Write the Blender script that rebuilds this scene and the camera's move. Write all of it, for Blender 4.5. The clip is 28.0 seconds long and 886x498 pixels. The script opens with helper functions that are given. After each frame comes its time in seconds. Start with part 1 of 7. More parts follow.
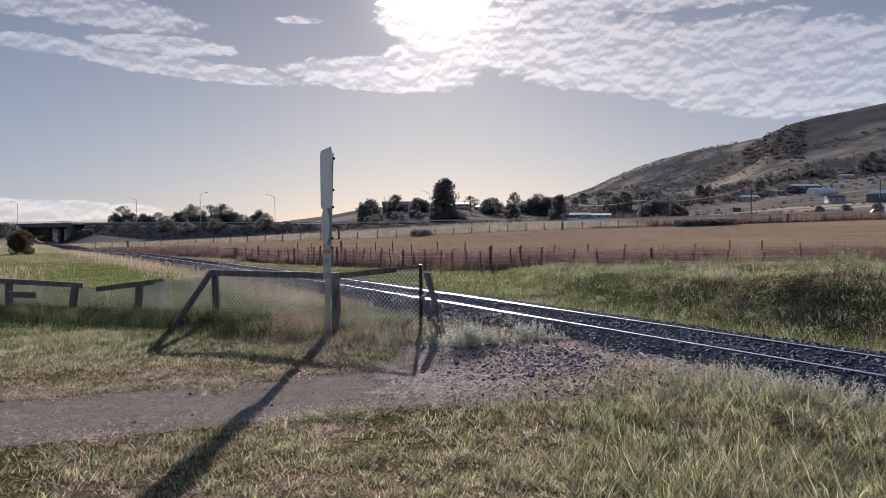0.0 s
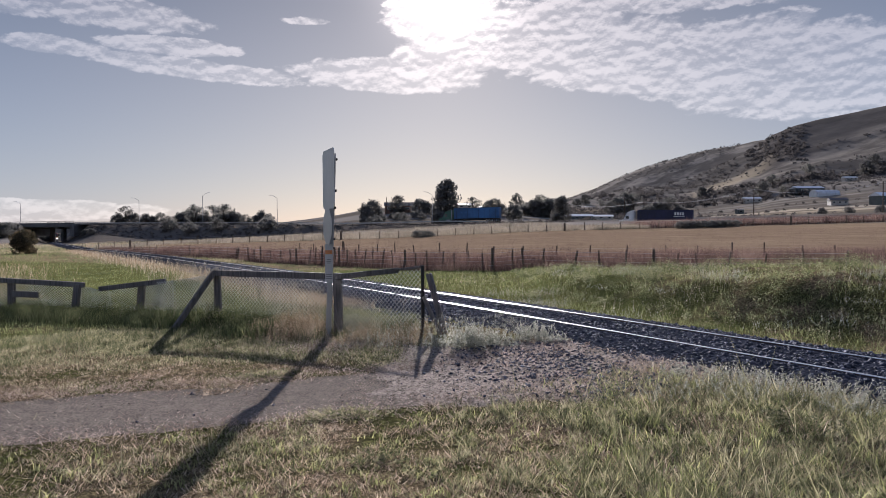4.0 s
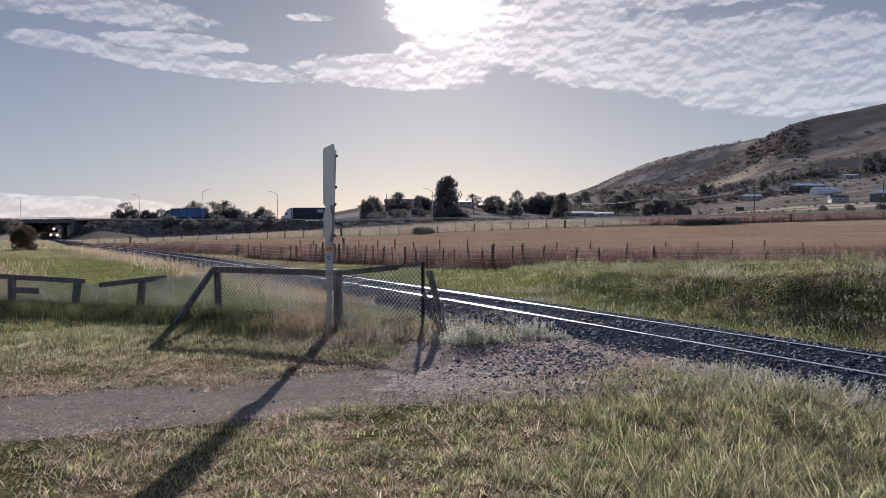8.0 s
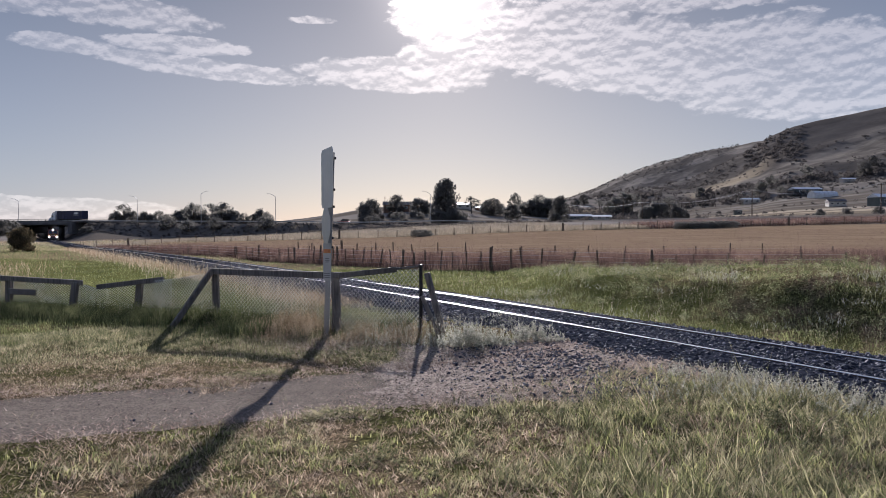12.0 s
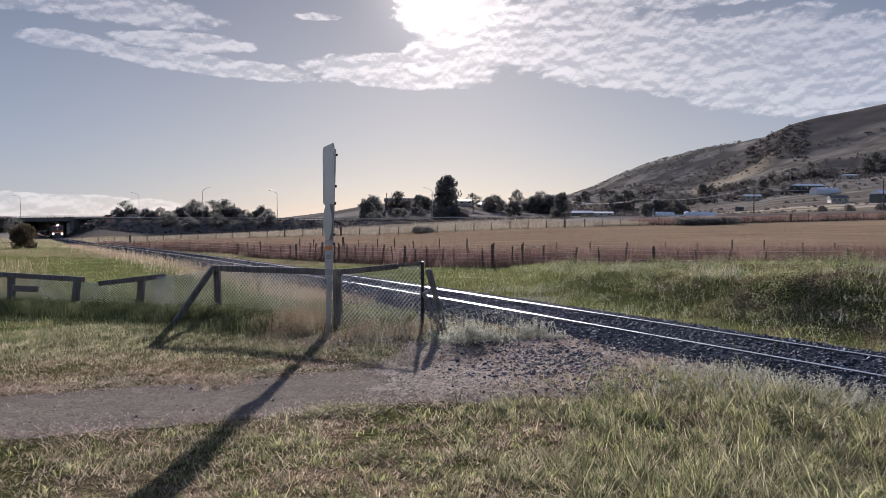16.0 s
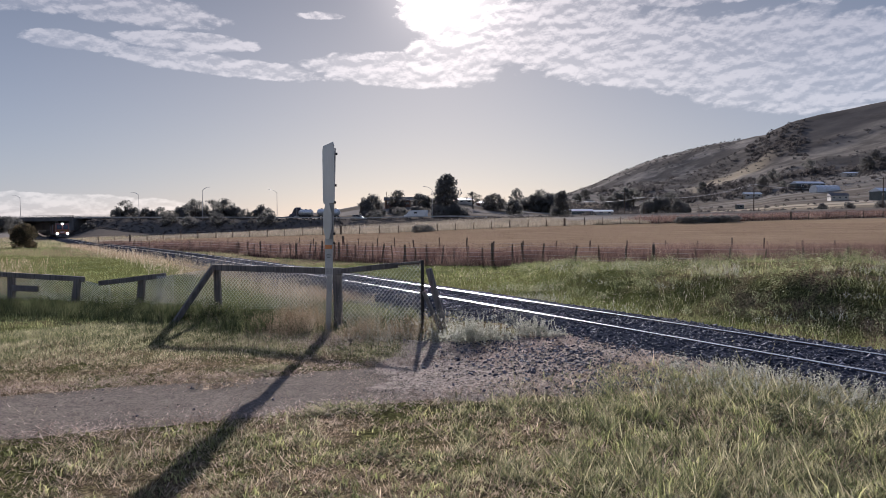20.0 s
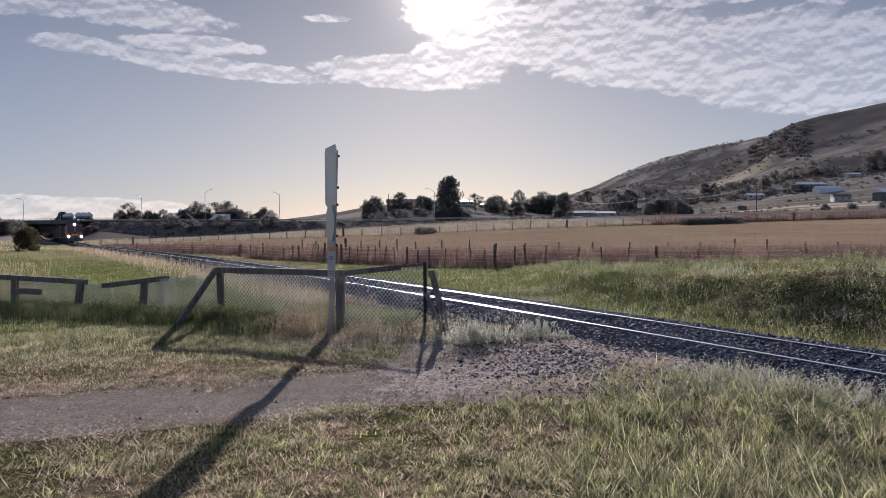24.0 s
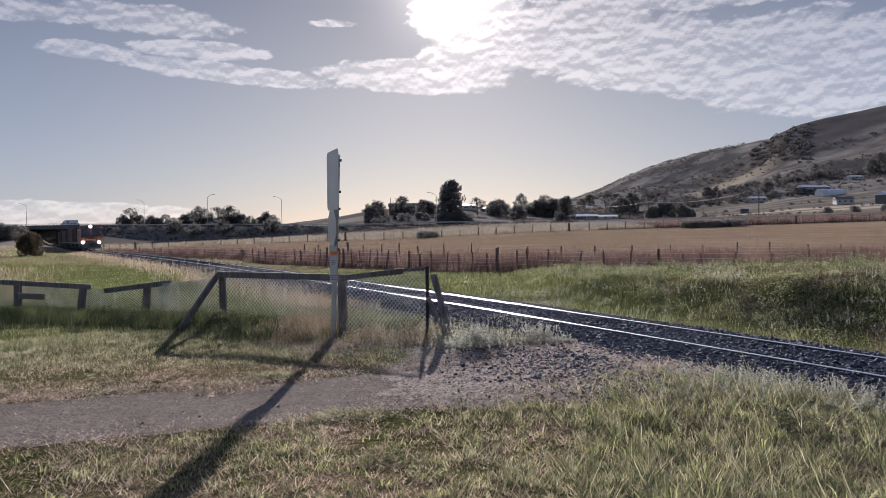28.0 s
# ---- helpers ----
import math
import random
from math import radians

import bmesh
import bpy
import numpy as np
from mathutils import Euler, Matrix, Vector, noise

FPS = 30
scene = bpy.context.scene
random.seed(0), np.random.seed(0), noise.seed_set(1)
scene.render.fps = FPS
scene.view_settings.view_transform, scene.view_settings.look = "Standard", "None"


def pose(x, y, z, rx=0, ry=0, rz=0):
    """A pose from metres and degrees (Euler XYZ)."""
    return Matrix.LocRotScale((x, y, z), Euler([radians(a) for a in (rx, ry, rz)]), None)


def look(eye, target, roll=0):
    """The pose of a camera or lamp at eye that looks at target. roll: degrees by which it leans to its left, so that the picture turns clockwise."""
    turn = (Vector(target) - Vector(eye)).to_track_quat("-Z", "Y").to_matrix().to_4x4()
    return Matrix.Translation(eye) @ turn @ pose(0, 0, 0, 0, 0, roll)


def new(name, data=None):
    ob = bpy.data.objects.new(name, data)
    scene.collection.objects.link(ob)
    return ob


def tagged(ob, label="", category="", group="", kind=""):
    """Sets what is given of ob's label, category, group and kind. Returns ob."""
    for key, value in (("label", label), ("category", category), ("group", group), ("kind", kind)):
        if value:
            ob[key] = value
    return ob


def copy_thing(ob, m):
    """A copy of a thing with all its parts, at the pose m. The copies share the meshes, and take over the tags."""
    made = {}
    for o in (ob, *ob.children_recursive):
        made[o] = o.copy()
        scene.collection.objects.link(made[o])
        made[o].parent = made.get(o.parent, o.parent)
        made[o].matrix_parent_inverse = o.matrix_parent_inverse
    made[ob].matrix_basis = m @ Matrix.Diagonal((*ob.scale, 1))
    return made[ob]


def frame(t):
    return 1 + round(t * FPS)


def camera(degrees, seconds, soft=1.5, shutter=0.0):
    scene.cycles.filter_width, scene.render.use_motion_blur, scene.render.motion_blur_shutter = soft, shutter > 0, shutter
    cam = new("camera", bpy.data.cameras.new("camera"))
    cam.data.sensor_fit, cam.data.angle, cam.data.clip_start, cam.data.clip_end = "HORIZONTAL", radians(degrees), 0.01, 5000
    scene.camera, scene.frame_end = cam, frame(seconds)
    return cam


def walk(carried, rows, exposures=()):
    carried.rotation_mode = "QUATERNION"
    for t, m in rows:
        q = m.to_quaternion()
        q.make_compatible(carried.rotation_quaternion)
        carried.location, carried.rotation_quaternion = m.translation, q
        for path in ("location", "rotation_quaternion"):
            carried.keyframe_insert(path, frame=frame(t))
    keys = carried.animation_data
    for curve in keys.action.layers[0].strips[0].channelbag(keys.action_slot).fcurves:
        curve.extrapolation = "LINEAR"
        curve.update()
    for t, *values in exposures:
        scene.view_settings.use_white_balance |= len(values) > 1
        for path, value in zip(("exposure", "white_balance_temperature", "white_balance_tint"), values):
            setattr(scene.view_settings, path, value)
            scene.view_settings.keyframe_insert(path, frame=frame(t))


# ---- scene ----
EYE = (0.0, 0.0, 1.67)
cam = camera(65.0, 28.0, soft=0.8)

# seconds, yaw, pitch, roll of the hand-held camera, in degrees
PATH = [
    (0, -0.104, -1.838, -0.478), (0.5, -0.065, -1.849, -0.446), (1, -0.011, -1.860, -0.403), (1.5, 0.038, -1.856, -0.392),
    (2, 0.059, -1.832, -0.387), (2.5, 0.061, -1.808, -0.362), (3, 0.062, -1.787, -0.340), (3.5, 0.063, -1.752, -0.298),
    (5.5, 0.067, -1.838, -0.317), (6, 0.067, -1.898, -0.266), (6.5, 0.065, -1.967, -0.224), (7, 0.062, -2.023, -0.208),
    (7.5, 0.062, -2.040, -0.202), (8, 0.081, -2.022, -0.198), (8.5, 0.122, -1.976, -0.173), (9, 0.159, -1.924, -0.130),
    (9.5, 0.166, -1.878, -0.109), (10, 0.134, -1.841, -0.066), (10.5, 0.070, -1.820, -0.009), (11, 0.002, -1.815, 0.003),
    (11.5, -0.047, -1.811, -0.019), (12, -0.070, -1.803, -0.046), (12.5, -0.081, -1.800, -0.051), (14.5, 0.063, -1.889, 0.031),
    (15, 0.066, -1.956, 0.012), (15.5, 0.062, -2.020, -0.015), (16, 0.055, -2.078, -0.056), (16.5, 0.053, -2.130, -0.112),
    (17, 0.051, -2.170, -0.179), (17.5, 0.032, -2.185, -0.212), (18, -0.001, -2.185, -0.211), (18.5, -0.019, -2.185, -0.210),
    (19, -0.016, -2.185, -0.212), (19.5, 0.004, -2.185, -0.213), (20, 0.054, -2.183, -0.209), (20.5, 0.103, -2.163, -0.205),
    (21, 0.110, -2.116, -0.181), (21.5, 0.079, -2.061, -0.099), (23.5, 0.203, -2.040, -0.307), (24, 0.252, -2.024, -0.354),
    (24.5, 0.290, -2.004, -0.405), (25, 0.346, -1.989, -0.450), (25.5, 0.404, -1.982, -0.479), (26, 0.432, -1.962, -0.480),
    (26.5, 0.435, -1.910, -0.467), (27, 0.427, -1.840, -0.481), (27.5, 0.422, -1.769, -0.510), (28, 0.425, -1.698, -0.524),
]


def aim(yaw, pitch, roll):
    a, p = radians(yaw), radians(pitch)
    way = Vector((-math.sin(a) * math.cos(p), math.cos(a) * math.cos(p), math.sin(p)))
    return look(EYE, Vector(EYE) + way, roll)


walk(cam, [(t, aim(a, p, r)) for t, a, p, r in PATH], exposures=[(0.0, 0.96, 6000, 17), (28.0, 0.96, 6000, 17)])

# ---- sky, sun ----
SUN_EL, SUN_AZ = radians(19.6), radians(-0.1)      # azimuth to the right of +y
SUN_DIR = Vector((math.sin(SUN_AZ) * math.cos(SUN_EL), math.cos(SUN_AZ) * math.cos(SUN_EL), math.sin(SUN_EL)))
world = bpy.data.worlds.new("sky")
scene.world = world
world.use_nodes = True
_nt = world.node_tree
_sky = _nt.nodes.new("ShaderNodeTexSky")
_sky.sky_type = "NISHITA"
_sky.sun_disc = False
_sky.sun_elevation = SUN_EL
_sky.sun_rotation = SUN_AZ
_sky.altitude = 0.0
_sky.air_density = 1.0
_sky.dust_density = 0.4
_sky.ozone_density = 1.2
_bg = _nt.nodes["Background"]
_bg.inputs["Strength"].default_value = 0.05
_hs = _nt.nodes.new("ShaderNodeHueSaturation")
_hs.inputs["Saturation"].default_value = 0.95
_nt.links.new(_sky.outputs[0], _hs.inputs["Color"])
_hz = _nt.nodes.new("ShaderNodeMix")               # thin even haze over the clear sky
_hz.data_type = "RGBA"
_hz.inputs[0].default_value = 0.79
_tc = _nt.nodes.new("ShaderNodeTexCoord")
_sx = _nt.nodes.new("ShaderNodeSeparateXYZ")
_nt.links.new(_tc.outputs["Generated"], _sx.inputs[0])
_rp = _nt.nodes.new("ShaderNodeValToRGB")          # haze thickens towards the horizon
_nt.links.new(_sx.outputs[2], _rp.inputs[0])
_rp.color_ramp.elements[0].position, _rp.color_ramp.elements[0].color = 0.0, (0.39, 0.415, 0.475, 1)
_rp.color_ramp.elements[1].position, _rp.color_ramp.elements[1].color = 0.30, (0.148, 0.170, 0.222, 1)
_el = _rp.color_ramp.elements.new(0.60)            # deeper blue overhead
_el.color = (0.225, 0.30, 0.48, 1)
_vm = _nt.nodes.new("ShaderNodeVectorMath")
_vm.operation = "SCALE"
_vm.inputs["Scale"].default_value = 10.0
_dt = _nt.nodes.new("ShaderNodeVectorMath")        # hazy aureole: brighter and warmer towards the sun
_dt.operation = "DOT_PRODUCT"
_nt.links.new(_tc.outputs["Generated"], _dt.inputs[0])
_dt.inputs[1].default_value = SUN_DIR
_gl = _nt.nodes.new("ShaderNodeMapRange")
_gl.interpolation_type = "SMOOTHSTEP"
_nt.links.new(_dt.outputs["Value"], _gl.inputs[0])
_gl.inputs[1].default_value, _gl.inputs[2].default_value = 0.80, 1.0
_au = _nt.nodes.new("ShaderNodeMix")
_au.data_type, _au.blend_type = "RGBA", "MULTIPLY"
_au.inputs[7].default_value = (1.30, 1.16, 1.00, 1)
_nt.links.new(_gl.outputs[0], _au.inputs[0])
_nt.links.new(_rp.outputs[0], _au.inputs[6])
_nt.links.new(_au.outputs[2], _vm.inputs[0])
_nt.links.new(_vm.outputs[0], _hz.inputs[7])
_nt.links.new(_hs.outputs[0], _hz.inputs[6])
_nt.links.new(_hz.outputs[2], _bg.inputs["Color"])

sun = new("sun", bpy.data.lights.new("sun", "SUN"))
sun.data.energy = 5.0
sun.data.angle = radians(0.6)
sun.data.color = (1.0, 0.94, 0.86)
sun.matrix_world = look(SUN_DIR * 100, (0, 0, 0))


# line of the highway: a point on it, its way to the left, its far side
HIGH_A, HIGH_D = Vector((-1.0, 210.6)), Vector((-0.918, 0.397)).normalized()
HIGH_N = Vector((HIGH_D.y, -HIGH_D.x))          # towards the hill side
if HIGH_N.y < 0:
    HIGH_N = -HIGH_N


# ---- materials ----
def rgb(c):
    return (c[0], c[1], c[2], 1.0)


class Mat:
    """A node material with a few shorthands."""

    def __init__(self, name):
        self.m = bpy.data.materials.new(name)
        self.m.use_nodes = True
        self.t = self.m.node_tree
        self.out = self.t.nodes["Material Output"]
        self.b = self.t.nodes["Principled BSDF"]

    def n(self, kind, **values):
        node = self.t.nodes.new(kind)
        for k, v in values.items():
            if k == "op":
                node.operation = v
            elif k == "data":
                node.data_type = v
            elif k == "blend":
                node.blend_type = v
            elif k == "feature":
                node.feature = v
        return node

    def link(self, a, b):
        self.t.links.new(a, b)

    def put(self, socket, v):
        if isinstance(v, bpy.types.NodeSocket):
            self.link(v, socket)
        elif isinstance(v, (tuple, list)) and len(v) == 3 and socket.type == "RGBA":
            socket.default_value = rgb(v)
        else:
            socket.default_value = v

    def math(self, op, a, b=None, clamp=False):
        node = self.n("ShaderNodeMath", op=op)
        node.use_clamp = clamp
        self.put(node.inputs[0], a)
        if b is not None:
            self.put(node.inputs[1], b)
        return node.outputs[0]

    def vmath(self, op, a, b=None):
        node = self.n("ShaderNodeVectorMath", op=op)
        self.put(node.inputs[0], a)
        if b is not None:
            self.put(node.inputs[1], b)
        return node.outputs["Value"] if op in ("DOT_PRODUCT", "LENGTH", "DISTANCE") else node.outputs[0]

    def mix(self, f, a, b, blend="MIX"):
        node = self.n("ShaderNodeMix", data="RGBA", blend=blend)
        self.put(node.inputs[0], f)
        self.put(node.inputs[6], a)
        self.put(node.inputs[7], b)
        return node.outputs[2]

    def pos(self):
        return self.n("ShaderNodeNewGeometry").outputs["Position"]

    def obj(self):
        return self.n("ShaderNodeTexCoord").outputs["Object"]

    def island(self):
        return self.n("ShaderNodeNewGeometry").outputs["Random Per Island"]

    def rand(self):
        return self.n("ShaderNodeObjectInfo").outputs["Random"]

    def scaled(self, v, s):
        node = self.n("ShaderNodeMapping")
        self.put(node.inputs["Vector"], v)
        node.inputs["Scale"].default_value = s if isinstance(s, tuple) else (s, s, s)
        return node.outputs[0]

    def noise(self, v, scale, detail=4.0, rough=0.55, color=False, distort=0.0):
        node = self.n("ShaderNodeTexNoise")
        self.put(node.inputs["Vector"], v)
        node.inputs["Scale"].default_value = scale
        node.inputs["Detail"].default_value = detail
        node.inputs["Roughness"].default_value = rough
        node.inputs["Distortion"].default_value = distort
        return node.outputs[1 if color else 0]

    def voro(self, v, scale, out="Distance"):
        node = self.n("ShaderNodeTexVoronoi")
        self.put(node.inputs["Vector"], v)
        node.inputs["Scale"].default_value = scale
        return node.outputs[out]

    def ramp(self, f, *stops):
        node = self.n("ShaderNodeValToRGB")
        self.put(node.inputs[0], f)
        els = node.color_ramp.elements
        while len(els) < len(stops):
            els.new(0.5)
        for e, (p, c) in zip(els, stops):
            e.position = p
            e.color = rgb(c) if isinstance(c, (tuple, list)) else (c, c, c, 1)
        return node.outputs[0]

    def steps(self, v, lo, hi, a=0.0, b=1.0):
        node = self.n("ShaderNodeMapRange")
        node.interpolation_type = "SMOOTHSTEP"
        self.put(node.inputs[0], v)
        for i, x in enumerate((lo, hi, a, b)):
            node.inputs[1 + i].default_value = x
        return node.outputs[0]

    def bump(self, h, strength=0.5, dist=0.02):
        node = self.n("ShaderNodeBump")
        self.put(node.inputs["Height"], h)
        node.inputs["Strength"].default_value = strength
        node.inputs["Distance"].default_value = dist
        self.link(node.outputs[0], self.b.inputs["Normal"])

    def set(self, color=None, rough=None, metal=None, **more):
        if color is not None:
            self.put(self.b.inputs["Base Color"], color)
        if rough is not None:
            self.put(self.b.inputs["Roughness"], rough)
        if metal is not None:
            self.put(self.b.inputs["Metallic"], metal)
        for k, v in more.items():
            self.put(self.b.inputs[k.replace("_", " ").title()], v)
        return self.m


def mat_leaf(name, stops, glow=0.5, patch=0.7, rough=0.6, spec=0.08):
    """Grass or leaves: each blade its own tint, light shines through."""
    m = Mat(name)
    # blue raised in every stop: bluish veil of haze put into the colour
    stops = [(p, (r, g, b + 0.23 * (0.5 * (r + g) - b))) for p, (r, g, b) in stops]
    c = m.ramp(m.island(), *stops)
    drift = m.noise(m.pos(), patch * 0.22, 2)
    c = m.mix(m.steps(drift, 0.35, 0.65, 0.32, 0.0), c, tuple(0.5 * x for x in stops[1][1]))
    wide = m.noise(m.pos(), patch, 3)
    c = m.mix(m.steps(wide, 0.52, 0.70, 0.0, 0.7), c, stops[-1][1])
    c = m.mix(m.steps(wide, 0.48, 0.30, 0.0, 0.75), c, stops[0][1])
    m.set(c, rough)
    m.b.inputs["Specular IOR Level"].default_value = spec
    tr = m.n("ShaderNodeBsdfTranslucent")
    m.link(c, tr.inputs["Color"])
    mx = m.n("ShaderNodeMixShader")
    mx.inputs[0].default_value = glow
    m.link(m.b.outputs[0], mx.inputs[1])
    m.link(tr.outputs[0], mx.inputs[2])
    m.link(mx.outputs[0], m.out.inputs["Surface"])
    return m.m


def mat_plain(name, color, rough=0.6, metal=0.0, grain=18.0, amount=0.25, bump=0.15, dist=0.01):
    """Paint, metal or plastic with grime at two scales and a little relief."""
    m = Mat(name)
    p = m.obj()
    big = m.noise(p, grain * 0.12, 4)
    fine = m.noise(p, grain, 5)
    dark = tuple(x * (1 - amount) for x in color)
    lite = tuple(min(1, x * (1 + amount * 0.6)) for x in color)
    c = m.mix(m.steps(big, 0.35, 0.7), dark, color)
    c = m.mix(m.steps(fine, 0.5, 0.8, 0, 0.6), c, lite)
    m.set(c, m.steps(fine, 0.2, 0.9, max(0.02, rough - 0.12), min(1, rough + 0.12)), metal)
    m.bump(fine, bump, dist)
    return m.m


def mat_timber(name, dark, light):
    m = Mat(name)
    p = m.obj()
    grain = m.noise(m.scaled(p, (26, 26, 1.6)), 1.0, 5, 0.6)
    stain = m.noise(p, 1.7, 4)
    c = m.ramp(grain, (0.3, dark), (0.62, light))
    c = m.mix(m.steps(stain, 0.45, 0.75, 0, 0.6), c, tuple(x * 0.55 for x in dark))
    m.set(c, 0.85)
    m.bump(grain, 0.5, 0.01)
    return m.m


def mat_ground():
    """Soil under the grass: dry straw, bare earth and green moss in patches, paddock colours by distance from the line."""
    m = Mat("ground_soil")
    p = m.pos()
    wide = m.noise(p, 0.09, 5)
    mid = m.noise(p, 0.8, 5)
    fine = m.noise(p, 14.0, 6, 0.65)
    mat_ = m.math("ADD", m.math("MULTIPLY", fine, 0.4), m.math("MULTIPLY", m.noise(p, 34.0, 5, 0.7), 0.6))     # thatch
    dry = m.ramp(mat_, (0.40, (0.040, 0.029, 0.020)), (0.5, (0.12, 0.088, 0.055)), (0.62, (0.36, 0.27, 0.17)))
    green = m.ramp(mat_, (0.40, (0.018, 0.018, 0.010)), (0.5, (0.055, 0.054, 0.022)), (0.62, (0.17, 0.165, 0.065)))
    near = m.mix(m.steps(mid, 0.42, 0.6), green, dry)
    sep = m.n("ShaderNodeSeparateXYZ")
    m.link(p, sep.inputs[0])
    x, y = sep.outputs[0], sep.outputs[1]
    # mown stubble of the paddock, in faint rows
    rows = m.noise(m.scaled(p, (0.05, 0.9, 0.3)), 1.0, 4, 0.6)
    stub = m.ramp(m.math("ADD", m.math("MULTIPLY", rows, 0.42), m.math("MULTIPLY", fine, 0.58)),
                  (0.36, (0.13, 0.090, 0.058)), (0.5, (0.215, 0.155, 0.102)), (0.66, (0.32, 0.24, 0.162)))
    wob = m.math("ADD", y, m.math("MULTIPLY", m.noise(p, 0.25, 3), 3.0))
    # greener sward on the open ground beside the line
    sward = m.math("MULTIPLY", m.math("MULTIPLY", m.steps(wob, 14.0, 17.0), m.steps(m.math("ADD", x, m.math("MULTIPLY", y, 0.05)), 9.0, 4.0)), m.steps(wob, 150.0, 110.0))
    near = m.mix(m.math("MULTIPLY", sward, 0.85), near, m.ramp(fine, (0.3, (0.055, 0.062, 0.020)), (0.7, (0.15, 0.16, 0.052))))
    side = m.math("ADD", wob, m.math("MULTIPLY", x, 0.62))
    inside = m.math("MULTIPLY", m.steps(wob, 36.5, 38.5), m.steps(side, 32.0, 36.0))
    c = m.mix(inside, near, stub)
    # rough pasture on the slopes beyond, greyed by haze put into its tones
    past = m.ramp(m.noise(p, 0.035, 6, 0.6), (0.30, (0.14, 0.126, 0.113)), (0.5, (0.20, 0.180, 0.157)), (0.72, (0.29, 0.256, 0.212)))
    r = m.vmath("LENGTH", p)
    c = m.mix(m.steps(m.math("ADD", r, m.math("MULTIPLY", m.noise(p, 0.02, 4), 40.0)), 150.0, 165.0), c, past)
    pale = m.math("MULTIPLY", m.steps(m.noise(m.scaled(p, (0.006, 0.016, 0.0)), 1.0, 4, 0.5), 0.52, 0.60), m.steps(r, 300.0, 420.0))
    c = m.mix(m.math("MULTIPLY", pale, m.steps(r, 620.0, 480.0)), c, (0.22, 0.17, 0.105))
    hay = m.math("MULTIPLY", m.math("MULTIPLY", m.steps(r, 325.0, 345.0), m.steps(r, 455.0, 420.0)), m.math("MULTIPLY", m.steps(x, 75.0, 120.0), m.steps(m.noise(m.scaled(p, (0.012, 0.03, 0.0)), 1.0, 4, 0.5), 0.38, 0.46)))
    c = m.mix(m.math("MULTIPLY", hay, 0.8), c, (0.38, 0.32, 0.235))
    # nearer hill toned down, back ridge left paler: distance haze put into the colour
    haze_tone = m.math("ADD", m.steps(r, 420.0, 800.0, 1.0, 0.80), m.steps(r, 1250.0, 1400.0, 0.0, 0.20))
    c = m.mix(1.0, c, m.ramp(haze_tone, (0.0, 0.0), (1.0, 1.0)), "MULTIPLY")
    # strips of field, hay and weed on the flats before the hill
    strip = m.noise(m.scaled(p, (0.0035, 0.05, 0.0)), 1.0, 3, 0.5)
    flats = m.math("MULTIPLY", m.steps(r, 200.0, 230.0), m.steps(r, 620.0, 520.0))
    c = m.mix(m.math("MULTIPLY", m.math("MULTIPLY", m.steps(strip, 0.47, 0.53), flats), 0.75), c, m.ramp(fine, (0.3, (0.075, 0.062, 0.048)), (0.7, (0.15, 0.125, 0.095))))
    # scrub on the hills
    scrub = m.noise(p, 0.012, 7, 0.62)
    c = m.mix(m.math("MULTIPLY", m.steps(scrub, 0.44, 0.56), m.steps(r, 420.0, 700.0, 0, 0.66)), c, (0.062, 0.056, 0.050))
    # sunlit spur between the scrubby slopes, its light put into the colour
    q = m.math("DIVIDE", x, y)
    line = m.math("SUBTRACT", m.math("ADD", r, m.math("MULTIPLY", m.noise(p, 0.02, 4), 60.0)), m.math("ADD", 800.0, m.math("MULTIPLY", m.math("SUBTRACT", q, 0.364), 1765.0)))
    lit_spur = m.math("MULTIPLY", m.steps(m.math("ABSOLUTE", line), 80.0, 25.0), m.math("MULTIPLY", m.steps(q, 0.34, 0.37), m.steps(q, 0.50, 0.455)))
    c = m.mix(m.math("MULTIPLY", lit_spur, 0.5), c, (0.42, 0.345, 0.235))
    # upper slopes of the nearer hill: dark heath, with slope shade put into the colour
    up = m.math("ADD", m.math("ADD", r, m.math("MULTIPLY", m.noise(p, 0.012, 5, 0.6), 240.0)), m.math("MULTIPLY", q, -900.0))
    heath_shade = m.math("MULTIPLY", m.math("MULTIPLY", m.steps(up, 520.0, 600.0), m.steps(r, 1320.0, 1240.0)), m.steps(q, 0.43, 0.47))
    c = m.mix(m.math("MULTIPLY", heath_shade, 0.62), c, (0.068, 0.061, 0.057))
    # rank dark growth on the highway bank, its shade and haze put into the colour
    o = m.math("ADD", m.vmath("DOT_PRODUCT", p, (HIGH_N.x, HIGH_N.y, 0.0)), -(HIGH_A.x * HIGH_N.x + HIGH_A.y * HIGH_N.y))
    o = m.math("ADD", o, m.math("MULTIPLY", m.math("SUBTRACT", m.noise(p, 0.3, 4), 0.5), 4.0))
    bank = m.math("MULTIPLY", m.math("MULTIPLY", m.steps(o, -54.0, -44.0), m.steps(o, 30.0, 24.0)), m.steps(x, 25.0, 5.0))
    c = m.mix(m.math("MULTIPLY", bank, 0.85), c, m.ramp(fine, (0.3, (0.065, 0.056, 0.049)), (0.7, (0.16, 0.138, 0.115))))
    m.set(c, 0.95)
    m.b.inputs["Specular IOR Level"].default_value = 0.0
    m.bump(m.math("ADD", fine, m.math("MULTIPLY", mid, 1.5)), 0.7, 0.05)
    return m.m


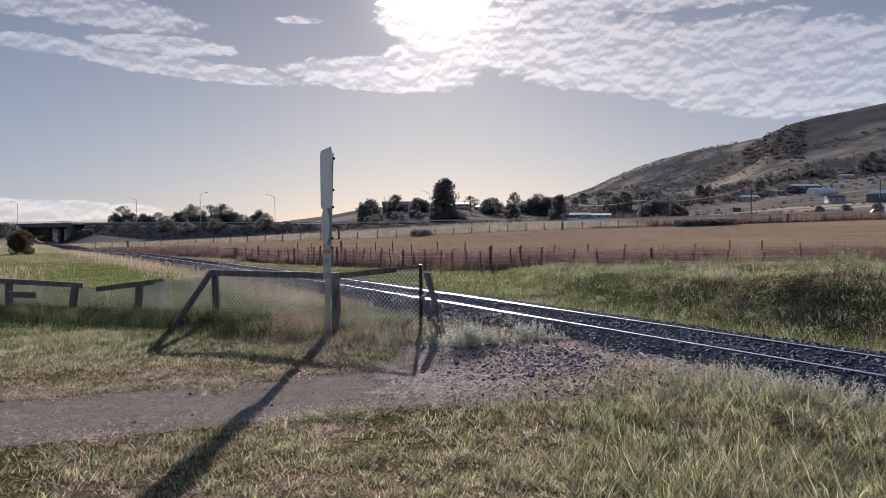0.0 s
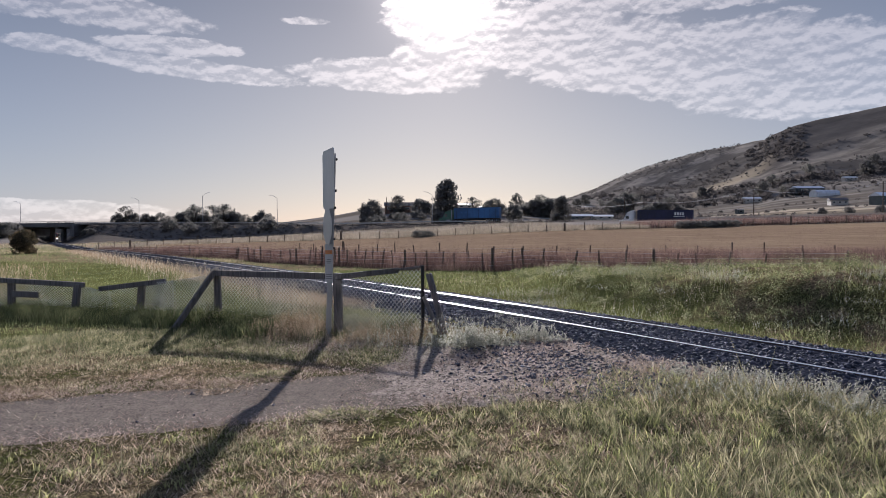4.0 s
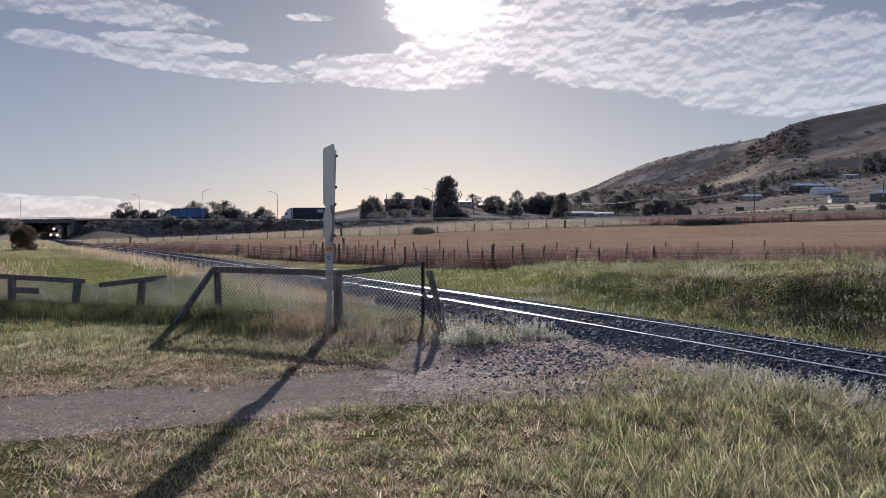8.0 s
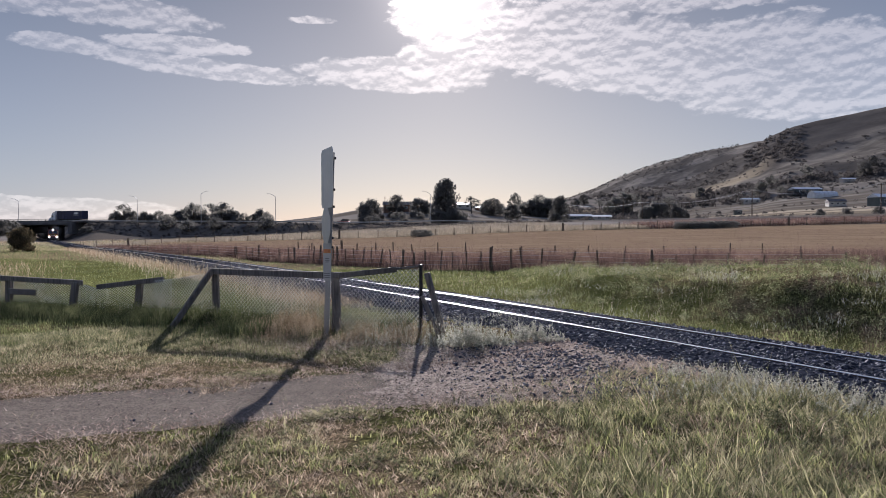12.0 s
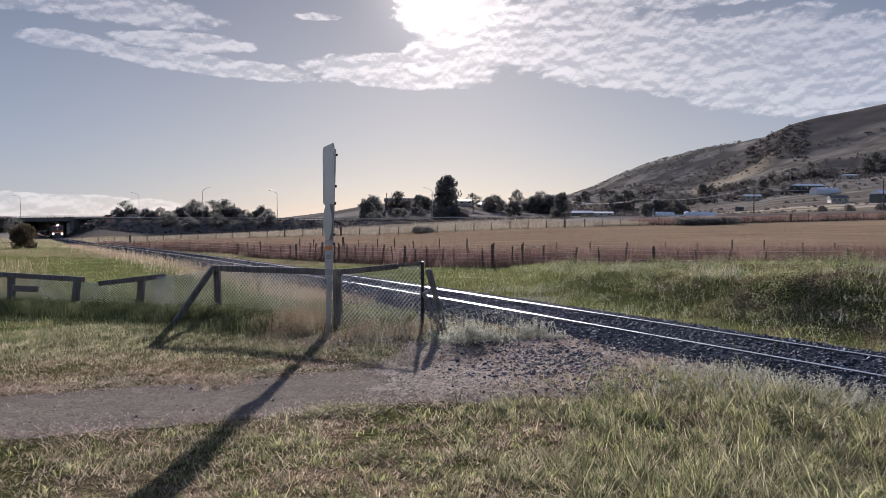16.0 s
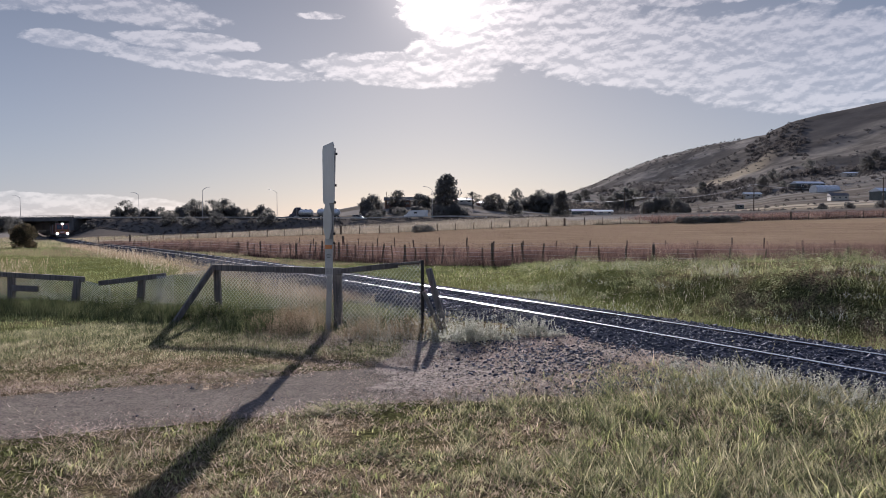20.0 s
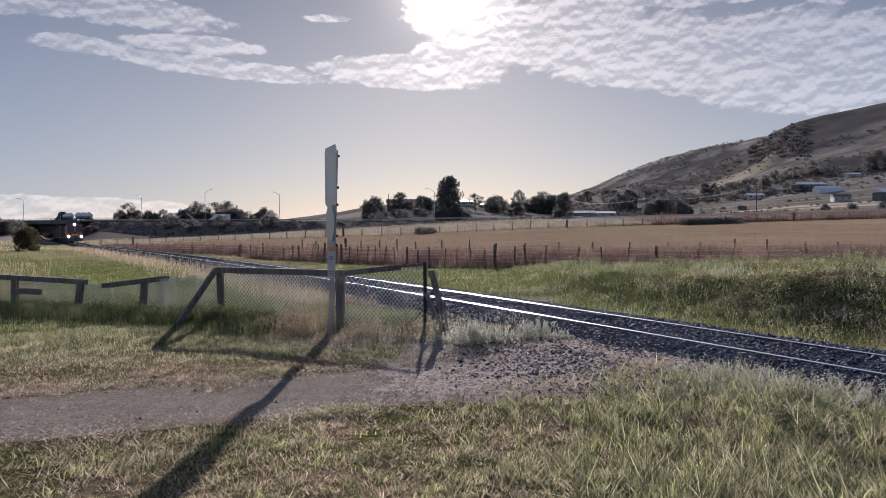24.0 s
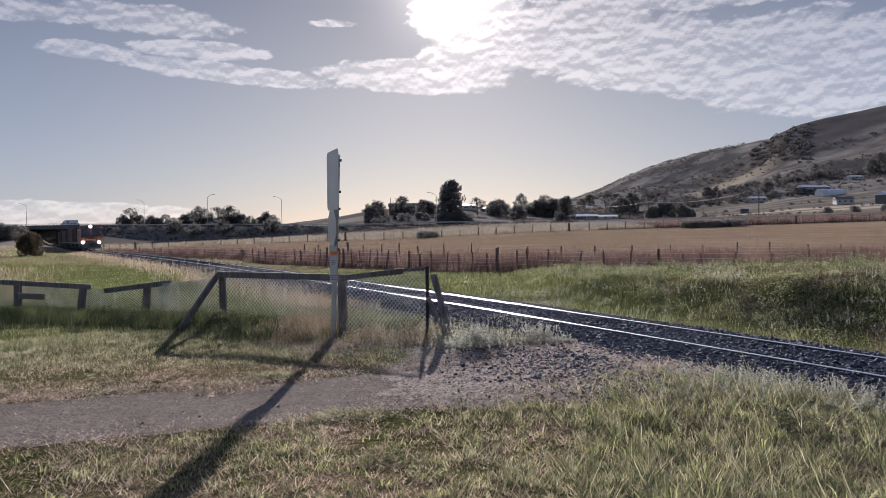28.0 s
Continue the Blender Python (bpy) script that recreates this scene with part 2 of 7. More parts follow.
def mat_gravel(name, lo, hi, scale=60.0, bump=0.8, dist=0.02):
    m = Mat(name)
    p = m.pos()
    cell = m.voro(p, scale, "Color")
    edge = m.voro(p, scale)
    fine = m.noise(p, 5.0, 6)
    bw = m.n("ShaderNodeRGBToBW")
    m.link(cell, bw.inputs[0])
    c = m.ramp(m.math("ADD", m.math("MULTIPLY", bw.outputs[0], 0.6), m.math("MULTIPLY", fine, 0.4)), (0.25, lo), (0.75, hi))
    m.set(c, 0.95)
    m.b.inputs["Specular IOR Level"].default_value = 0.0
    m.bump(m.math("ADD", m.math("SUBTRACT", 1.0, edge), fine), bump, dist)
    return m.m


def mat_glow(name, color, strength):
    m = Mat(name)
    m.set((0.8, 0.8, 0.8), 0.2)
    m.b.inputs["Emission Color"].default_value = rgb(color)
    m.b.inputs["Emission Strength"].default_value = strength
    return m.m


def mat_glass(name, tint=(0.02, 0.025, 0.03)):
    m = Mat(name)
    m.set(tint, 0.06)
    m.b.inputs["Specular IOR Level"].default_value = 0.8
    return m.m


GROUND = mat_ground()
GRAVEL = mat_gravel("path_gravel", (0.094, 0.078, 0.065), (0.25, 0.212, 0.178), 75.0, 0.5)
BALLAST = mat_gravel("ballast_bed", (0.010, 0.012, 0.018), (0.044, 0.047, 0.062), 18.0, 0.7, 0.04)
APRON = mat_gravel("crossing_dirt", (0.125, 0.104, 0.092), (0.42, 0.355, 0.30), 40.0, 0.9, 0.03)
ASPHALT = mat_gravel("asphalt", (0.035, 0.035, 0.035), (0.07, 0.07, 0.068), 30.0, 0.3, 0.01)


def mat_stone(name, lo, hi, rough=0.55):
    m = Mat(name)
    c = m.ramp(m.island(), (0.0, lo), (0.75, tuple((a + b) / 2 for a, b in zip(lo, hi))), (1.0, hi))
    f = m.noise(m.pos(), 60.0, 4)
    c = m.mix(m.steps(f, 0.4, 0.8, 0, 0.35), c, hi)
    m.set(c, rough)
    m.b.inputs["Specular IOR Level"].default_value = 0.06
    m.bump(f, 0.4, 0.01)
    return m.m


STONE = mat_stone("ballast_stone", (0.022, 0.025, 0.038), (0.125, 0.13, 0.165), 0.75)
PEBBLE = mat_stone("pebble", (0.035, 0.032, 0.03), (0.24, 0.21, 0.17), 0.7)
RAIL_SIDE = mat_plain("rusty_rail", (0.075, 0.052, 0.042), 0.85, 0.0, 30.0, 0.4)
RAIL_TOP = mat_plain("polished_rail_top", (0.52, 0.52, 0.54), 0.34, 1.0, 40.0, 0.1, 0.05)
TIMBER = mat_timber("weathered_timber", (0.075, 0.068, 0.066), (0.20, 0.18, 0.165))
POST_WOOD = mat_timber("grey_post_wood", (0.05, 0.036, 0.028), (0.16, 0.12, 0.085))
GALV = mat_plain("galvanised_steel", (0.42, 0.43, 0.44), 0.42, 0.85, 25.0, 0.25)
SIGN_BACK = mat_plain("sign_aluminium", (0.55, 0.55, 0.54), 0.5, 0.45, 9.0, 0.12)
WIRE = mat_plain("fence_wire", (0.36, 0.36, 0.36), 0.45, 0.8, 40.0, 0.2)
MESH = mat_plain("mesh_wire", (0.66, 0.65, 0.61), 0.42, 0.75, 40.0, 0.3)
CONCRETE = mat_plain("bridge_concrete", (0.15, 0.142, 0.132), 0.85, 0.0, 3.0, 0.35, 0.4, 0.03)
DARK_STEEL = mat_plain("dark_steel", (0.03, 0.03, 0.033), 0.55, 0.4, 12.0, 0.3)
RUBBER = mat_plain("tyre_rubber", (0.02, 0.02, 0.02), 0.85, 0.0, 20.0, 0.2)
GLASS = mat_glass("vehicle_glass")
WHITE_PAINT = mat_plain("white_paint", (0.78, 0.78, 0.76), 0.35, 0.0, 6.0, 0.15, 0.05)
ROOF_IRON = mat_plain("pale_roof_iron", (0.62, 0.64, 0.66), 0.4, 0.4, 4.0, 0.15, 0.1)
ROOF_DARK = mat_plain("dark_roof", (0.10, 0.085, 0.08), 0.7, 0.0, 4.0, 0.3, 0.2)
WALL_CREAM = mat_plain("cream_wall", (0.50, 0.46, 0.40), 0.8, 0.0, 4.0, 0.2, 0.2)
WALL_BRICK = mat_plain("brick_wall", (0.24, 0.14, 0.10), 0.85, 0.0, 6.0, 0.3, 0.3)
WALL_DARK = mat_plain("green_shed_wall", (0.09, 0.11, 0.11), 0.6, 0.2, 4.0, 0.25, 0.1)

G_FORE = mat_leaf("short_lawn_blade", [(0.0, (0.055, 0.045, 0.024)), (0.35, (0.235, 0.178, 0.095)), (0.7, (0.46, 0.352, 0.20)), (1.0, (0.72, 0.59, 0.40))], 0.5, 7.0)
G_GREEN = mat_leaf("green_grass_blade", [(0.0, (0.034, 0.042, 0.016)), (0.45, (0.165, 0.172, 0.066)), (0.8, (0.36, 0.335, 0.135)), (1.0, (0.60, 0.53, 0.29))], 0.58, 6.0)
G_DEEP = mat_leaf("rank_green_blade", [(0.0, (0.028, 0.038, 0.016)), (0.6, (0.092, 0.112, 0.036)), (1.0, (0.25, 0.25, 0.085))], 0.5, 2.2)
G_DRY = mat_leaf("dry_grass_blade", [(0.0, (0.16, 0.11, 0.05)), (0.5, (0.38, 0.28, 0.135)), (1.0, (0.64, 0.52, 0.32))], 0.45, 2.0)
G_BROWN = mat_leaf("brown_field_grass", [(0.0, (0.062, 0.036, 0.032)), (0.6, (0.170, 0.112, 0.083)), (1.0, (0.36, 0.25, 0.17))], 0.4, 0.5, spec=0.0)
G_PALE = mat_leaf("pale_seed_grass", [(0.0, (0.17, 0.15, 0.095)), (0.6, (0.31, 0.265, 0.18)), (1.0, (0.46, 0.39, 0.28))], 0.40, 0.3, spec=0.0)
G_BANK = mat_leaf("bank_grass_blade", [(0.0, (0.034, 0.040, 0.018)), (0.5, (0.21, 0.225, 0.082)), (0.85, (0.36, 0.36, 0.14)), (1.0, (0.50, 0.49, 0.27))], 0.58, 1.1, spec=0.0)
G_GREY = mat_leaf("silver_weed_leaf", [(0.0, (0.20, 0.20, 0.14)), (0.6, (0.42, 0.42, 0.33)), (1.0, (0.60, 0.58, 0.48))], 0.5, 9.0)
# far trees, scrub and gums: greyed and lightened, distance haze put into the colour
LEAF_HAZED = mat_leaf("hazed_tree_leaf", [(0.0, (0.15, 0.144, 0.128)), (0.7, (0.18, 0.172, 0.152)), (1.0, (0.20, 0.192, 0.168))], 0.50, 0.4, spec=0.0)
LEAF_SCRUB = mat_leaf("hill_scrub_leaf", [(0.0, (0.085, 0.077, 0.070)), (0.7, (0.105, 0.095, 0.085)), (1.0, (0.12, 0.108, 0.095))], 0.45, 0.4, spec=0.0)
CABLE = mat_plain("power_cable", (0.60, 0.59, 0.57), 0.9, 0.0, 40.0, 0.2)
LEAF_GUM = mat_leaf("gum_tree_leaf", [(0.0, (0.15, 0.146, 0.126)), (0.7, (0.18, 0.173, 0.15)), (1.0, (0.20, 0.193, 0.165))], 0.55, 0.4, spec=0.0)
LEAF_BUSH = mat_leaf("bush_leaf", [(0.0, (0.035, 0.034, 0.018)), (0.6, (0.075, 0.066, 0.032)), (1.0, (0.18, 0.135, 0.06))], 0.45, 1.2)
G_STRAW = mat_leaf("fallen_straw", [(0.0, (0.16, 0.11, 0.075)), (0.5, (0.40, 0.295, 0.21)), (1.0, (0.66, 0.54, 0.42))], 0.4, 2.5)
G_FIELD = mat_leaf("field_grass_blade", [(0.0, (0.055, 0.066, 0.020)), (0.5, (0.20, 0.225, 0.060)), (1.0, (0.38, 0.38, 0.12))], 0.55, 0.8, spec=0.0)
G_SEED = mat_leaf("bleached_seed_head", [(0.0, (0.16, 0.13, 0.07)), (0.5, (0.33, 0.28, 0.17)), (1.0, (0.74, 0.66, 0.48))], 0.5, 1.6, spec=0.1)
G_LIME = mat_leaf("lush_tuft_blade", [(0.0, (0.06, 0.072, 0.02)), (0.5, (0.22, 0.24, 0.062)), (1.0, (0.54, 0.52, 0.16))], 0.62, 3.0)
BARK = mat_timber("bark", (0.035, 0.028, 0.022), (0.12, 0.10, 0.08))


# ---- the lie of the land ----
def smooth(a, b, v):
    k = min(1.0, max(0.0, (v - a) / (b - a)))
    return k * k * (3 - 2 * k)


# centre line of the railway: x, y, height of the rail top
_curve = [(7.55 + 0.479 * (12 - 4 * i), 4.13 - 0.878 * (12 - 4 * i), 0.0) for i in range(4)]
_a = 0.499
_x, _y = _curve[-1][0], _curve[-1][1]
for _i in range(13):
    _a += 0.0014 * 5
    _x, _y = _x - 5 * math.sin(_a), _y + 5 * math.cos(_a)
    _curve.append((_x, _y, -0.006 * 5 * (_i + 1)))
_curve += [(-55.1, 106.9, -1.2), (-74.6, 139.5, -1.55), (-89.2, 163.5, -1.85), (-120.3, 216.0, -2.5), (-151.5, 270.0, -3.1),
           (-187.0, 334.0, -3.7), (-232.0, 410.0, -4.2), (-285.0, 490.0, -4.6)]
_curve = [(_curve[0][0] + 0.479 * 40, _curve[0][1] - 0.878 * 40, 0.0), (_curve[0][0] + 0.479 * 15, _curve[0][1] - 0.878 * 15, 0.0)] + _curve


def spline(points, step=1.0):
    """Points at even steps on a smooth line through the given ones."""
    pts = [Vector(p) for p in points]
    pts = [pts[0] * 2 - pts[1]] + pts + [pts[-1] * 2 - pts[-2]]
    fine = []
    for i in range(1, len(pts) - 2):
        a, b, c, d = pts[i - 1:i + 3]
        k1, k2, k3 = (b - a).length, (c - b).length, (d - c).length
        m1 = ((b - a) / k1 * (k2 / (k1 + k2)) + (c - b) / k2 * (k1 / (k1 + k2))) * k2
        m2 = ((c - b) / k2 * (k3 / (k2 + k3)) + (d - c) / k3 * (k2 / (k2 + k3))) * k2
        n = max(4, int(k2 / 0.5))
        for j in range(n):
            u = j / n
            fine.append(b * (2 * u ** 3 - 3 * u * u + 1) + m1 * (u ** 3 - 2 * u * u + u) + c * (3 * u * u - 2 * u ** 3) + m2 * (u ** 3 - u * u))
    fine.append(pts[-2])
    out, left = [fine[0]], step
    for p, q in zip(fine, fine[1:]):
        seg = (q - p).length
        while seg > 0 and left <= seg:
            p = p + (q - p) * (left / seg)
            seg = (q - p).length
            out.append(p.copy())
            left = step
        left -= seg
    return out


TRACK = spline(_curve, 1.0)
TRACK_XY = np.array([(p.x, p.y, p.z) for p in TRACK])


def road_z(s):
    """Height of the highway at s metres along it, from right to left."""
    return 2.9 + 0.9 * smooth(-20, 80, s) + 0.55 * smooth(60, 170, s) + 0.012 * max(0.0, -s - 40) - 1.0 * smooth(-5, -40, s) - 1.4 * smooth(-40, -90, s) - 0.75 * smooth(-15, 30, s)


def near_track(x, y):
    d = (TRACK_XY[:, 0] - x) ** 2 + (TRACK_XY[:, 1] - y) ** 2
    i = int(d.argmin())
    return math.sqrt(d[i]), TRACK_XY[i, 2], i


def lump(x, y, cx, cy, turn, rx, ry):
    c, s = math.cos(turn), math.sin(turn)
    u, v = ((x - cx) * c + (y - cy) * s) / rx, (-(x - cx) * s + (y - cy) * c) / ry
    return math.exp(-(u * u + v * v))


def natural(x, y):
    """The land before railway and road."""
    r = math.hypot(x, y)
    right = smooth(-75, 25, x + 0.12 * (y - 100))
    z = -0.28 - 0.2 * smooth(16, 34, y) - 0.0095 * max(0.0, r - 30) * (1 - right) * smooth(-1, 0.3, y / max(r, 1))
    up = smooth(36, 215, y)
    z += 3.0 * up ** 1.35 * right + 0.022 * max(0.0, x + 10) * smooth(36, 110, y) * right
    return z


# skyline of the near slopes by bearing: degrees, elevation in degrees, distance in metres
BEARING = [-60, -36, -24, -14, -9, -6, -3, 2, 6, 10, 12.2, 14.4, 16.6, 19.5, 21.9, 24.3, 25.2, 26.6, 28.4, 30.2, 32.5, 45, 70, 100]
RISE = [0.2, 0.25, 0.3, 0.35, 0.95, 1.5, 1.8, 1.7, 1.5, 1.65, 2.3, 2.8, 3.15, 3.75, 4.8, 6.0, 6.75, 7.35, 7.75, 8.05, 8.4, 8.6, 5.0, 1.0]
REACH = [600, 600, 500, 400, 335, 330, 330, 340, 420, 560, 700, 850, 950, 1050, 1100, 1150, 1150, 1150, 1150, 1150, 1150, 1150, 1100, 1000]
BACK = [0, 0, 0, 0, 0, 0, 0, 0.6, 1.4, 2.2, 2.9, 3.95, 4.7, 5.45, 6.05, 6.4, 6.45, 6.4, 6.4, 6.4, 6.0, 5.0, 2.0, 0]


def hills(x, y):
    """Rise of the far country over the plain."""
    r = math.hypot(x, y)
    if r < 222:
        return 0.0
    az = math.degrees(math.atan2(x, y))
    if az > 100 or az < -60:
        return 2.0 * smooth(400, 1500, r)
    e, far, b = (float(np.interp(az, BEARING, k)) for k in (RISE, REACH, BACK))
    base = natural(x, y)
    k = min(1.0, max(0.0, (r - 222) / (far - 222)))
    k = k ** (1.0 + 0.2 * smooth(6, 16, az))
    z = r * math.tan(radians(e * k)) if r < far else far * math.tan(radians(e)) * (1 - 0.25 * smooth(far, far * 1.7, r))
    if b > 0 and r > 1350:
        z += max(0.0, 2000 * math.tan(radians(b)) - far * math.tan(radians(e)) * 0.75) * smooth(1350, 2000, r) * (1 - 0.7 * smooth(2000, 2700, r))
    n = noise.fractal(Vector((x * 0.0045, y * 0.0045, 0.3)), 0.9, 2.1, 5)
    gully = 1 - abs(noise.noise(Vector((az * 0.22, r * 0.0012, 4.0)))) * 2
    wide = smooth(8, 20, az)
    z += (n * 8 - 1.2 * gully) * smooth(480, 800, r) * wide * (1 - 0.75 * smooth(950, 1120, r) * (1 - smooth(1300, 1500, r))) + n * 1.0 * smooth(230, 330, r)
    return z + (1.67 - base) * smooth(222, 300, r)


def ground_z(x, y):
    z = natural(x, y) + hills(x, y)
    # grassy bank beyond the rails
    d, tz, i = near_track(x, y)
    if y < 60 and x > -2:
        rise = 0.55 * smooth(2.2, 5.0, x) + 0.42 * smooth(5.5, 10.0, x)
        rise *= 1 + 0.22 * noise.noise(Vector((x * 0.5, y * 0.5, 7.0)))
        z += rise * smooth(3.6 - 0.5 * noise.noise(Vector((x * 0.5, 8.0, 0))), 5.7 - 0.6 * noise.noise(Vector((x * 0.45, 3.0, 0))), d) * (1 - smooth(7.0, 15.0, d))
    if y < 40:
        z += 0.06 * noise.noise(Vector((x * 0.35, y * 0.35, 0))) + 0.13 * smooth(7.0, 3.0, math.hypot(x, y))
    # railway formation
    if d < 14:
        fill = 0.0
        if y < 100 and i > 0:
            t = TRACK_XY[i + 1] - TRACK_XY[i - 1]
            if (x - TRACK_XY[i, 0]) * t[1] - (y - TRACK_XY[i, 1]) * t[0] < 0:
                fill = 1 - smooth(55.0, 95.0, y)          # level crossing side: made up nearly to the rails
        low = z + (tz - 0.42 - z) * (1 - smooth(2.6, 6.0 if y < 45 else 14.0, d))
        level = z + (tz - 0.115 - 0.14 * smooth(13, 20, y) - z) * (1 - smooth(1.3, 4.6, d)) if d > 1.35 else tz - 0.42
        z = low + (level - low) * fill
    # highway bank, open where the railway goes under it
    q = Vector((x, y)) - HIGH_A
    s, o = q.dot(HIGH_D), abs(q.dot(HIGH_N))
    if o < 40 and -400 < s < 900:
        top = road_z(s) - 0.06
        bank = top - max(0.0, o - 13.0) / 2.0
        gap = smooth(8.0, 12.0, d)
        if o < 13.0:
            z = z + (top - z) * gap
        elif bank > z:
            z = z + (bank - z) * gap
        elif o < 22:
            z = z + (top + (o - 13.0) / 2.0 - z) * gap * (z > top + (o - 13.0) / 2.0)
    return z


# ---- building helpers ----
def at(px):
    """The bearing x / y of a far thing, from its place across the view."""
    return (px - 784) / 1230.6


def mesh_of(name, bm, material, smooth_faces=False):
    me = bpy.data.meshes.new(name)
    bm.normal_update()
    bm.to_mesh(me)
    bm.free()
    mats = material if isinstance(material, (list, tuple)) else [material]
    for m in mats:
        me.materials.append(m)
    if smooth_faces:
        me.polygons.foreach_set("use_smooth", [True] * len(me.polygons))
    return me


def thing(name, label, category, group="", kind="", at=None):
    ob = new(name)
    ob.empty_display_size = 0.2
    if at is not None:
        ob.matrix_basis = at
    return tagged(ob, label, category, group, kind)


def part(name, bm, material, parent, label="", at=None, smooth_faces=False):
    """Links a bmesh as one mesh object under a thing or a part."""
    ob = new(name, mesh_of(name, bm, material, smooth_faces))
    ob.parent = parent
    if at is not None:
        ob.matrix_basis = at
    return tagged(ob, label)


def again(name, mesh, parent, at):
    ob = new(name, mesh)
    ob.parent = parent
    ob.matrix_basis = at
    return ob


def whole(name, bm, material, label, category, group="", kind="", at=None, smooth_faces=False):
    ob = new(name, mesh_of(name, bm, material, smooth_faces))
    if at is not None:
        ob.matrix_basis = at
    return tagged(ob, label, category, group, kind)


def box(bm, cx, cy, cz, sx, sy, sz, bevel=0.0, m=None):
    """A bevelled block into bm; sizes are full lengths."""
    mat = Matrix.Translation((cx, cy, cz)) @ Matrix.Diagonal((sx, sy, sz, 1))
    if m is not None:
        mat = m @ mat
    made = bmesh.ops.create_cube(bm, size=1.0, matrix=mat)
    if bevel > 0:
        es = {e for v in made["verts"] for e in v.link_edges}
        bmesh.ops.bevel(bm, geom=list(es), offset=bevel, segments=1, affect="EDGES")
    return bm


def boxed(*a, **k):
    return box(bmesh.new(), *a, **k)


def tube(bm, a, b, r, r2=None, sides=10):
    a, b = Vector(a), Vector(b)
    d = b - a
    m = Matrix.Translation((a + b) / 2) @ d.to_track_quat("Z", "Y").to_matrix().to_4x4()
    bmesh.ops.create_cone(bm, cap_ends=True, segments=sides, radius1=r, radius2=r if r2 is None else r2, depth=d.length, matrix=m)
    return bm


def sweep(bm, path, r, sides=5):
    """A round bar along a line of points; r may be a list."""
    path = [Vector(p) for p in path]
    rings = []
    for i, p in enumerate(path):
        d = (path[min(i + 1, len(path) - 1)] - path[max(i - 1, 0)]).normalized()
        u = d.cross(Vector((0, 0, 1)))
        u = u.normalized() if u.length > 0.05 else Vector((1, 0, 0))
        w = u.cross(d)
        k = r[i] if isinstance(r, (list, tuple)) else r
        rings.append([bm.verts.new(p + (u * math.cos(a) + w * math.sin(a)) * k) for a in [2 * math.pi * j / sides for j in range(sides)]])
    for a, b in zip(rings, rings[1:]):
        for j in range(sides):
            bm.faces.new((a[j], a[(j + 1) % sides], b[(j + 1) % sides], b[j]))
    bm.faces.new(rings[0][::-1])
    bm.faces.new(rings[-1])
    return bm


def extrude(bm, outline, path_frames, closed=True):
    """A profile (list of u, w) carried along frames (origin, u axis, w axis)."""
    rings = [[bm.verts.new(o + u * a + w * b) for a, b in outline] for o, u, w in path_frames]
    n = len(outline)
    for a, b in zip(rings, rings[1:]):
        for j in range(n if closed else n - 1):
            bm.faces.new((a[j], a[(j + 1) % n], b[(j + 1) % n], b[j]))
    if closed:
        bm.faces.new(rings[0][::-1])
        bm.faces.new(rings[-1])
    return bm


def slab(bm, outline, h, m=None):
    """An upright prism: outline (x, z) in the plane y=0, thick h along y, centred."""
    m = m or Matrix()
    a = [bm.verts.new(m @ Vector((x, -h / 2, z))) for x, z in outline]
    b = [bm.verts.new(m @ Vector((x, h / 2, z))) for x, z in outline]
    bm.faces.new(a)
    bm.faces.new(b[::-1])
    n = len(outline)
    for j in range(n):
        bm.faces.new((a[(j + 1) % n], a[j], b[j], b[(j + 1) % n]))
    return bm


def soup(name, verts, faces, material, label, category, kind="stuff"):
    """One mesh out of number arrays: verts (n, 3), faces (m, 3)."""
    me = bpy.data.meshes.new(name)
    verts, faces = np.asarray(verts, np.float32), np.asarray(faces, np.int32)
    me.vertices.add(len(verts))
    me.vertices.foreach_set("co", verts.ravel())
    k = faces.shape[1]
    me.loops.add(faces.size)
    me.loops.foreach_set("vertex_index", faces.ravel())
    me.polygons.add(len(faces))
    me.polygons.foreach_set("loop_start", np.arange(0, faces.size, k, dtype=np.int32))
    me.update(calc_edges=True)
    me.materials.append(material)
    return tagged(new(name, me), label, category, "", kind)


# ---- ground sheet ----
def build_ground():
    rs = [0.0, 0.6, 1.2, 1.8, 2.4, 3.0]
    while rs[-1] < 4400:
        r = rs[-1]
        rs.append(r + (0.35 if r < 14 else max(0.35, r * 0.022 if r < 1500 else r * 0.05)))
    az = [a for a in np.arange(-44, 44.01, 0.4)] + [a for a in np.arange(46, 315, 3.0)]
    verts, faces = [(0.0, 0.0, ground_z(0, 0))], []
    n = len(az)
    for r in rs[1:]:
        for a in az:
            x, y = r * math.sin(radians(a)), r * math.cos(radians(a))
            verts.append((x, y, ground_z(x, y)))
    for j in range(n):
        faces.append((0, 1 + (j + 1) % n, 1 + j))
    for i in range(len(rs) - 2):
        b = 1 + i * n
        for j in range(n):
            k = (j + 1) % n
            faces.append((b + j, b + k, b + n + k))
            faces.append((b + j, b + n + k, b + n + j))
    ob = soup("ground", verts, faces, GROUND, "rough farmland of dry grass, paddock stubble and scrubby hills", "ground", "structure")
    ob.data.polygons.foreach_set("use_smooth", [True] * len(ob.data.polygons))
    return ob


build_ground()


# ---- railway ----
def track_frames(a=0, b=None, off=0.0, dz=0.0):
    out = []
    pts = TRACK[a:b]
    for i, p in enumerate(pts):
        d = (pts[min(i + 1, len(pts) - 1)] - pts[max(i - 1, 0)])
        side = Vector((d.y, -d.x, 0)).normalized()        # towards the hills
        out.append((p + side * off + Vector((0, 0, dz)), side, Vector((0, 0, 1))))
    return out


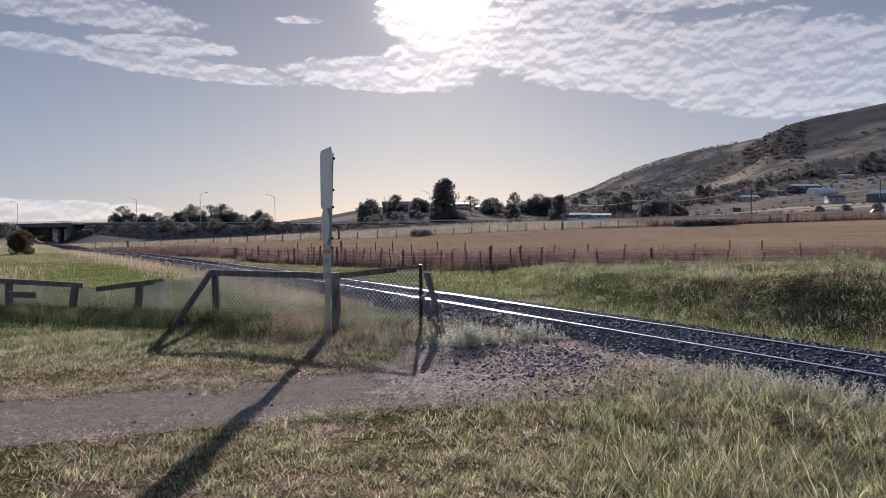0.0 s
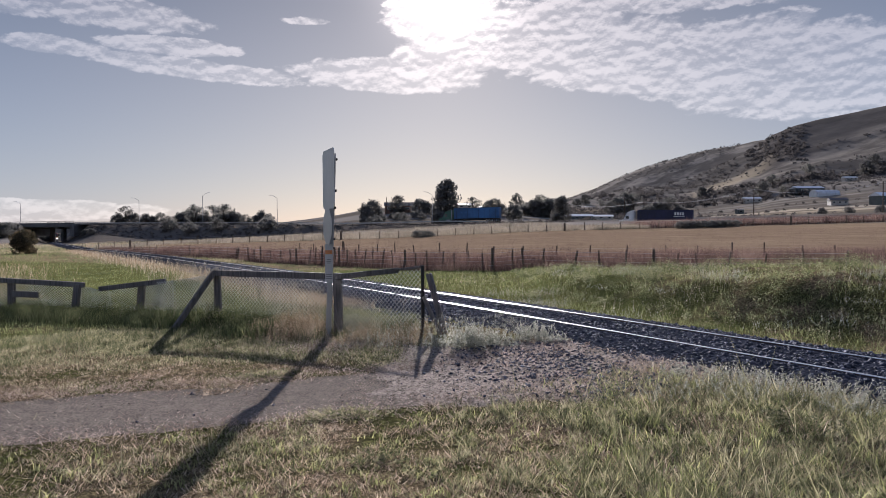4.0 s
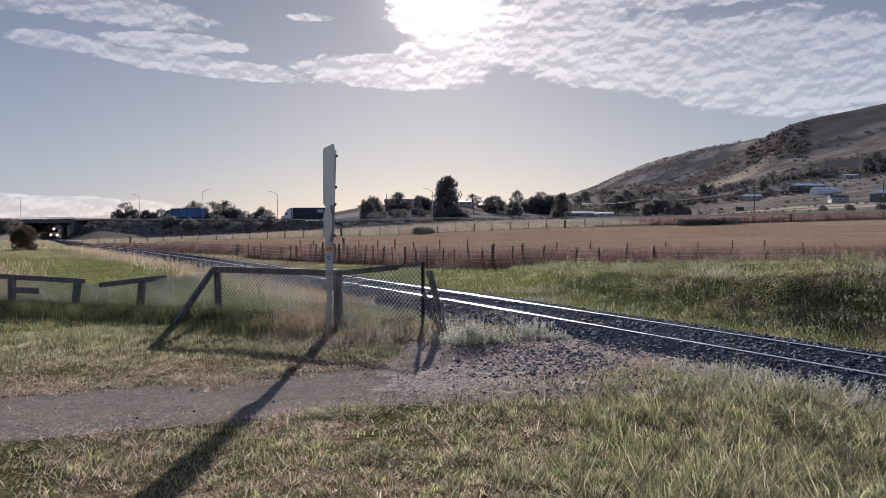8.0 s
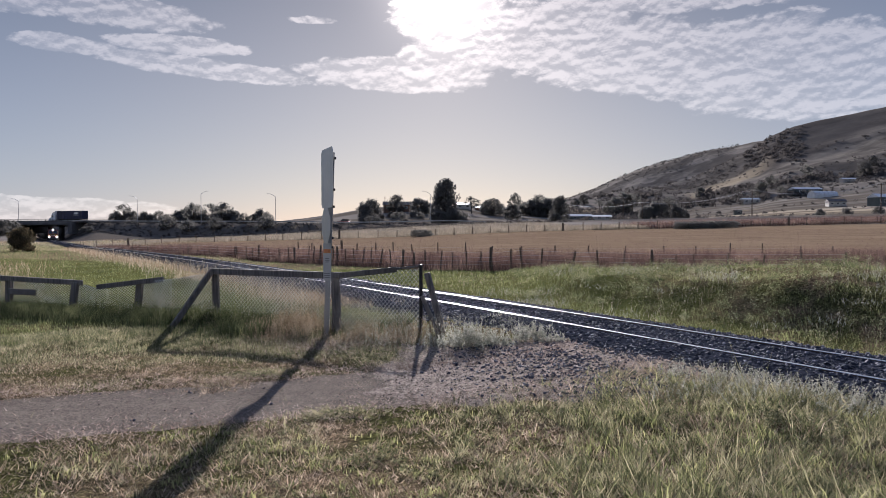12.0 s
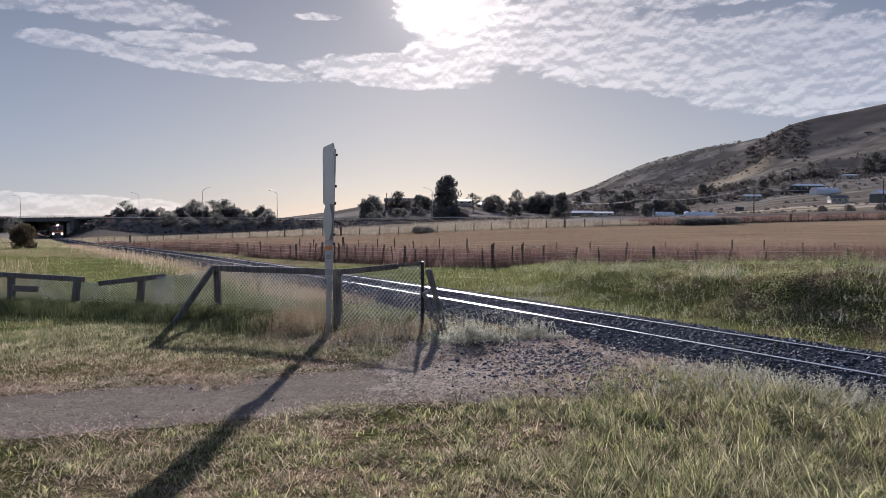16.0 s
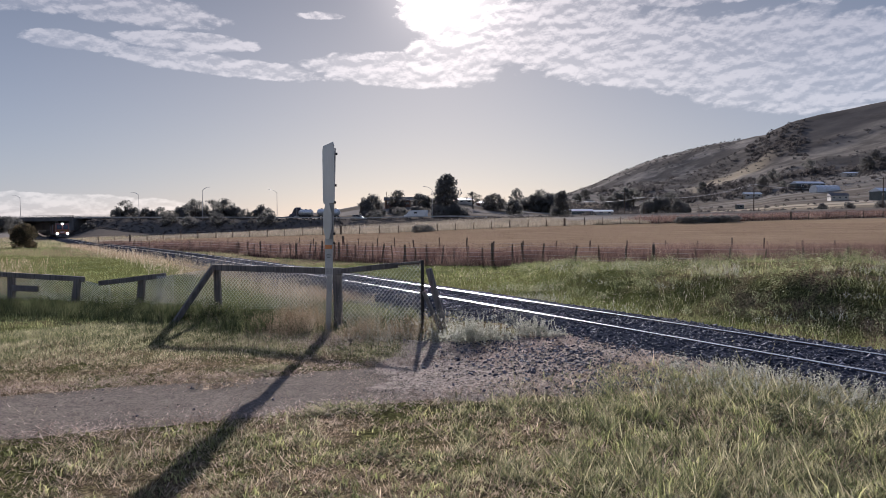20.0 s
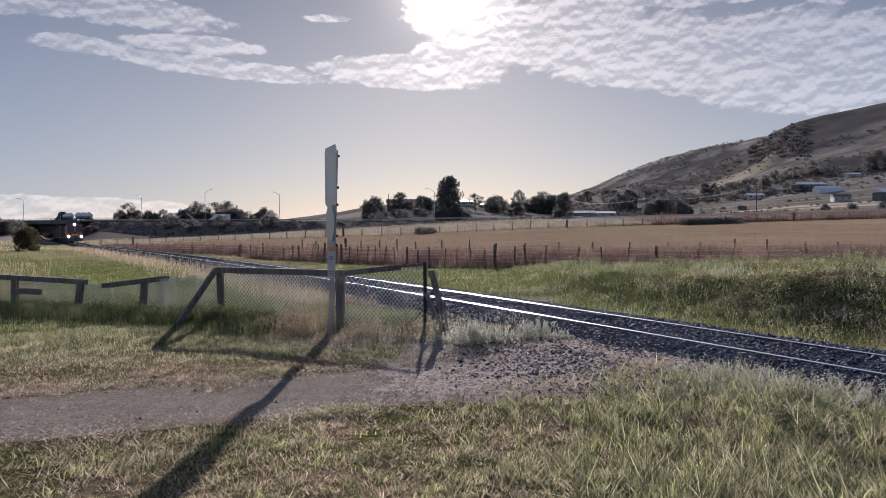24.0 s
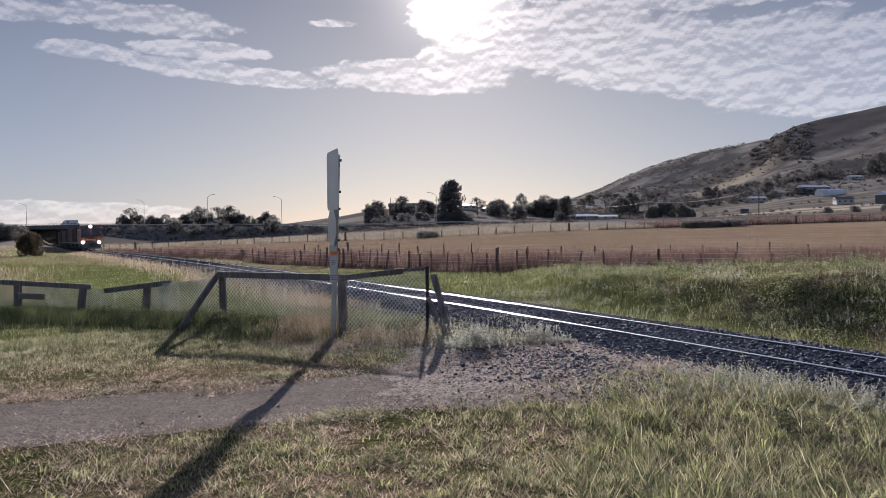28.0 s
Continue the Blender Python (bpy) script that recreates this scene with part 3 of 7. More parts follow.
def build_track():
    bed = bmesh.new()
    prof = [(-2.6, -0.60), (-2.0, -0.37), (-1.45, -0.09), (-0.62, -0.022), (0.0, -0.05), (0.62, -0.022), (1.35, -0.09), (2.0, -0.36), (2.6, -0.6)]
    rings = []
    for k, (o, u, w) in enumerate(track_frames()):
        rings.append([bed.verts.new(o + u * a + w * (b + 0.018 * noise.noise(Vector((o.x + a * 3, o.y, b))))) for a, b in prof])
    for a, b in zip(rings, rings[1:]):
        for j in range(len(prof) - 1):
            bed.faces.new((a[j], a[j + 1], b[j + 1], b[j]))
    whole("ballast_bed", bed, BALLAST, "dark crushed-stone ballast bed under the railway rails", "ballast", kind="structure", smooth_faces=True)
    head = [(-0.031, -0.006), (-0.026, -0.0015), (-0.017, 0.0), (0.017, 0.0), (0.026, -0.0015), (0.031, -0.006)]
    body = [(0.031, -0.0065), (0.034, -0.0105), (0.034, -0.036), (0.010, -0.046), (0.008, -0.118), (0.060, -0.132), (0.060, -0.142), (-0.060, -0.142),
            (-0.060, -0.132), (-0.008, -0.118), (-0.010, -0.046), (-0.034, -0.036), (-0.034, -0.0105), (-0.031, -0.0065)]
    for off in (-0.5685, 0.5685):
        rail = thing("rail", "worn steel railway rail with polished running surface on ballast", "rail", "rails of the line", "structure")
        part("running_surface", extrude(bmesh.new(), head, track_frames(off=off)), RAIL_TOP, rail, "bright polished steel rail head")
        part("web", extrude(bmesh.new(), body, track_frames(off=off)), RAIL_SIDE, rail, "rusty brown rail web")


build_track()


# ---- gravel track to the crossing ----
def path_edges(u):
    """Near and far edge of the gravel path, u metres along it."""
    c = Vector((-9.0, 5.35)) + Vector((1.0, 0.36)) * u + Vector((0, 0.012 * max(0, u - 6) ** 2))
    w = 0.95 + 0.12 * noise.noise(Vector((u * 0.8, 1.0, 0))) + 0.06 * noise.noise(Vector((u * 3.1, 5.0, 0)))
    w2 = 0.95 + 0.15 * noise.noise(Vector((u * 0.7, 9.0, 0))) + 0.07 * noise.noise(Vector((u * 2.7, 15.0, 0)))
    n = Vector((-0.34, 0.94))
    return c - n * w, c + n * w2


def path_inside(x, y):
    u = (x + 9.0)
    for _ in range(2):
        c = Vector((-9.0, 5.35)) + Vector((1.0, 0.36)) * u + Vector((0, 0.012 * max(0, u - 6) ** 2))
        u += (Vector((x, y)) - c).dot(Vector((0.94, 0.34)))
    a, b = path_edges(u)
    n = Vector((-0.34, 0.94))
    v = Vector((x, y))
    return u, (v - a).dot(n), (b - v).dot(n)


def build_path():
    bm = bmesh.new()
    rows = []
    for i in range(0, 133):
        a, b = path_edges(-6 + i * 0.15)
        rows.append([bm.verts.new((p.x, p.y, ground_z(p.x, p.y) + 0.018 + (0.012 * noise.noise(Vector((p.x * 4, p.y * 4, 0))) if 0 < j < 8 else -0.02)))
                     for j, p in enumerate([a.lerp(b, j / 8) for j in range(9)])])
    for a, b in zip(rows, rows[1:]):
        for j in range(8):
            bm.faces.new((a[j], b[j], b[j + 1], a[j + 1]))
    whole("path", bm, GRAVEL, "worn grey gravel vehicle track beside the railway", "path", kind="structure", smooth_faces=True)


build_path()


# ---- grass ----
rng = np.random.default_rng(7)


def heights_at(xy):
    return np.array([ground_z(x, y) for x, y in xy])


def blades(xy, z, h, w, lean=0.35, droop=0.25, flat=False):
    """Bent blades of grass: a quad below and a point above. Arrays in, verts and faces out."""
    n = len(xy)
    a = rng.uniform(0, 2 * np.pi, n)
    side = np.stack([np.cos(a), np.sin(a), np.zeros(n)], 1) * (w / 2)[:, None]
    b = rng.uniform(0, 2 * np.pi, n)
    k = rng.uniform(0.1, 1.0, n) * lean
    tilt = np.stack([np.cos(b) * k, np.sin(b) * k, np.ones(n)], 1)
    tilt /= np.linalg.norm(tilt, axis=1)[:, None]
    root = np.column_stack([xy, z - 0.01])
    mid = root + tilt * (h * 0.55)[:, None]
    tip = root + tilt * h[:, None] + np.stack([np.cos(b), np.sin(b), -0.3 * np.ones(n)], 1) * (h * droop * rng.uniform(0.2, 1, n))[:, None]
    if flat:
        v = np.stack([root - side, root + side, tip], 1).reshape(-1, 3)
        f = np.arange(3 * n).reshape(n, 3)
        return v, f
    v = np.stack([root - side, root + side, mid + side * 0.8, mid - side * 0.8, tip], 1).reshape(-1, 3)
    i = np.arange(n)[:, None] * 5
    f = np.concatenate([i + np.array([0, 1, 2]), i + np.array([0, 2, 3]), i + np.array([3, 2, 4])], 0)
    return v, f


def patchy(xy, scale, seed):
    return np.array([noise.noise(Vector((x * scale, y * scale, seed))) for x, y in xy])


def track_distance(xy):
    d = np.empty(len(xy))
    side = np.empty(len(xy))
    near = TRACK_XY[:160]
    for i in range(0, len(xy), 4000):
        q = xy[i:i + 4000]
        dd = (q[:, None, 0] - near[None, :, 0]) ** 2 + (q[:, None, 1] - near[None, :, 1]) ** 2
        j = dd.argmin(1)
        d[i:i + 4000] = np.sqrt(dd[np.arange(len(q)), j])
        k = np.minimum(j + 1, len(near) - 1)
        t = near[k] - near[np.maximum(j - 1, 0)]
        n = np.stack([t[:, 1], -t[:, 0]], 1)
        side[i:i + 4000] = np.sign(((q - near[j, :2]) * n).sum(1))
    return d, side


def wedge(n, r0, r1, a0, a1, power=1.0):
    """Random places in a sector round the viewpoint."""
    r = np.sqrt(r0 ** 2 + (r1 ** 2 - r0 ** 2) * rng.uniform(0, 1, n) ** power)
    a = np.radians(rng.uniform(a0, a1, n))
    return np.stack([r * np.sin(a), r * np.cos(a)], 1)


_DZ = {}


def fast_z(xy):
    """Ground heights on a fine lattice, blended."""
    g = 0.25
    out = np.empty(len(xy))
    for i, (x, y) in enumerate(xy):
        gx, gy = math.floor(x / g), math.floor(y / g)
        fx, fy = x / g - gx, y / g - gy
        q = []
        for k in ((gx, gy), (gx + 1, gy), (gx, gy + 1), (gx + 1, gy + 1)):
            if k not in _DZ:
                _DZ[k] = ground_z(k[0] * g, k[1] * g)
            q.append(_DZ[k])
        out[i] = (q[0] * (1 - fx) + q[1] * fx) * (1 - fy) + (q[2] * (1 - fx) + q[3] * fx) * fy
    return out


def path_keep(xy, soft=0.16):
    """True off the gravel, with a ragged edge."""
    keep = np.ones(len(xy), bool)
    for i, (x, y) in enumerate(xy):
        if 3.0 < y < 14 and -14 < x < 5.5:
            u, a, b = path_inside(x, y)
            e = min(a, b)
            if u < 13.5 and e > soft * rng.normal() * 0.8:
                keep[i] = rng.uniform() < 0.015
    return keep


def sow(name, xy, h, w, material, label, lean=0.35, droop=0.25, flat=False):
    z = fast_z(xy)
    v, f = blades(xy, z, h, w, lean, droop, flat)
    return soup(name, v, f, material, label, "grass")


def lawn():
    # foreground turf, in tufts with bare soil between
    c = wedge(27000, 2.6, 9.4, -40, 40, 0.95)
    p = patchy(c, 0.9, 3.0)
    q = patchy(c, 3.1, 8.0)
    tall = np.clip((c[:, 0] + 0.9 - 0.10 * c[:, 1]) / 2.4, 0, 1)
    edge = np.array([min(abs(e) for e in path_inside(x, y)[1:]) for x, y in c])
    p = p - 0.7 * np.clip(1 - edge / 0.9, 0, 1)
    keep = (q + 0.5 * p + 0.5 * tall + 0.35 * rng.normal(size=len(c))) > -0.16
    c, p, q, tall = c[keep], p[keep], q[keep], tall[keep]
    big = np.exp(0.55 * rng.normal(size=len(c))) * (1 + 0.3 * np.clip(q, -1, 1))
    lush = (p + 0.6 * q + 0.55 * tall - 0.05 + 0.4 * rng.normal(size=len(c))) > 0.44
    k = 15
    off = rng.normal(size=(len(c) * k, 2))
    dome = np.exp(-0.35 * (off ** 2).sum(1))
    xy = np.repeat(c, k, 0) + off * 0.050
    big, lush, tall = np.repeat(big, k), np.repeat(lush, k), np.repeat(tall, k)
    d, s = track_distance(xy)
    m = (d > np.where(xy[:, 0] > 3.0, 1.45, 1.9)) & (s < 0) & path_keep(xy)
    xy, big, green, tall, dome = xy[m], big[m], lush[m], tall[m], dome[m]
    h = (0.018 + 0.038 * rng.uniform(0, 1, len(xy))) * big * (1 + 0.45 * tall) * (0.45 + 0.85 * dome)
    w = rng.uniform(0.006, 0.013, len(xy))
    sow("lawn_grass", xy[~green], h[~green] * 0.85, w[~green] * 1.15, G_FORE, "short trampled lawn grass, half dry and straw-coloured", 1.3, 0.7, True)
    sow("green_grass", xy[green], h[green] * 1.35, w[green], G_GREEN, "short green grass tufts in the foreground turf", 0.7, 0.5, True)
    # straw litter on the gravel's edges
    xy = np.stack([rng.uniform(-8, 3.4, 150000), rng.uniform(4.2, 11.2, 150000)], 1)
    u, a, b = np.array([path_inside(x, y) for x, y in xy]).T
    e = np.minimum(a, b)
    m = rng.uniform(size=len(xy)) < np.exp(-(np.abs(e + 0.05) / np.where(u > 9.5, 0.6, 0.26)) ** 1.3) * 0.95
    foot = np.stack([rng.normal(-1.9, 0.75, 7000), rng.normal(11.3, 0.55, 7000)], 1)     # dry dirt round the foot of the sign
    xy = np.concatenate([xy[m], foot])
    v, f = blades(xy, fast_z(xy) + 0.050, rng.uniform(0.02, 0.06, len(xy)), rng.uniform(0.007, 0.014, len(xy)), 5.0, 0.1, True)
    soup("straw_litter", v, f, G_STRAW, "flattened brown straw litter along the gravel track's edges", "grass")
    # taller tufts, thick towards the rails and few elsewhere
    c = np.concatenate([wedge(640, 3.2, 9.0, 5, 40), wedge(330, 3.4, 7.4, -38, 14)])
    k = 15
    size = np.repeat(np.where(c[:, 0] > 1.2, 1.0, 0.55) * np.exp(0.3 * rng.normal(size=len(c))), k)
    xy = np.repeat(c, k, 0) + rng.normal(size=(len(c) * k, 2)) * 0.042
    d, s = track_distance(xy)
    m = (d > 1.9) & (s < 0) & path_keep(xy)
    xy, size = xy[m], size[m]
    sow("grass_tufts", xy, rng.uniform(0.05, 0.16, len(xy)) * size, rng.uniform(0.006, 0.011, len(xy)), G_LIME,
        "long yellow-green grass tufts near the rails", 0.75, 0.7)
    # turf all round, thin, out of the way
    xy = wedge(16000, 2.0, 11.0, 40, 320)
    d, s = track_distance(xy)
    xy = xy[(d > 2.6) & (s < 0)]
    xy = xy[path_keep(xy)]
    sow("rear_turf", xy, rng.uniform(0.04, 0.10, len(xy)), rng.uniform(0.008, 0.016, len(xy)), G_FORE, "short half-dry turf round the viewpoint", 0.8, 0.4)
    # lawn beyond the gravel, up to the old fence
    xy = wedge(150000, 8.0, 14.5, -40, 4)
    d, s = track_distance(xy)
    xy = xy[(d > 2.4) & (s < 0)]
    xy = xy[patchy(xy, 1.7, 19.0) + 0.4 * rng.normal(size=len(xy)) > -0.35]
    xy = xy[path_keep(xy)]
    bare = np.exp(-((xy[:, 0] + 1.9) / 0.95) ** 2 - ((xy[:, 1] - 11.35) / 0.75) ** 2)
    xy = xy[rng.uniform(size=len(xy)) > 0.9 * bare]
    p = patchy(xy, 0.7, 11.0)
    far = np.clip((xy[:, 1] - 9.6) / 2.0, 0, 1)
    h = (0.03 + 0.04 * rng.uniform(0, 1, len(xy)) + 0.05 * far) * (1 + 0.5 * p)
    green = (p + 0.9 * far + 0.3 * rng.normal(size=len(xy))) > 0.16
    w = rng.uniform(0.004, 0.009, len(xy))
    sow("verge_turf", xy[~green], h[~green], w[~green], G_FORE, "half-dry mown verge between gravel and fence", 0.9, 0.5, True)
    sow("verge_green", xy[green], h[green], w[green], G_GREEN, "green grass of the verge before the fence", 0.6, 0.4)


lawn()


def rough_grass():
    # rank grass along the old fence
    xy = np.stack([rng.uniform(-12.5, -0.6, 84000), rng.normal(-0.05, 0.55, 84000)], 1)
    xy[:, 1] += np.interp(xy[:, 0], OLD_X, OLD_Y)
    d, s = track_distance(xy)
    xy = xy[(d > 2.2) & (s < 0)]
    off = xy[:, 1] - np.interp(xy[:, 0], OLD_X, OLD_Y)
    xy = xy[(xy[:, 0] < -3.1) | (off > 0.1) | (rng.uniform(size=len(xy)) < 0.12)]
    p = patchy(xy, 0.8, 21.0)
    h = 0.12 + 0.24 * rng.uniform(0, 1, len(xy)) ** 1.5 + 0.22 * np.clip(p, -0.5, 1) * (xy[:, 0] > -7)
    g = p + 0.4 * rng.normal(size=len(xy)) > np.where(xy[:, 0] < -6, -1.4, np.where(xy[:, 0] < -3.2, -1.0, -0.9))
    w = rng.uniform(0.005, 0.010, len(xy))
    sow("fence_grass", xy[g], h[g], w[g], G_DEEP, "rank green grass growing along the old fence", 0.4, 0.4)
    sow("fence_dry_grass", xy[~g], h[~g] * 0.9, w[~g], G_DRY, "tall dry grass growing along the old fence", 0.4, 0.3)
    # open ground between fence and rails, left of the crossing
    xy = wedge(165000, 13.5, 150.0, -40, -4, 3.2)
    d, s = track_distance(xy)
    m = (d > 1.75) & (s < 0)
    xy, d = xy[m], d[m]
    r = np.hypot(xy[:, 0], xy[:, 1])
    p = patchy(xy, 0.22, 31.0)
    edge = np.clip((5.2 - d) / 2.0, 0, 1) * (r > 17)
    dry = (edge * 1.3 + p * 0.5 + 0.25 * rng.normal(size=len(xy))) > 1.15
    dry |= (xy[:, 0] / xy[:, 1] + 0.03 * rng.normal(size=len(xy)) + 0.06 * p < -0.60) & (rng.uniform(size=len(xy)) < 0.4) & (r < 50) & (r > 20.5)
    k = 0.5 + r / 22.0
    h = (0.05 + 0.07 * rng.uniform(0, 1, len(xy))) * (0.8 + r / 90)
    w = rng.uniform(0.006, 0.012, len(xy)) * k
    deep = ~dry & (p + 0.5 * rng.normal(size=len(xy)) < -0.35)
    lit = ~dry & ~deep
    sow("trackside_green", xy[lit], h[lit] * 0.8, w[lit], G_FIELD, "green grass of the open ground beside the railway", 0.5, 0.3, True)
    sow("trackside_rank_grass", xy[deep], h[deep], w[deep], G_DEEP, "dark green grass of the open ground beside the railway", 0.5, 0.3, True)
    sow("trackside_dry", xy[dry], h[dry] * 2.4 + 0.1, w[dry] * 0.7, G_DRY, "tall bleached dry grass at the edge of the ballast", 0.35, 0.25, True)
    # strip beyond the rails and the bank, in tufts
    c = wedge(26000, 10.0, 62.0, -34, 40, 1.9)
    d, s = track_distance(c)
    c = c[(d > 2.0) & (s > 0) & (c[:, 1] < np.interp(c[:, 0], FENCE_X, FENCE_Y) + 0.5)]
    k = 12
    size = np.repeat(np.exp(0.35 * rng.normal(size=len(c))), k)
    tone = np.repeat(rng.normal(size=len(c)), k)
    r = np.hypot(c[:, 0], c[:, 1])
    xy = np.repeat(c, k, 0) + rng.normal(size=(len(c) * k, 2)) * np.repeat(0.05 + 0.004 * r, k)[:, None]
    d, s = track_distance(xy)
    fence_y = np.interp(xy[:, 0], FENCE_X, FENCE_Y)
    m = (d > 2.1) & (s > 0) & (xy[:, 1] < fence_y - 3.4 * (xy[:, 0] > -14) + 0.4 * rng.normal(size=len(xy)))
    xy, d, size, tone = xy[m], d[m], size[m], tone[m]
    r = np.hypot(xy[:, 0], xy[:, 1])
    p = patchy(xy, 0.35, 41.0)
    q = patchy(xy, 1.6, 43.0)
    dry = (p * 0.5 + q * 0.4 + 0.28 * tone + 0.05 * np.clip(xy[:, 0] - 6, 0, 6)) > 0.66
    deep = ~dry & ((0.4 * tone + 0.5 * q - 0.3 * p) > 0.22)
    green = ~dry & ~deep
    w = rng.uniform(0.005, 0.010, len(xy)) * (0.5 + r / 22.0)
    h = (0.05 + 0.08 * rng.uniform(0, 1, len(xy))) * size * (1 + 0.35 * (xy[:, 0] > 3))
    sow("bank_green", xy[green], h[green] * 0.9, w[green], G_FIELD, "green grass on the bank beyond the railway", 0.5, 0.4, True)
    sow("bank_rank_grass", xy[deep], h[deep], w[deep], G_DEEP, "dark rank grass on the bank beyond the railway", 0.5, 0.4, True)
    sow("bank_dry", xy[dry], h[dry] * 0.9, w[dry] * 0.7, G_FORE, "seeding dry grass on the bank beyond the railway", 0.45, 0.3, True)
    # rough ground on both sides of the line towards the bridge
    xy = wedge(70000, 52.0, 235.0, -38, -9, 1.8)
    d, s = track_distance(xy)
    q = np.stack([xy[:, 0] - HIGH_A.x, xy[:, 1] - HIGH_A.y], 1) @ np.array([HIGH_N.x, HIGH_N.y])
    r = np.hypot(xy[:, 0], xy[:, 1])
    fence_y = np.interp(xy[:, 0], FENCE_X, FENCE_Y)
    m = (d > 2.6) & (q < -14) & ((xy[:, 1] < fence_y) | (xy[:, 0] < -40)) & ((s > 0) | (r > 90))
    xy, r = xy[m], r[m]
    p = patchy(xy, 0.06, 61.0)
    dry = p + 0.35 * rng.normal(size=len(xy)) > 0.15
    h = rng.uniform(0.10, 0.32, len(xy))
    w = rng.uniform(0.03, 0.07, len(xy)) * (r / 90)
    sow("far_green", xy[~dry], h[~dry], w[~dry], G_GREEN, "rough green grass along the line towards the bridge", 0.5, 0.3, True)
    sow("far_dry", xy[dry], h[dry] * 1.3, w[dry], G_DRY, "rough dry grass along the line towards the bridge", 0.5, 0.3, True)
    # unmown brown grass along the paddock fence
    x = rng.uniform(-45, 45, 150000)
    xy = np.stack([x, post_line(x) - 0.55 + np.abs(rng.normal(0, 6.0, len(x)))], 1)
    front = np.clip((xy[:, 1] - post_line(x)) / 1.1, 0, 1)
    deep_in = np.clip((xy[:, 1] - np.interp(x, FENCE_X, FENCE_Y)) / 9.0, 0, 1)
    m = np.abs(np.arctan2(xy[:, 0], xy[:, 1])) < 0.75
    xy, deep_in, front = xy[m], deep_in[m], front[m]
    r = np.hypot(xy[:, 0], xy[:, 1])
    h = 0.55 + 0.45 * rng.uniform(0, 1, len(xy)) + 0.25 * patchy(xy, 0.3, 51.0)
    h *= (1 - 0.6 * deep_in) * (1 + 0.35 * np.clip((xy[:, 0] - 4) / 8, 0, 1)) * (0.55 + 0.45 * front)
    w = rng.uniform(0.012, 0.024, len(xy)) * (r / 40)
    sow("paddock_edge_grass", xy, h, w, G_BROWN, "tall brown unmown grass along the paddock fence", 0.25, 0.2, True)
    # stubble tufts
    xy = wedge(30000, 40, 112, -22, 40, 1.3)
    m = xy[:, 1] > np.interp(xy[:, 0], FENCE_X, FENCE_Y) + 3.0
    xy = xy[m]
    r = np.hypot(xy[:, 0], xy[:, 1])
    sow("paddock_stubble", xy, rng.uniform(0.04, 0.13, len(xy)), rng.uniform(0.02, 0.05, len(xy)) * (r / 50), G_BROWN,
        "golden mown stubble of the paddock", 0.9, 0.4, True)
    # pale grass along the far fence
    x = rng.uniform(-62, 88, 90000)
    xy = np.stack([x, far_fence_y(x) + 0.5 + np.abs(rng.normal(0, 24.0, len(x))) * (0.35 + 0.65 * (x < 25))], 1)
    xy = xy[(xy[:, 1] < 188 - 0.432 * np.maximum(xy[:, 0], 0))]
    w = rng.uniform(0.03, 0.08, len(xy))
    brown = (xy[:, 0] > 34) & (rng.uniform(size=len(xy)) < 0.75)
    sow("far_brown_grass", xy[brown], rng.uniform(0.7, 1.4, int(brown.sum())), w[brown], G_BROWN, "tall brown weeds along the far paddock fence", 0.25, 0.2, True)
    xy, w = xy[~brown], w[~brown]
    sow("far_edge_grass", xy, rng.uniform(0.35, 0.8, len(xy)), w, G_PALE, "pale seeding grass beyond the far paddock fence", 0.25, 0.2, True)


OLD_X = [-12.5, -10.1, -8.4, -6.64, -4.52, -1.96, -0.37]
OLD_Y = [16.7, 16.2, 15.8, 15.2, 13.9, 12.8, 12.4]
FENCE_X = [-120, -62, -36, -26.5, -15, -8.9, -2.7, 3.4, 12.7, 45]
FENCE_Y = [178, 112, 79, 66, 53.5, 46.6, 40.2, 36.6, 35.0, 33.0]


def post_line(x):
    """The paddock fence stands a few metres before the mown edge."""
    return np.interp(x, FENCE_X, FENCE_Y) - 3.7 * np.clip((np.asarray(x) + 18) / 8, 0.1, 1)


def far_fence_y(x):
    return 113.0 + 0.02 * np.asarray(x) + 6.0 * np.clip((-np.asarray(x) - 25) / 30, 0, 2)


rough_grass()


# ---- stones ----
def rocks(name, xyz, size, material, label, squash=0.7):
    """Broken stones: bent octahedra, one mesh."""
    n = len(xyz)
    o = np.array([(1, 0, 0), (0, 1, 0), (-1, 0, 0), (0, -1, 0), (0.2, 0.1, 1), (0, 0, -1)], float)
    f = np.array([(0, 1, 4), (1, 2, 4), (2, 3, 4), (3, 0, 4), (1, 0, 5), (2, 1, 5), (3, 2, 5), (0, 3, 5)])
    v = o[None] * rng.uniform(0.55, 1.25, (n, 6, 1)) * (1, 1, squash) + rng.normal(0, 0.18, (n, 6, 3))
    a, b = rng.uniform(0, 6.28, n), rng.uniform(-0.7, 0.7, n)
    ca, sa, cb, sb = np.cos(a), np.sin(a), np.cos(b), np.sin(b)
    x, y, z = v[..., 0], v[..., 1], v[..., 2]
    y, z = y * cb[:, None] - z * sb[:, None], y * sb[:, None] + z * cb[:, None]
    x, y = x * ca[:, None] - y * sa[:, None], x * sa[:, None] + y * ca[:, None]
    v = np.stack([x, y, z], -1) * size[:, None, None] + xyz[:, None, :]
    faces = (np.arange(n)[:, None, None] * 6 + f[None]).reshape(-1, 3)
    return soup(name, v.reshape(-1, 3), faces, material, label, "stones")


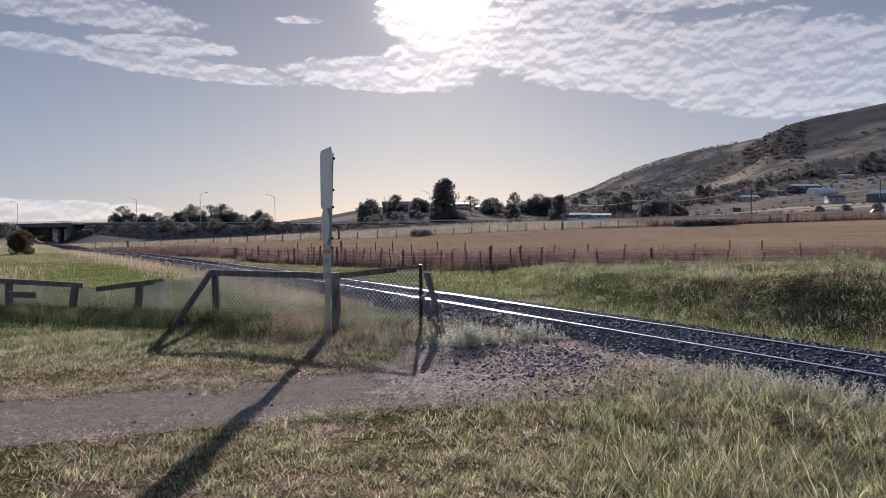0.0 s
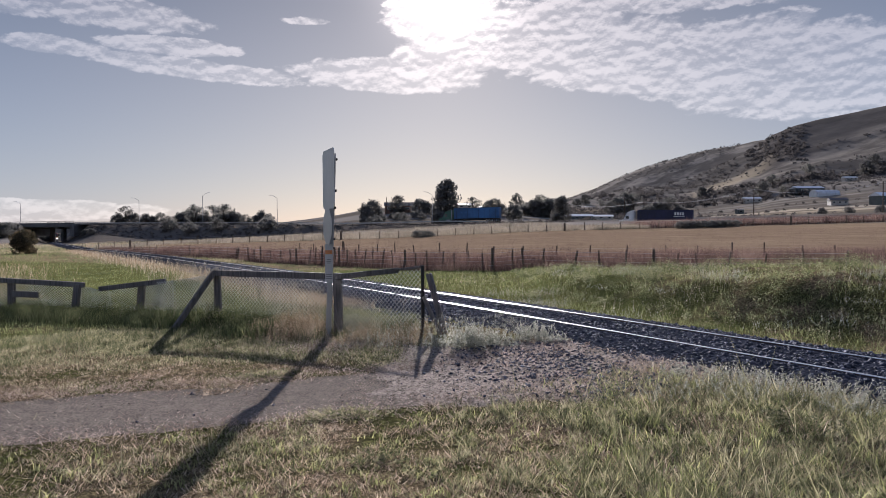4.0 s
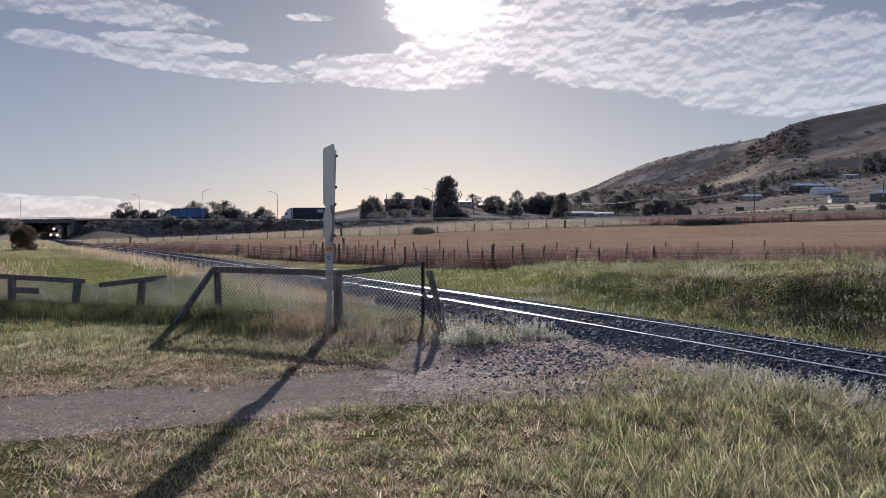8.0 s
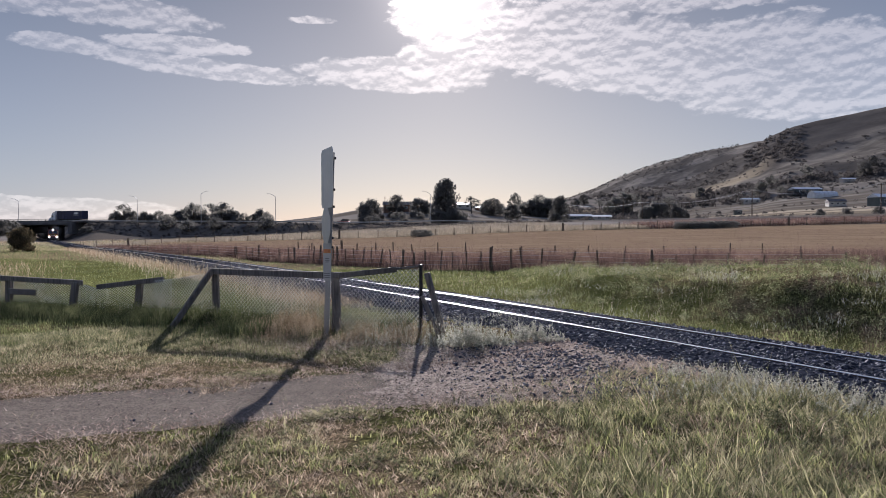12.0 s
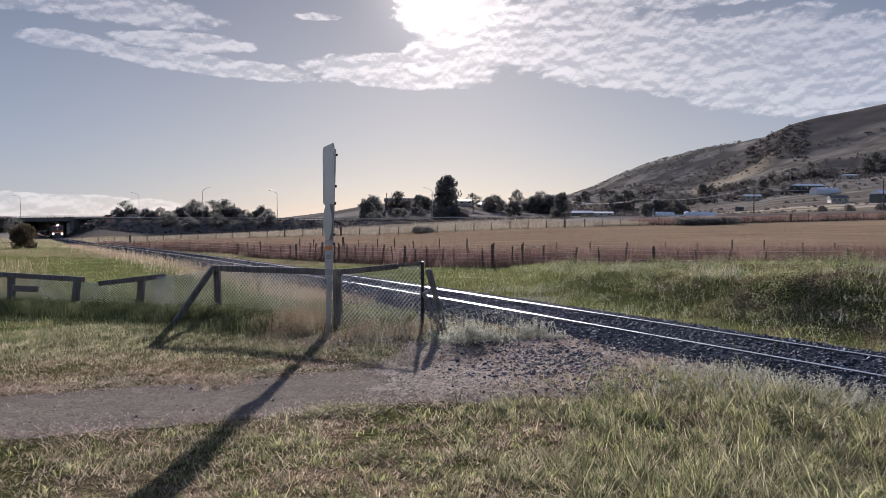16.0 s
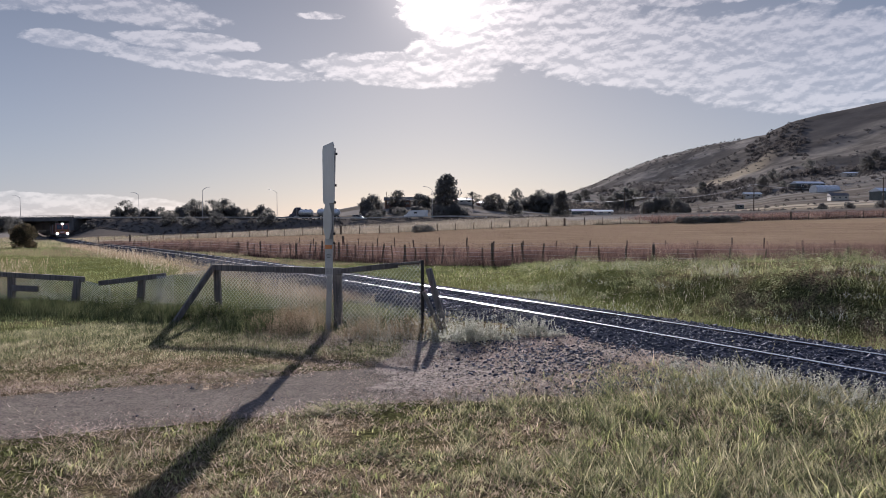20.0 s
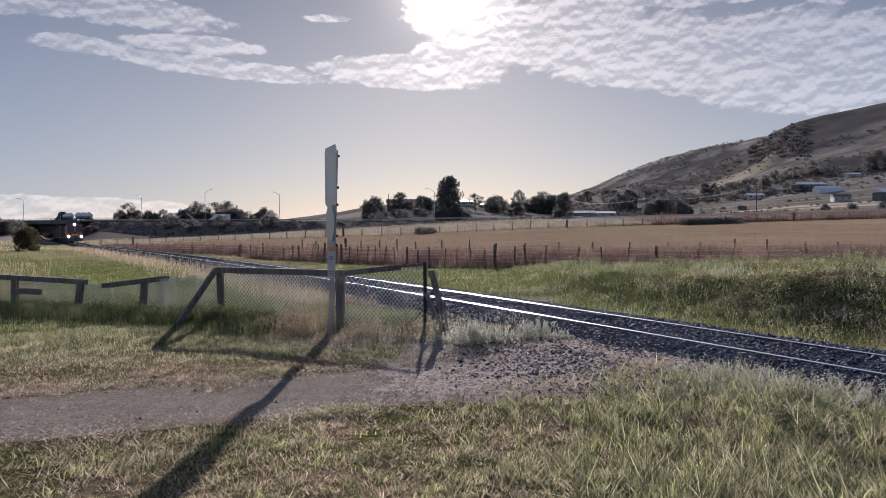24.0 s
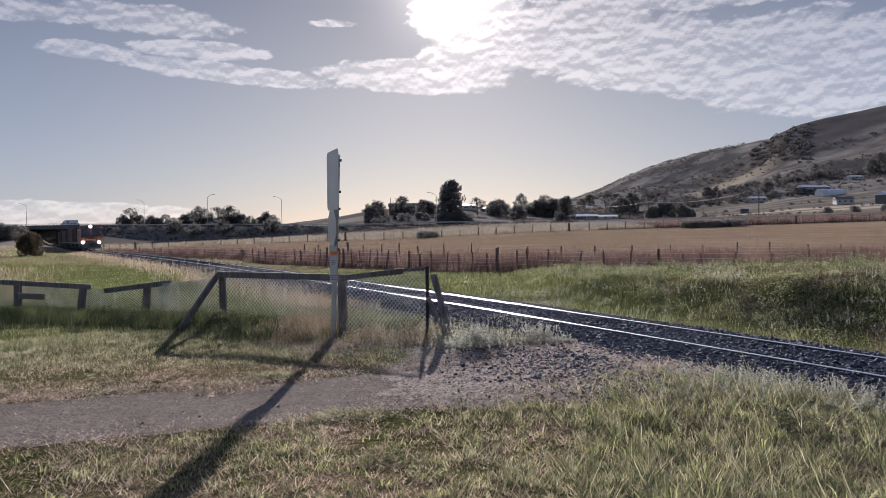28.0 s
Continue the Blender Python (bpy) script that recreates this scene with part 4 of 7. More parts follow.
def bed_stones():
    prof_u = [-2.6, -2.0, -1.45, -0.62, 0.0, 0.62, 1.35, 2.0, 2.6]
    prof_w = [-0.60, -0.37, -0.09, -0.022, -0.05, -0.022, -0.09, -0.36, -0.6]
    n = 60000
    i0 = 30
    s = i0 + 62 * rng.uniform(0, 1, n) ** 1.35
    u = rng.uniform(-2.25, 2.2, n)
    keep = (np.abs(np.abs(u) - 0.5685) > 0.062)
    s, u = s[keep], u[keep]
    j = s.astype(int)
    p = TRACK_XY[j] + (TRACK_XY[j + 1] - TRACK_XY[j]) * (s - j)[:, None]
    t = TRACK_XY[j + 1] - TRACK_XY[j]
    side = np.stack([t[:, 1], -t[:, 0]], 1)
    side /= np.linalg.norm(side, axis=1)[:, None]
    xyz = np.column_stack([p[:, 0] + side[:, 0] * u, p[:, 1] + side[:, 1] * u, p[:, 2] + np.interp(u, prof_u, prof_w)])
    m = (xyz[:, 1] < 60) & (u < -1.3)
    xyz[m, 2] = np.maximum(xyz[m, 2], fast_z(xyz[m, :2]) + 0.01)
    m = ~m | (rng.uniform(size=len(m)) < np.clip(1 - (-u - 1.3) / 0.6, 0, 1)) | (xyz[:, 1] > 13)
    xyz, s = xyz[m], s[m]
    rocks("ballast_stones", xyz, 0.016 + 0.032 * rng.uniform(0, 1, len(s)) ** 1.5, STONE, "loose dark blue-grey ballast stones between the rails")
    # trampled dirt where the path meets the bed
    corners = [(-0.6, 11.1), (1.9, 11.0), (3.7, 8.7), (2.8, 7.8), (1.3, 7.6), (0.1, 7.6), (-0.9, 7.8)]

    def inward(x, y):
        """Metres inside the trampled patch, ragged."""
        e = 9.0
        for (ax, ay), (bx, by) in zip(corners, corners[1:] + corners[:1]):
            k = math.hypot(bx - ax, by - ay)
            e = min(e, ((x - ax) * (by - ay) - (y - ay) * (bx - ax)) / k)
        return e + 0.28 * noise.noise(Vector((x * 1.6, y * 1.6, 3.0))) + 0.10 * noise.noise(Vector((x * 6, y * 6, 8.0)))
    bm = bmesh.new()
    g = 0.09
    grid = {}
    for i in range(-18, 48):
        for j in range(78, 130):
            x, y = i * g, j * g
            e = inward(x, y)
            if e > -0.3:
                grid[i, j] = bm.verts.new((x, y, ground_z(x, y) + (0.036 if e > 0.12 else -0.05 + 0.086 * smooth(-0.3, 0.12, e)) + 0.012 * noise.noise(Vector((x * 5, y * 5, 2.0)))))
    for (i, j), v in list(grid.items()):
        q = [grid.get(k) for k in ((i, j), (i + 1, j), (i + 1, j + 1), (i, j + 1))]
        if all(q):
            bm.faces.new(q)
    whole("crossing_apron", bm, APRON, "trampled brown dirt and stones at the rail crossing", "ground", kind="structure", smooth_faces=True)

    def strewn(n, lo=0.0):
        xy = np.stack([rng.uniform(-1.2, 4.0, n), rng.uniform(7.3, 11.4, n)], 1)
        e = np.array([inward(*q) for q in xy])
        d, s = track_distance(xy)
        m = (e > lo + 0.12 * rng.normal(size=n)) & (d > 1.2)
        xy, d = xy[m], d[m]
        return np.column_stack([xy, fast_z(xy) + 0.038]), d
    at_, d = strewn(22000)
    m = rng.uniform(size=len(at_)) < np.clip(np.interp(d + 0.5 * patchy(at_[:, :2], 0.9, 71.0), [1.2, 1.6, 1.8, 2.1, 2.4, 3.2, 3.8, 5], [0.9, 0.7, 0.25, 0.2, 0.7, 0.6, 0.2, 0.08]) * np.clip((at_[:, 0] + 0.5) / 1.5, 0.1, 1), 0, 1)
    at_ = at_[m]
    rocks("spilled_stones", at_, 0.008 + 0.030 * rng.uniform(0, 1, len(at_)) ** 2.5, STONE, "dark ballast stones spilled over the end of the gravel track")
    at_, d = strewn(7000, -0.2)
    rocks("apron_pebbles", at_, rng.uniform(0.004, 0.013, len(at_)), PEBBLE, "pale pebbles on the dirt at the crossing")
    at_, d = strewn(26000, -0.35)
    e = np.array([inward(*q[:2]) for q in at_])
    m = patchy(at_[:, :2], 1.3, 77.0) + 0.3 * rng.normal(size=len(at_)) + 0.5 * (e < 0.25) > 0.18
    at_ = at_[m]
    v, f = blades(at_[:, :2], at_[:, 2] + 0.004, rng.uniform(0.015, 0.05, len(at_)), rng.uniform(0.004, 0.009, len(at_)), 6.0, 0.1, True)
    soup("apron_straw", v, f, G_STRAW, "flattened dry straw on the dirt at the crossing", "grass")
    # clods and larger stones
    c = np.array([(-3.05, 6.85), (-2.95, 8.05), (-2.1, 8.25), (-1.85, 7.6), (-2.6, 7.2), (0.45, 8.35), (0.62, 8.5), (0.72, 8.2), (0.55, 8.1), (0.95, 8.6), (1.3, 9.1), (-4.3, 8.1), (-4.0, 7.9)])
    c = np.repeat(c, 3, 0) + rng.normal(size=(len(c) * 3, 2)) * 0.05
    rocks("path_clods", np.column_stack([c, fast_z(c) + 0.03]), rng.uniform(0.008, 0.024, len(c)), STONE, "dark clods of earth and stones on the gravel track")
    # pebbles on the path
    xy = np.stack([rng.uniform(-8, 3, 8000), rng.uniform(4.5, 11, 8000)], 1)
    xy = np.array([q for q in xy if min(path_inside(*q)[1:]) > 0.02])
    z = fast_z(xy)
    rocks("path_pebbles", np.column_stack([xy, z + 0.02]), 0.003 + 0.011 * rng.uniform(0, 1, len(xy)) ** 3, PEBBLE, "small pale pebbles on the gravel track")


bed_stones()


# ---- old timber fence by the crossing ----
def beam(bm, a, b, w, h, bevel=0.008):
    """A squared timber from a to b, w wide and h high."""
    a, b = Vector(a), Vector(b)
    d = b - a
    u = d.cross(Vector((0, 0, 1)))
    u = u.normalized() if u.length > 0.15 * d.length else Vector((1, 0, 0))
    f = d.normalized()
    m = Matrix((f, u, f.cross(u))).transposed().to_4x4()
    m.translation = (a + b) / 2
    return box(bm, 0, 0, 0, d.length, w, h, bevel, m)


def upright(bm, x, y, z0, h, w, lean=(0.0, 0.0), bevel=0.01):
    return beam(bm, (x, y, z0), (x + lean[0], y + lean[1], z0 + h), w, w, bevel)


def old_fence():
    fence = thing("old_fence", "derelict weathered timber post-and-rail fence with sagging chain mesh", "fence")
    gz = ground_z
    # x, y, height over ground, width, lean
    posts = [(-10.15, 16.25, 0.79, 0.13, (0.02, 0)), (-8.5, 15.85, 0.73, 0.13, (0.13, 0)), (-6.75, 15.25, 0.82, 0.13, (0.12, 0.0)),
             (-4.52, 13.9, 1.08, 0.12, (-0.02, 0.0)), (-1.95, 12.85, 1.12, 0.15, (-0.02, 0.0))]
    tops = []
    for x, y, h, w, lean in posts:
        part("post", upright(bmesh.new(), x, y, gz(x, y) - 0.3, h + 0.3, w, lean), TIMBER, fence)
        tops.append(Vector((x + lean[0], y + lean[1], gz(x, y) + h)))
    x, y = -0.38, 12.4
    part("end_post", tube(bmesh.new(), (x, y, gz(x, y) - 0.2), (x, y, 1.0), 0.032, sides=8), DARK_STEEL, fence, "thin steel end post")
    end = Vector((x, y, 0.975))
    part("top_rail", beam(bmesh.new(), tops[0] + Vector((-1.6, 0.1, 0.05)), tops[1] + Vector((0.16, 0, -0.02)), 0.06, 0.12), TIMBER, fence)
    part("top_rail", beam(bmesh.new(), tops[2] + Vector((-1.05, 0.2, -0.16)), tops[2] + Vector((0.64, -0.3, 0.05)), 0.06, 0.11), TIMBER, fence, "broken sagging fence rail")
    part("top_rail", beam(bmesh.new(), tops[3] + Vector((-0.08, -0.08, -0.03)), tops[4] + Vector((0.1, -0.09, -0.05)), 0.06, 0.12), TIMBER, fence)
    part("top_rail", beam(bmesh.new(), tops[4] + Vector((0.1, -0.09, -0.045)), (end + tops[4]) / 2 + Vector((0.35, -0.05, 0.0)), 0.05, 0.10), TIMBER, fence)
    part("top_rail", beam(bmesh.new(), (end + tops[4]) / 2 + Vector((0.3, -0.08, 0.01)), end, 0.035, 0.045), TIMBER, fence, "thin split end of the fence rail")
    part("brace", beam(bmesh.new(), tops[3] + Vector((-0.02, -0.12, 0.0)), (-5.22, 13.25, gz(-5.22, 13.25) - 0.06), 0.09, 0.10), TIMBER, fence)
    part("board", beam(bmesh.new(), (-10.05, 16.1, 0.19), (-9.35, 15.98, 0.17), 0.04, 0.14), TIMBER, fence, "short loose board")
    # chain mesh, two sets of slanting wires
    line = [tops[0] + Vector((-1.6, 0.1, -0.05)), tops[0] + Vector((0, 0, -0.04)), tops[1] + Vector((0, 0, -0.06)), tops[2] + Vector((-0.9, 0.2, -0.22)),
            tops[2] + Vector((0, 0, -0.03)), tops[3] + Vector((-1.2, 0.6, -0.24)), tops[3] + Vector((0, 0, -0.05)), tops[4] + Vector((0, 0, -0.07)), end + Vector((0, 0, -0.05))]
    back = Vector((0.02, 0.11, 0))
    for p, q in zip(line, line[1:]):
        bm = bmesh.new()
        mesh_panel(bm, p + back, q + back)
        part("chain_mesh", bm, MESH, fence, "rusty sagging diamond mesh")


def mesh_panel(bm, p, q):
    base_p = Vector((p.x, p.y, ground_z(p.x, p.y) + 0.02))
    base_q = Vector((q.x, q.y, ground_z(q.x, q.y) + 0.02))
    length = (q - p).length
    rows, pitch = 12, 0.078
    out = (q - p).cross(Vector((0, 0, 1))).normalized()

    def at(u, v):
        u = min(1.0, max(0.0, u))
        w = base_p.lerp(base_q, u).lerp(p.lerp(q, u), v)
        return w + out * (0.03 * math.sin(u * 9 + v * 3))
    cols = int(length / pitch)
    t = 0.0064
    for way in (1, -1):
        for c in range(-rows if way > 0 else 0, cols + (0 if way > 0 else rows)):
            k0 = max(0, -c) if way > 0 else max(0, c - cols)
            k1 = min(rows, cols - c) if way > 0 else min(rows, c)
            if k1 <= k0:
                continue
            last = None
            for k in sorted({k0, (k0 + k1) // 2, k1}):
                w = at((c + way * k) / cols, k / rows)
                ring = (bm.verts.new(w + Vector((0, 0, t)) - out * t), bm.verts.new(w - Vector((0, 0, t)) - out * t), bm.verts.new(w + out * t))
                if last:
                    for j in range(3):
                        bm.faces.new((last[j], last[(j + 1) % 3], ring[(j + 1) % 3], ring[j]))
                last = ring


old_fence()


def leaning_post():
    z = ground_z(0.05, 12.2)
    post = thing("leaning_post", "split old fence post leaning over beside the fence end", "post")
    part("post", beam(bmesh.new(), (0.06, 12.2, z - 0.15), (-0.27, 12.3, 0.86), 0.10, 0.10, 0.014), TIMBER, post)
    part("stay", beam(bmesh.new(), (-0.02, 12.15, z - 0.1), (-0.36, 12.33, 0.45), 0.07, 0.06, 0.01), TIMBER, post)


leaning_post()


# ---- crossing sign ----
def crossing_sign():
    bx, by = -2.06, 12.25
    z = ground_z(bx, by)
    sign = thing("crossing_sign", "leaning steel sign post with pale panels seen nearly edge-on", "sign")
    top = Vector((bx + 0.13, by, 2.98))
    foot = Vector((bx, by, z - 0.3))
    axis = (top - foot).normalized()
    bm = bmesh.new()
    u, v = Vector((1, 0, 0)), Vector((0, 1, 0))
    prof = [(-0.045, -0.03), (-0.045, 0.03), (-0.037, 0.03), (-0.037, -0.022), (0.037, -0.022), (0.037, 0.03), (0.045, 0.03), (0.045, -0.03)]
    extrude(bm, prof, [(foot, u, v), (top, u, v)])
    part("post", bm, GALV, sign, "grey galvanised channel post")
    along = Vector((0.383, -0.924, 0))
    out = Vector((-0.924, -0.383, 0))

    def panel(name, outline, h, material, label, push):
        c = foot + axis * ((h - foot.z) / axis.z) + out * push
        m = Matrix((along, out, Vector((0, 0, 1)))).transposed().to_4x4()
        m.translation = c
        return part(name, slab(bmesh.new(), outline, 0.006, m), material, sign, label)
    w, h = 0.44, 0.52
    r = 0.07
    rect = [(-w, -h + r), (-w + r, -h), (w - r, -h), (w, -h + r), (w, h - r), (w - r, h), (-w + r, h), (-w, h - r)]
    panel("main_panel", rect, 2.53, SIGN_BACK, "tall pale grey rectangular panel", 0.075)
    k = 0.34
    panel("octagon_panel", [(k * math.cos(a), k * math.sin(a)) for a in [math.pi / 8 + i * math.pi / 4 for i in range(8)]], 1.70, SIGN_BACK, "worn octagonal panel", 0.07)
    # narrow plate towards the viewer
    c = foot + axis * ((1.06 - foot.z) / axis.z) + Vector((-0.02, -0.045, 0))
    part("plate", box(bmesh.new(), c.x, c.y, c.z, 0.135, 0.006, 0.66, 0.002), SIGN_BACK, sign, "narrow scuffed reflective plate")
    o = mat_plain("orange_reflector", (0.75, 0.28, 0.10), 0.35, 0.0, 30.0, 0.3)
    part("reflector", box(bmesh.new(), c.x, c.y - 0.0055, c.z + 0.19, 0.125, 0.004, 0.07, 0.001), o, sign, "faded orange reflective strip")
    g = mat_plain("grey_print", (0.20, 0.20, 0.21), 0.6, 0.0, 30.0, 0.2)
    for i, (dz, wd) in enumerate(((0.06, 0.07), (0.03, 0.085), (0.0, 0.06), (-0.2, 0.11), (-0.235, 0.11), (-0.27, 0.10))):
        part("print_bar", box(bmesh.new(), c.x, c.y - 0.0055, c.z + dz, wd, 0.003, 0.014, 0.0), g, sign)
    for hh in (2.88, 2.33, 2.03, 1.48, 1.32):
        q = foot + axis * ((hh - foot.z) / axis.z)
        bm = tube(bmesh.new(), q + Vector((0.04, 0, 0)), q + Vector((0.075, 0.0, 0)), 0.022, sides=6)
        part("bolt", bm, DARK_STEEL, sign, "protruding bolt head")


crossing_sign()


# ---- wire fences ----
def post_mesh(name, h, r, material, sides=7):
    bm = bmesh.new()
    sweep(bm, [(0, 0, -0.3), (0.01, 0, h * 0.5), (0, 0.008, h - 0.015), (0, 0.008, h)], [r, r * 0.96, r * 0.9, r * 0.75], sides)
    return mesh_of(name, bm, material)


def wire_fence(name, label, xs, y_of, step, h, r, jitter, wires, strain=8, lean=0.05, wire_r=0.004, skip=0.0):
    fence = thing(name, label, "fence")
    rr = random.Random(len(name))
    thin, thick = post_mesh("post", h, r, POST_WOOD), post_mesh("strainer_post", h + 0.12, r * 2.1, POST_WOOD)
    x, i, tops = xs[0], 0, []
    while x < xs[1]:
        y = float(y_of(x))
        dy = float(y_of(x + 0.5)) - y
        z = ground_z(x, y)
        big = i % strain == 3
        k = rr.uniform(0.88, 1.08)
        m = Matrix.Translation((x, y, z)) @ Euler((rr.uniform(-lean, lean), rr.uniform(-lean, lean) * 1.5, rr.uniform(0, 6))).to_matrix().to_4x4() @ Matrix.Diagonal((1, 1, k, 1))
        if rr.random() > skip or big:
            again("strainer_post" if big else "post", thick if big else thin, fence, m)
        tops.append(Vector((x, y, z)))
        x += step / math.hypot(1, dy / 0.5) * rr.uniform(1 - jitter, 1 + jitter)
        i += 1
    for hh in wires:
        bm = bmesh.new()
        sweep(bm, [p + Vector((0, -r, hh + 0.02 * math.sin(j * 1.7))) for j, p in enumerate(tops[::2])], wire_r, 3)
        part("wire", bm, WIRE, fence)
    return fence


def paddock_fence():
    """Uneven split posts, some thick, on the near side of the dry grass; bearings as x / y."""
    fence = thing("paddock_fence", "grey split-timber post and wire fence along the dry paddock", "fence")
    rr = random.Random(4)
    meshes = {False: [post_mesh("post", 1.0, r, POST_WOOD, 6) for r in (0.030, 0.038, 0.046)], True: [post_mesh("strainer_post", 1.08, 0.062, POST_WOOD, 8)]}
    bearings = [-0.525 + 0.0125 * i + rr.uniform(-0.003, 0.003) for i in range(19)]
    bearings += [at(k) for k in (421, 438, 448, 459, 477, 495, 513, 523, 546, 556, 568, 591, 599, 614, 628, 642, 659, 675, 694, 714, 734, 755, 780,
                                 802, 826, 851, 869, 873, 906, 925, 958, 1015, 1060, 1107, 1152, 1157, 1196, 1232, 1290, 1350, 1420, 1500)]
    big = {at(k) for k in (459, 523, 568, 599, 714, 869, 1157)}
    feet = []
    for b in bearings:
        y = 40.0
        for _ in range(12):
            y = 0.5 * y + 0.5 * float(post_line(b * y))
        x, z = b * y, ground_z(b * y, y)
        m = Matrix.Translation((x, y, z)) @ Euler((rr.uniform(-0.05, 0.05), rr.gauss(0, 0.07), rr.uniform(0, 6))).to_matrix().to_4x4() @ Matrix.Diagonal((1, 1, rr.uniform(0.88, 1.08), 1))
        again("strainer_post" if b in big else "post", rr.choice(meshes[b in big]), fence, m)
        feet.append(Vector((x, y, z)))
    for h in (0.28, 0.48, 0.68, 0.90):
        part("wire", sweep(bmesh.new(), [p + Vector((0, -0.05, h + rr.uniform(-0.03, 0.03))) for p in feet[::2]], 0.006, 3), WIRE, fence)


paddock_fence()
wire_fence("inner_fence", "row of grey timber posts standing in the dry paddock grass", (-12, 24), lambda x: np.interp(x, FENCE_X, FENCE_Y) + 8.0, 2.1, 1.08, 0.05, 0.12,
           (0.8,), 50, 0.03)
wire_fence("far_fence", "timber post and wire fence at the far edge of the paddock", (-62, 84), far_fence_y, 3.1, 1.25, 0.085, 0.06, (0.5, 0.9, 1.15), 12, 0.03, 0.008)


# ---- highway, guard rail, bridge ----
def high(s, o=0.0, dz=0.0):
    p = HIGH_A + HIGH_D * s + HIGH_N * o
    return Vector((p.x, p.y, road_z(s) + dz))


def on_high(ratio, o=0.0):
    """How far along the highway the bearing x / y = ratio crosses the line o metres beyond its middle."""
    a = HIGH_A + HIGH_N * o
    return (ratio * a.y - a.x) / (HIGH_D.x - ratio * HIGH_D.y)


def highway():
    bm = bmesh.new()
    rows = [[bm.verts.new(high(s, o, 0.02 + (0.0 if abs(o) > 10 else 0.10))) for o in (-11, -5.5, 0, 5.5, 11)] for s in range(-330, 700, 6)]
    for a, b in zip(rows, rows[1:]):
        for j in range(4):
            bm.faces.new((a[j], b[j], b[j + 1], a[j + 1]))
    whole("road", bm, ASPHALT, "grey asphalt highway on a raised bank", "road", kind="structure", smooth_faces=True)
    white = mat_plain("road_marking", (0.7, 0.7, 0.68), 0.6)
    for o in (-9.4, 0.0, 9.4):
        bm = bmesh.new()
        rows = [[bm.verts.new(high(s, q, 0.142)) for q in (o - 0.08, o + 0.08)] for s in range(-330, 700, 6)]
        for a, b in zip(rows, rows[1:]):
            bm.faces.new((a[0], b[0], b[1], a[1]))
        whole("lane_marking", bm, white, "white painted line on the highway", "marking", kind="structure")
    rail = thing("guard_rail", "grey steel guard rail along the highway edge", "guard rail")
    prof = [(0, -0.16), (0.05, -0.10), (0.0, -0.02), (0.0, 0.02), (0.05, 0.10), (0.0, 0.16), (-0.012, 0.16), (-0.012, -0.16)]
    frames = [(high(s, -11.4, 0.62), Vector((HIGH_N.x, HIGH_N.y, 0)), Vector((0, 0, 1))) for s in list(range(-40, 150, 4))]
    part("beam", extrude(bmesh.new(), prof, frames), GALV, rail)
    pm = mesh_of("post", boxed(0, 0, 0.3, 0.14, 0.14, 1.0, 0.01), POST_WOOD)
    for s in range(-40, 150, 4):
        again("post", pm, rail, Matrix.Translation(high(s, -11.25, 0.0)))


highway()


def rail_bridge():
    b = thing("bridge", "concrete highway bridge over the railway with a steel railing", "bridge")
    turn = Vector((HIGH_D.x, HIGH_D.y, 0)).to_track_quat("X", "Z").to_matrix().to_4x4()
    mid = 165.0
    c = high(mid)
    m = Matrix.Translation(c) @ turn
    part("deck", box(bmesh.new(), 0, 0, -0.45, 46, 25, 0.9, 0.05, m), CONCRETE, b)
    for o in (-11.9, 11.9):
        part("parapet", box(bmesh.new(), 0, -o, 0.30, 46, 0.35, 0.62, 0.04, m), CONCRETE, b)
        handrail = part("handrail", box(bmesh.new(), 0, -o, 1.15, 46, 0.1, 0.1, 0.02, m), DARK_STEEL, b)
        for k in range(0, 24):
            part("baluster", box(bmesh.new(), -22.5 + k * 1.95, -o, 0.85, 0.1, 0.08, 0.55, 0.0, m), DARK_STEEL, handrail)
    for dx in (-12.5, 14.5):
        for o in (-8, 0, 8):
            part("pier", box(bmesh.new(), dx, o, -4.6, 1.4, 1.6, 7.6, 0.15, m), CONCRETE, b)
        part("crosshead", box(bmesh.new(), dx, 0, -1.25, 1.9, 22, 0.75, 0.08, m), CONCRETE, b)
    for dx, w in ((-22.4, 2.2), (22.4, 2.2)):
        part("abutment", box(bmesh.new(), dx, 0, -2.4, w, 25, 4.0, 0.08, m), CONCRETE, b)
    for o in (-8.4, -4.2, 0, 4.2, 8.4):
        part("girder", box(bmesh.new(), 0, o, -1.1, 44, 0.7, 0.6, 0.05, m), CONCRETE, b)


rail_bridge()


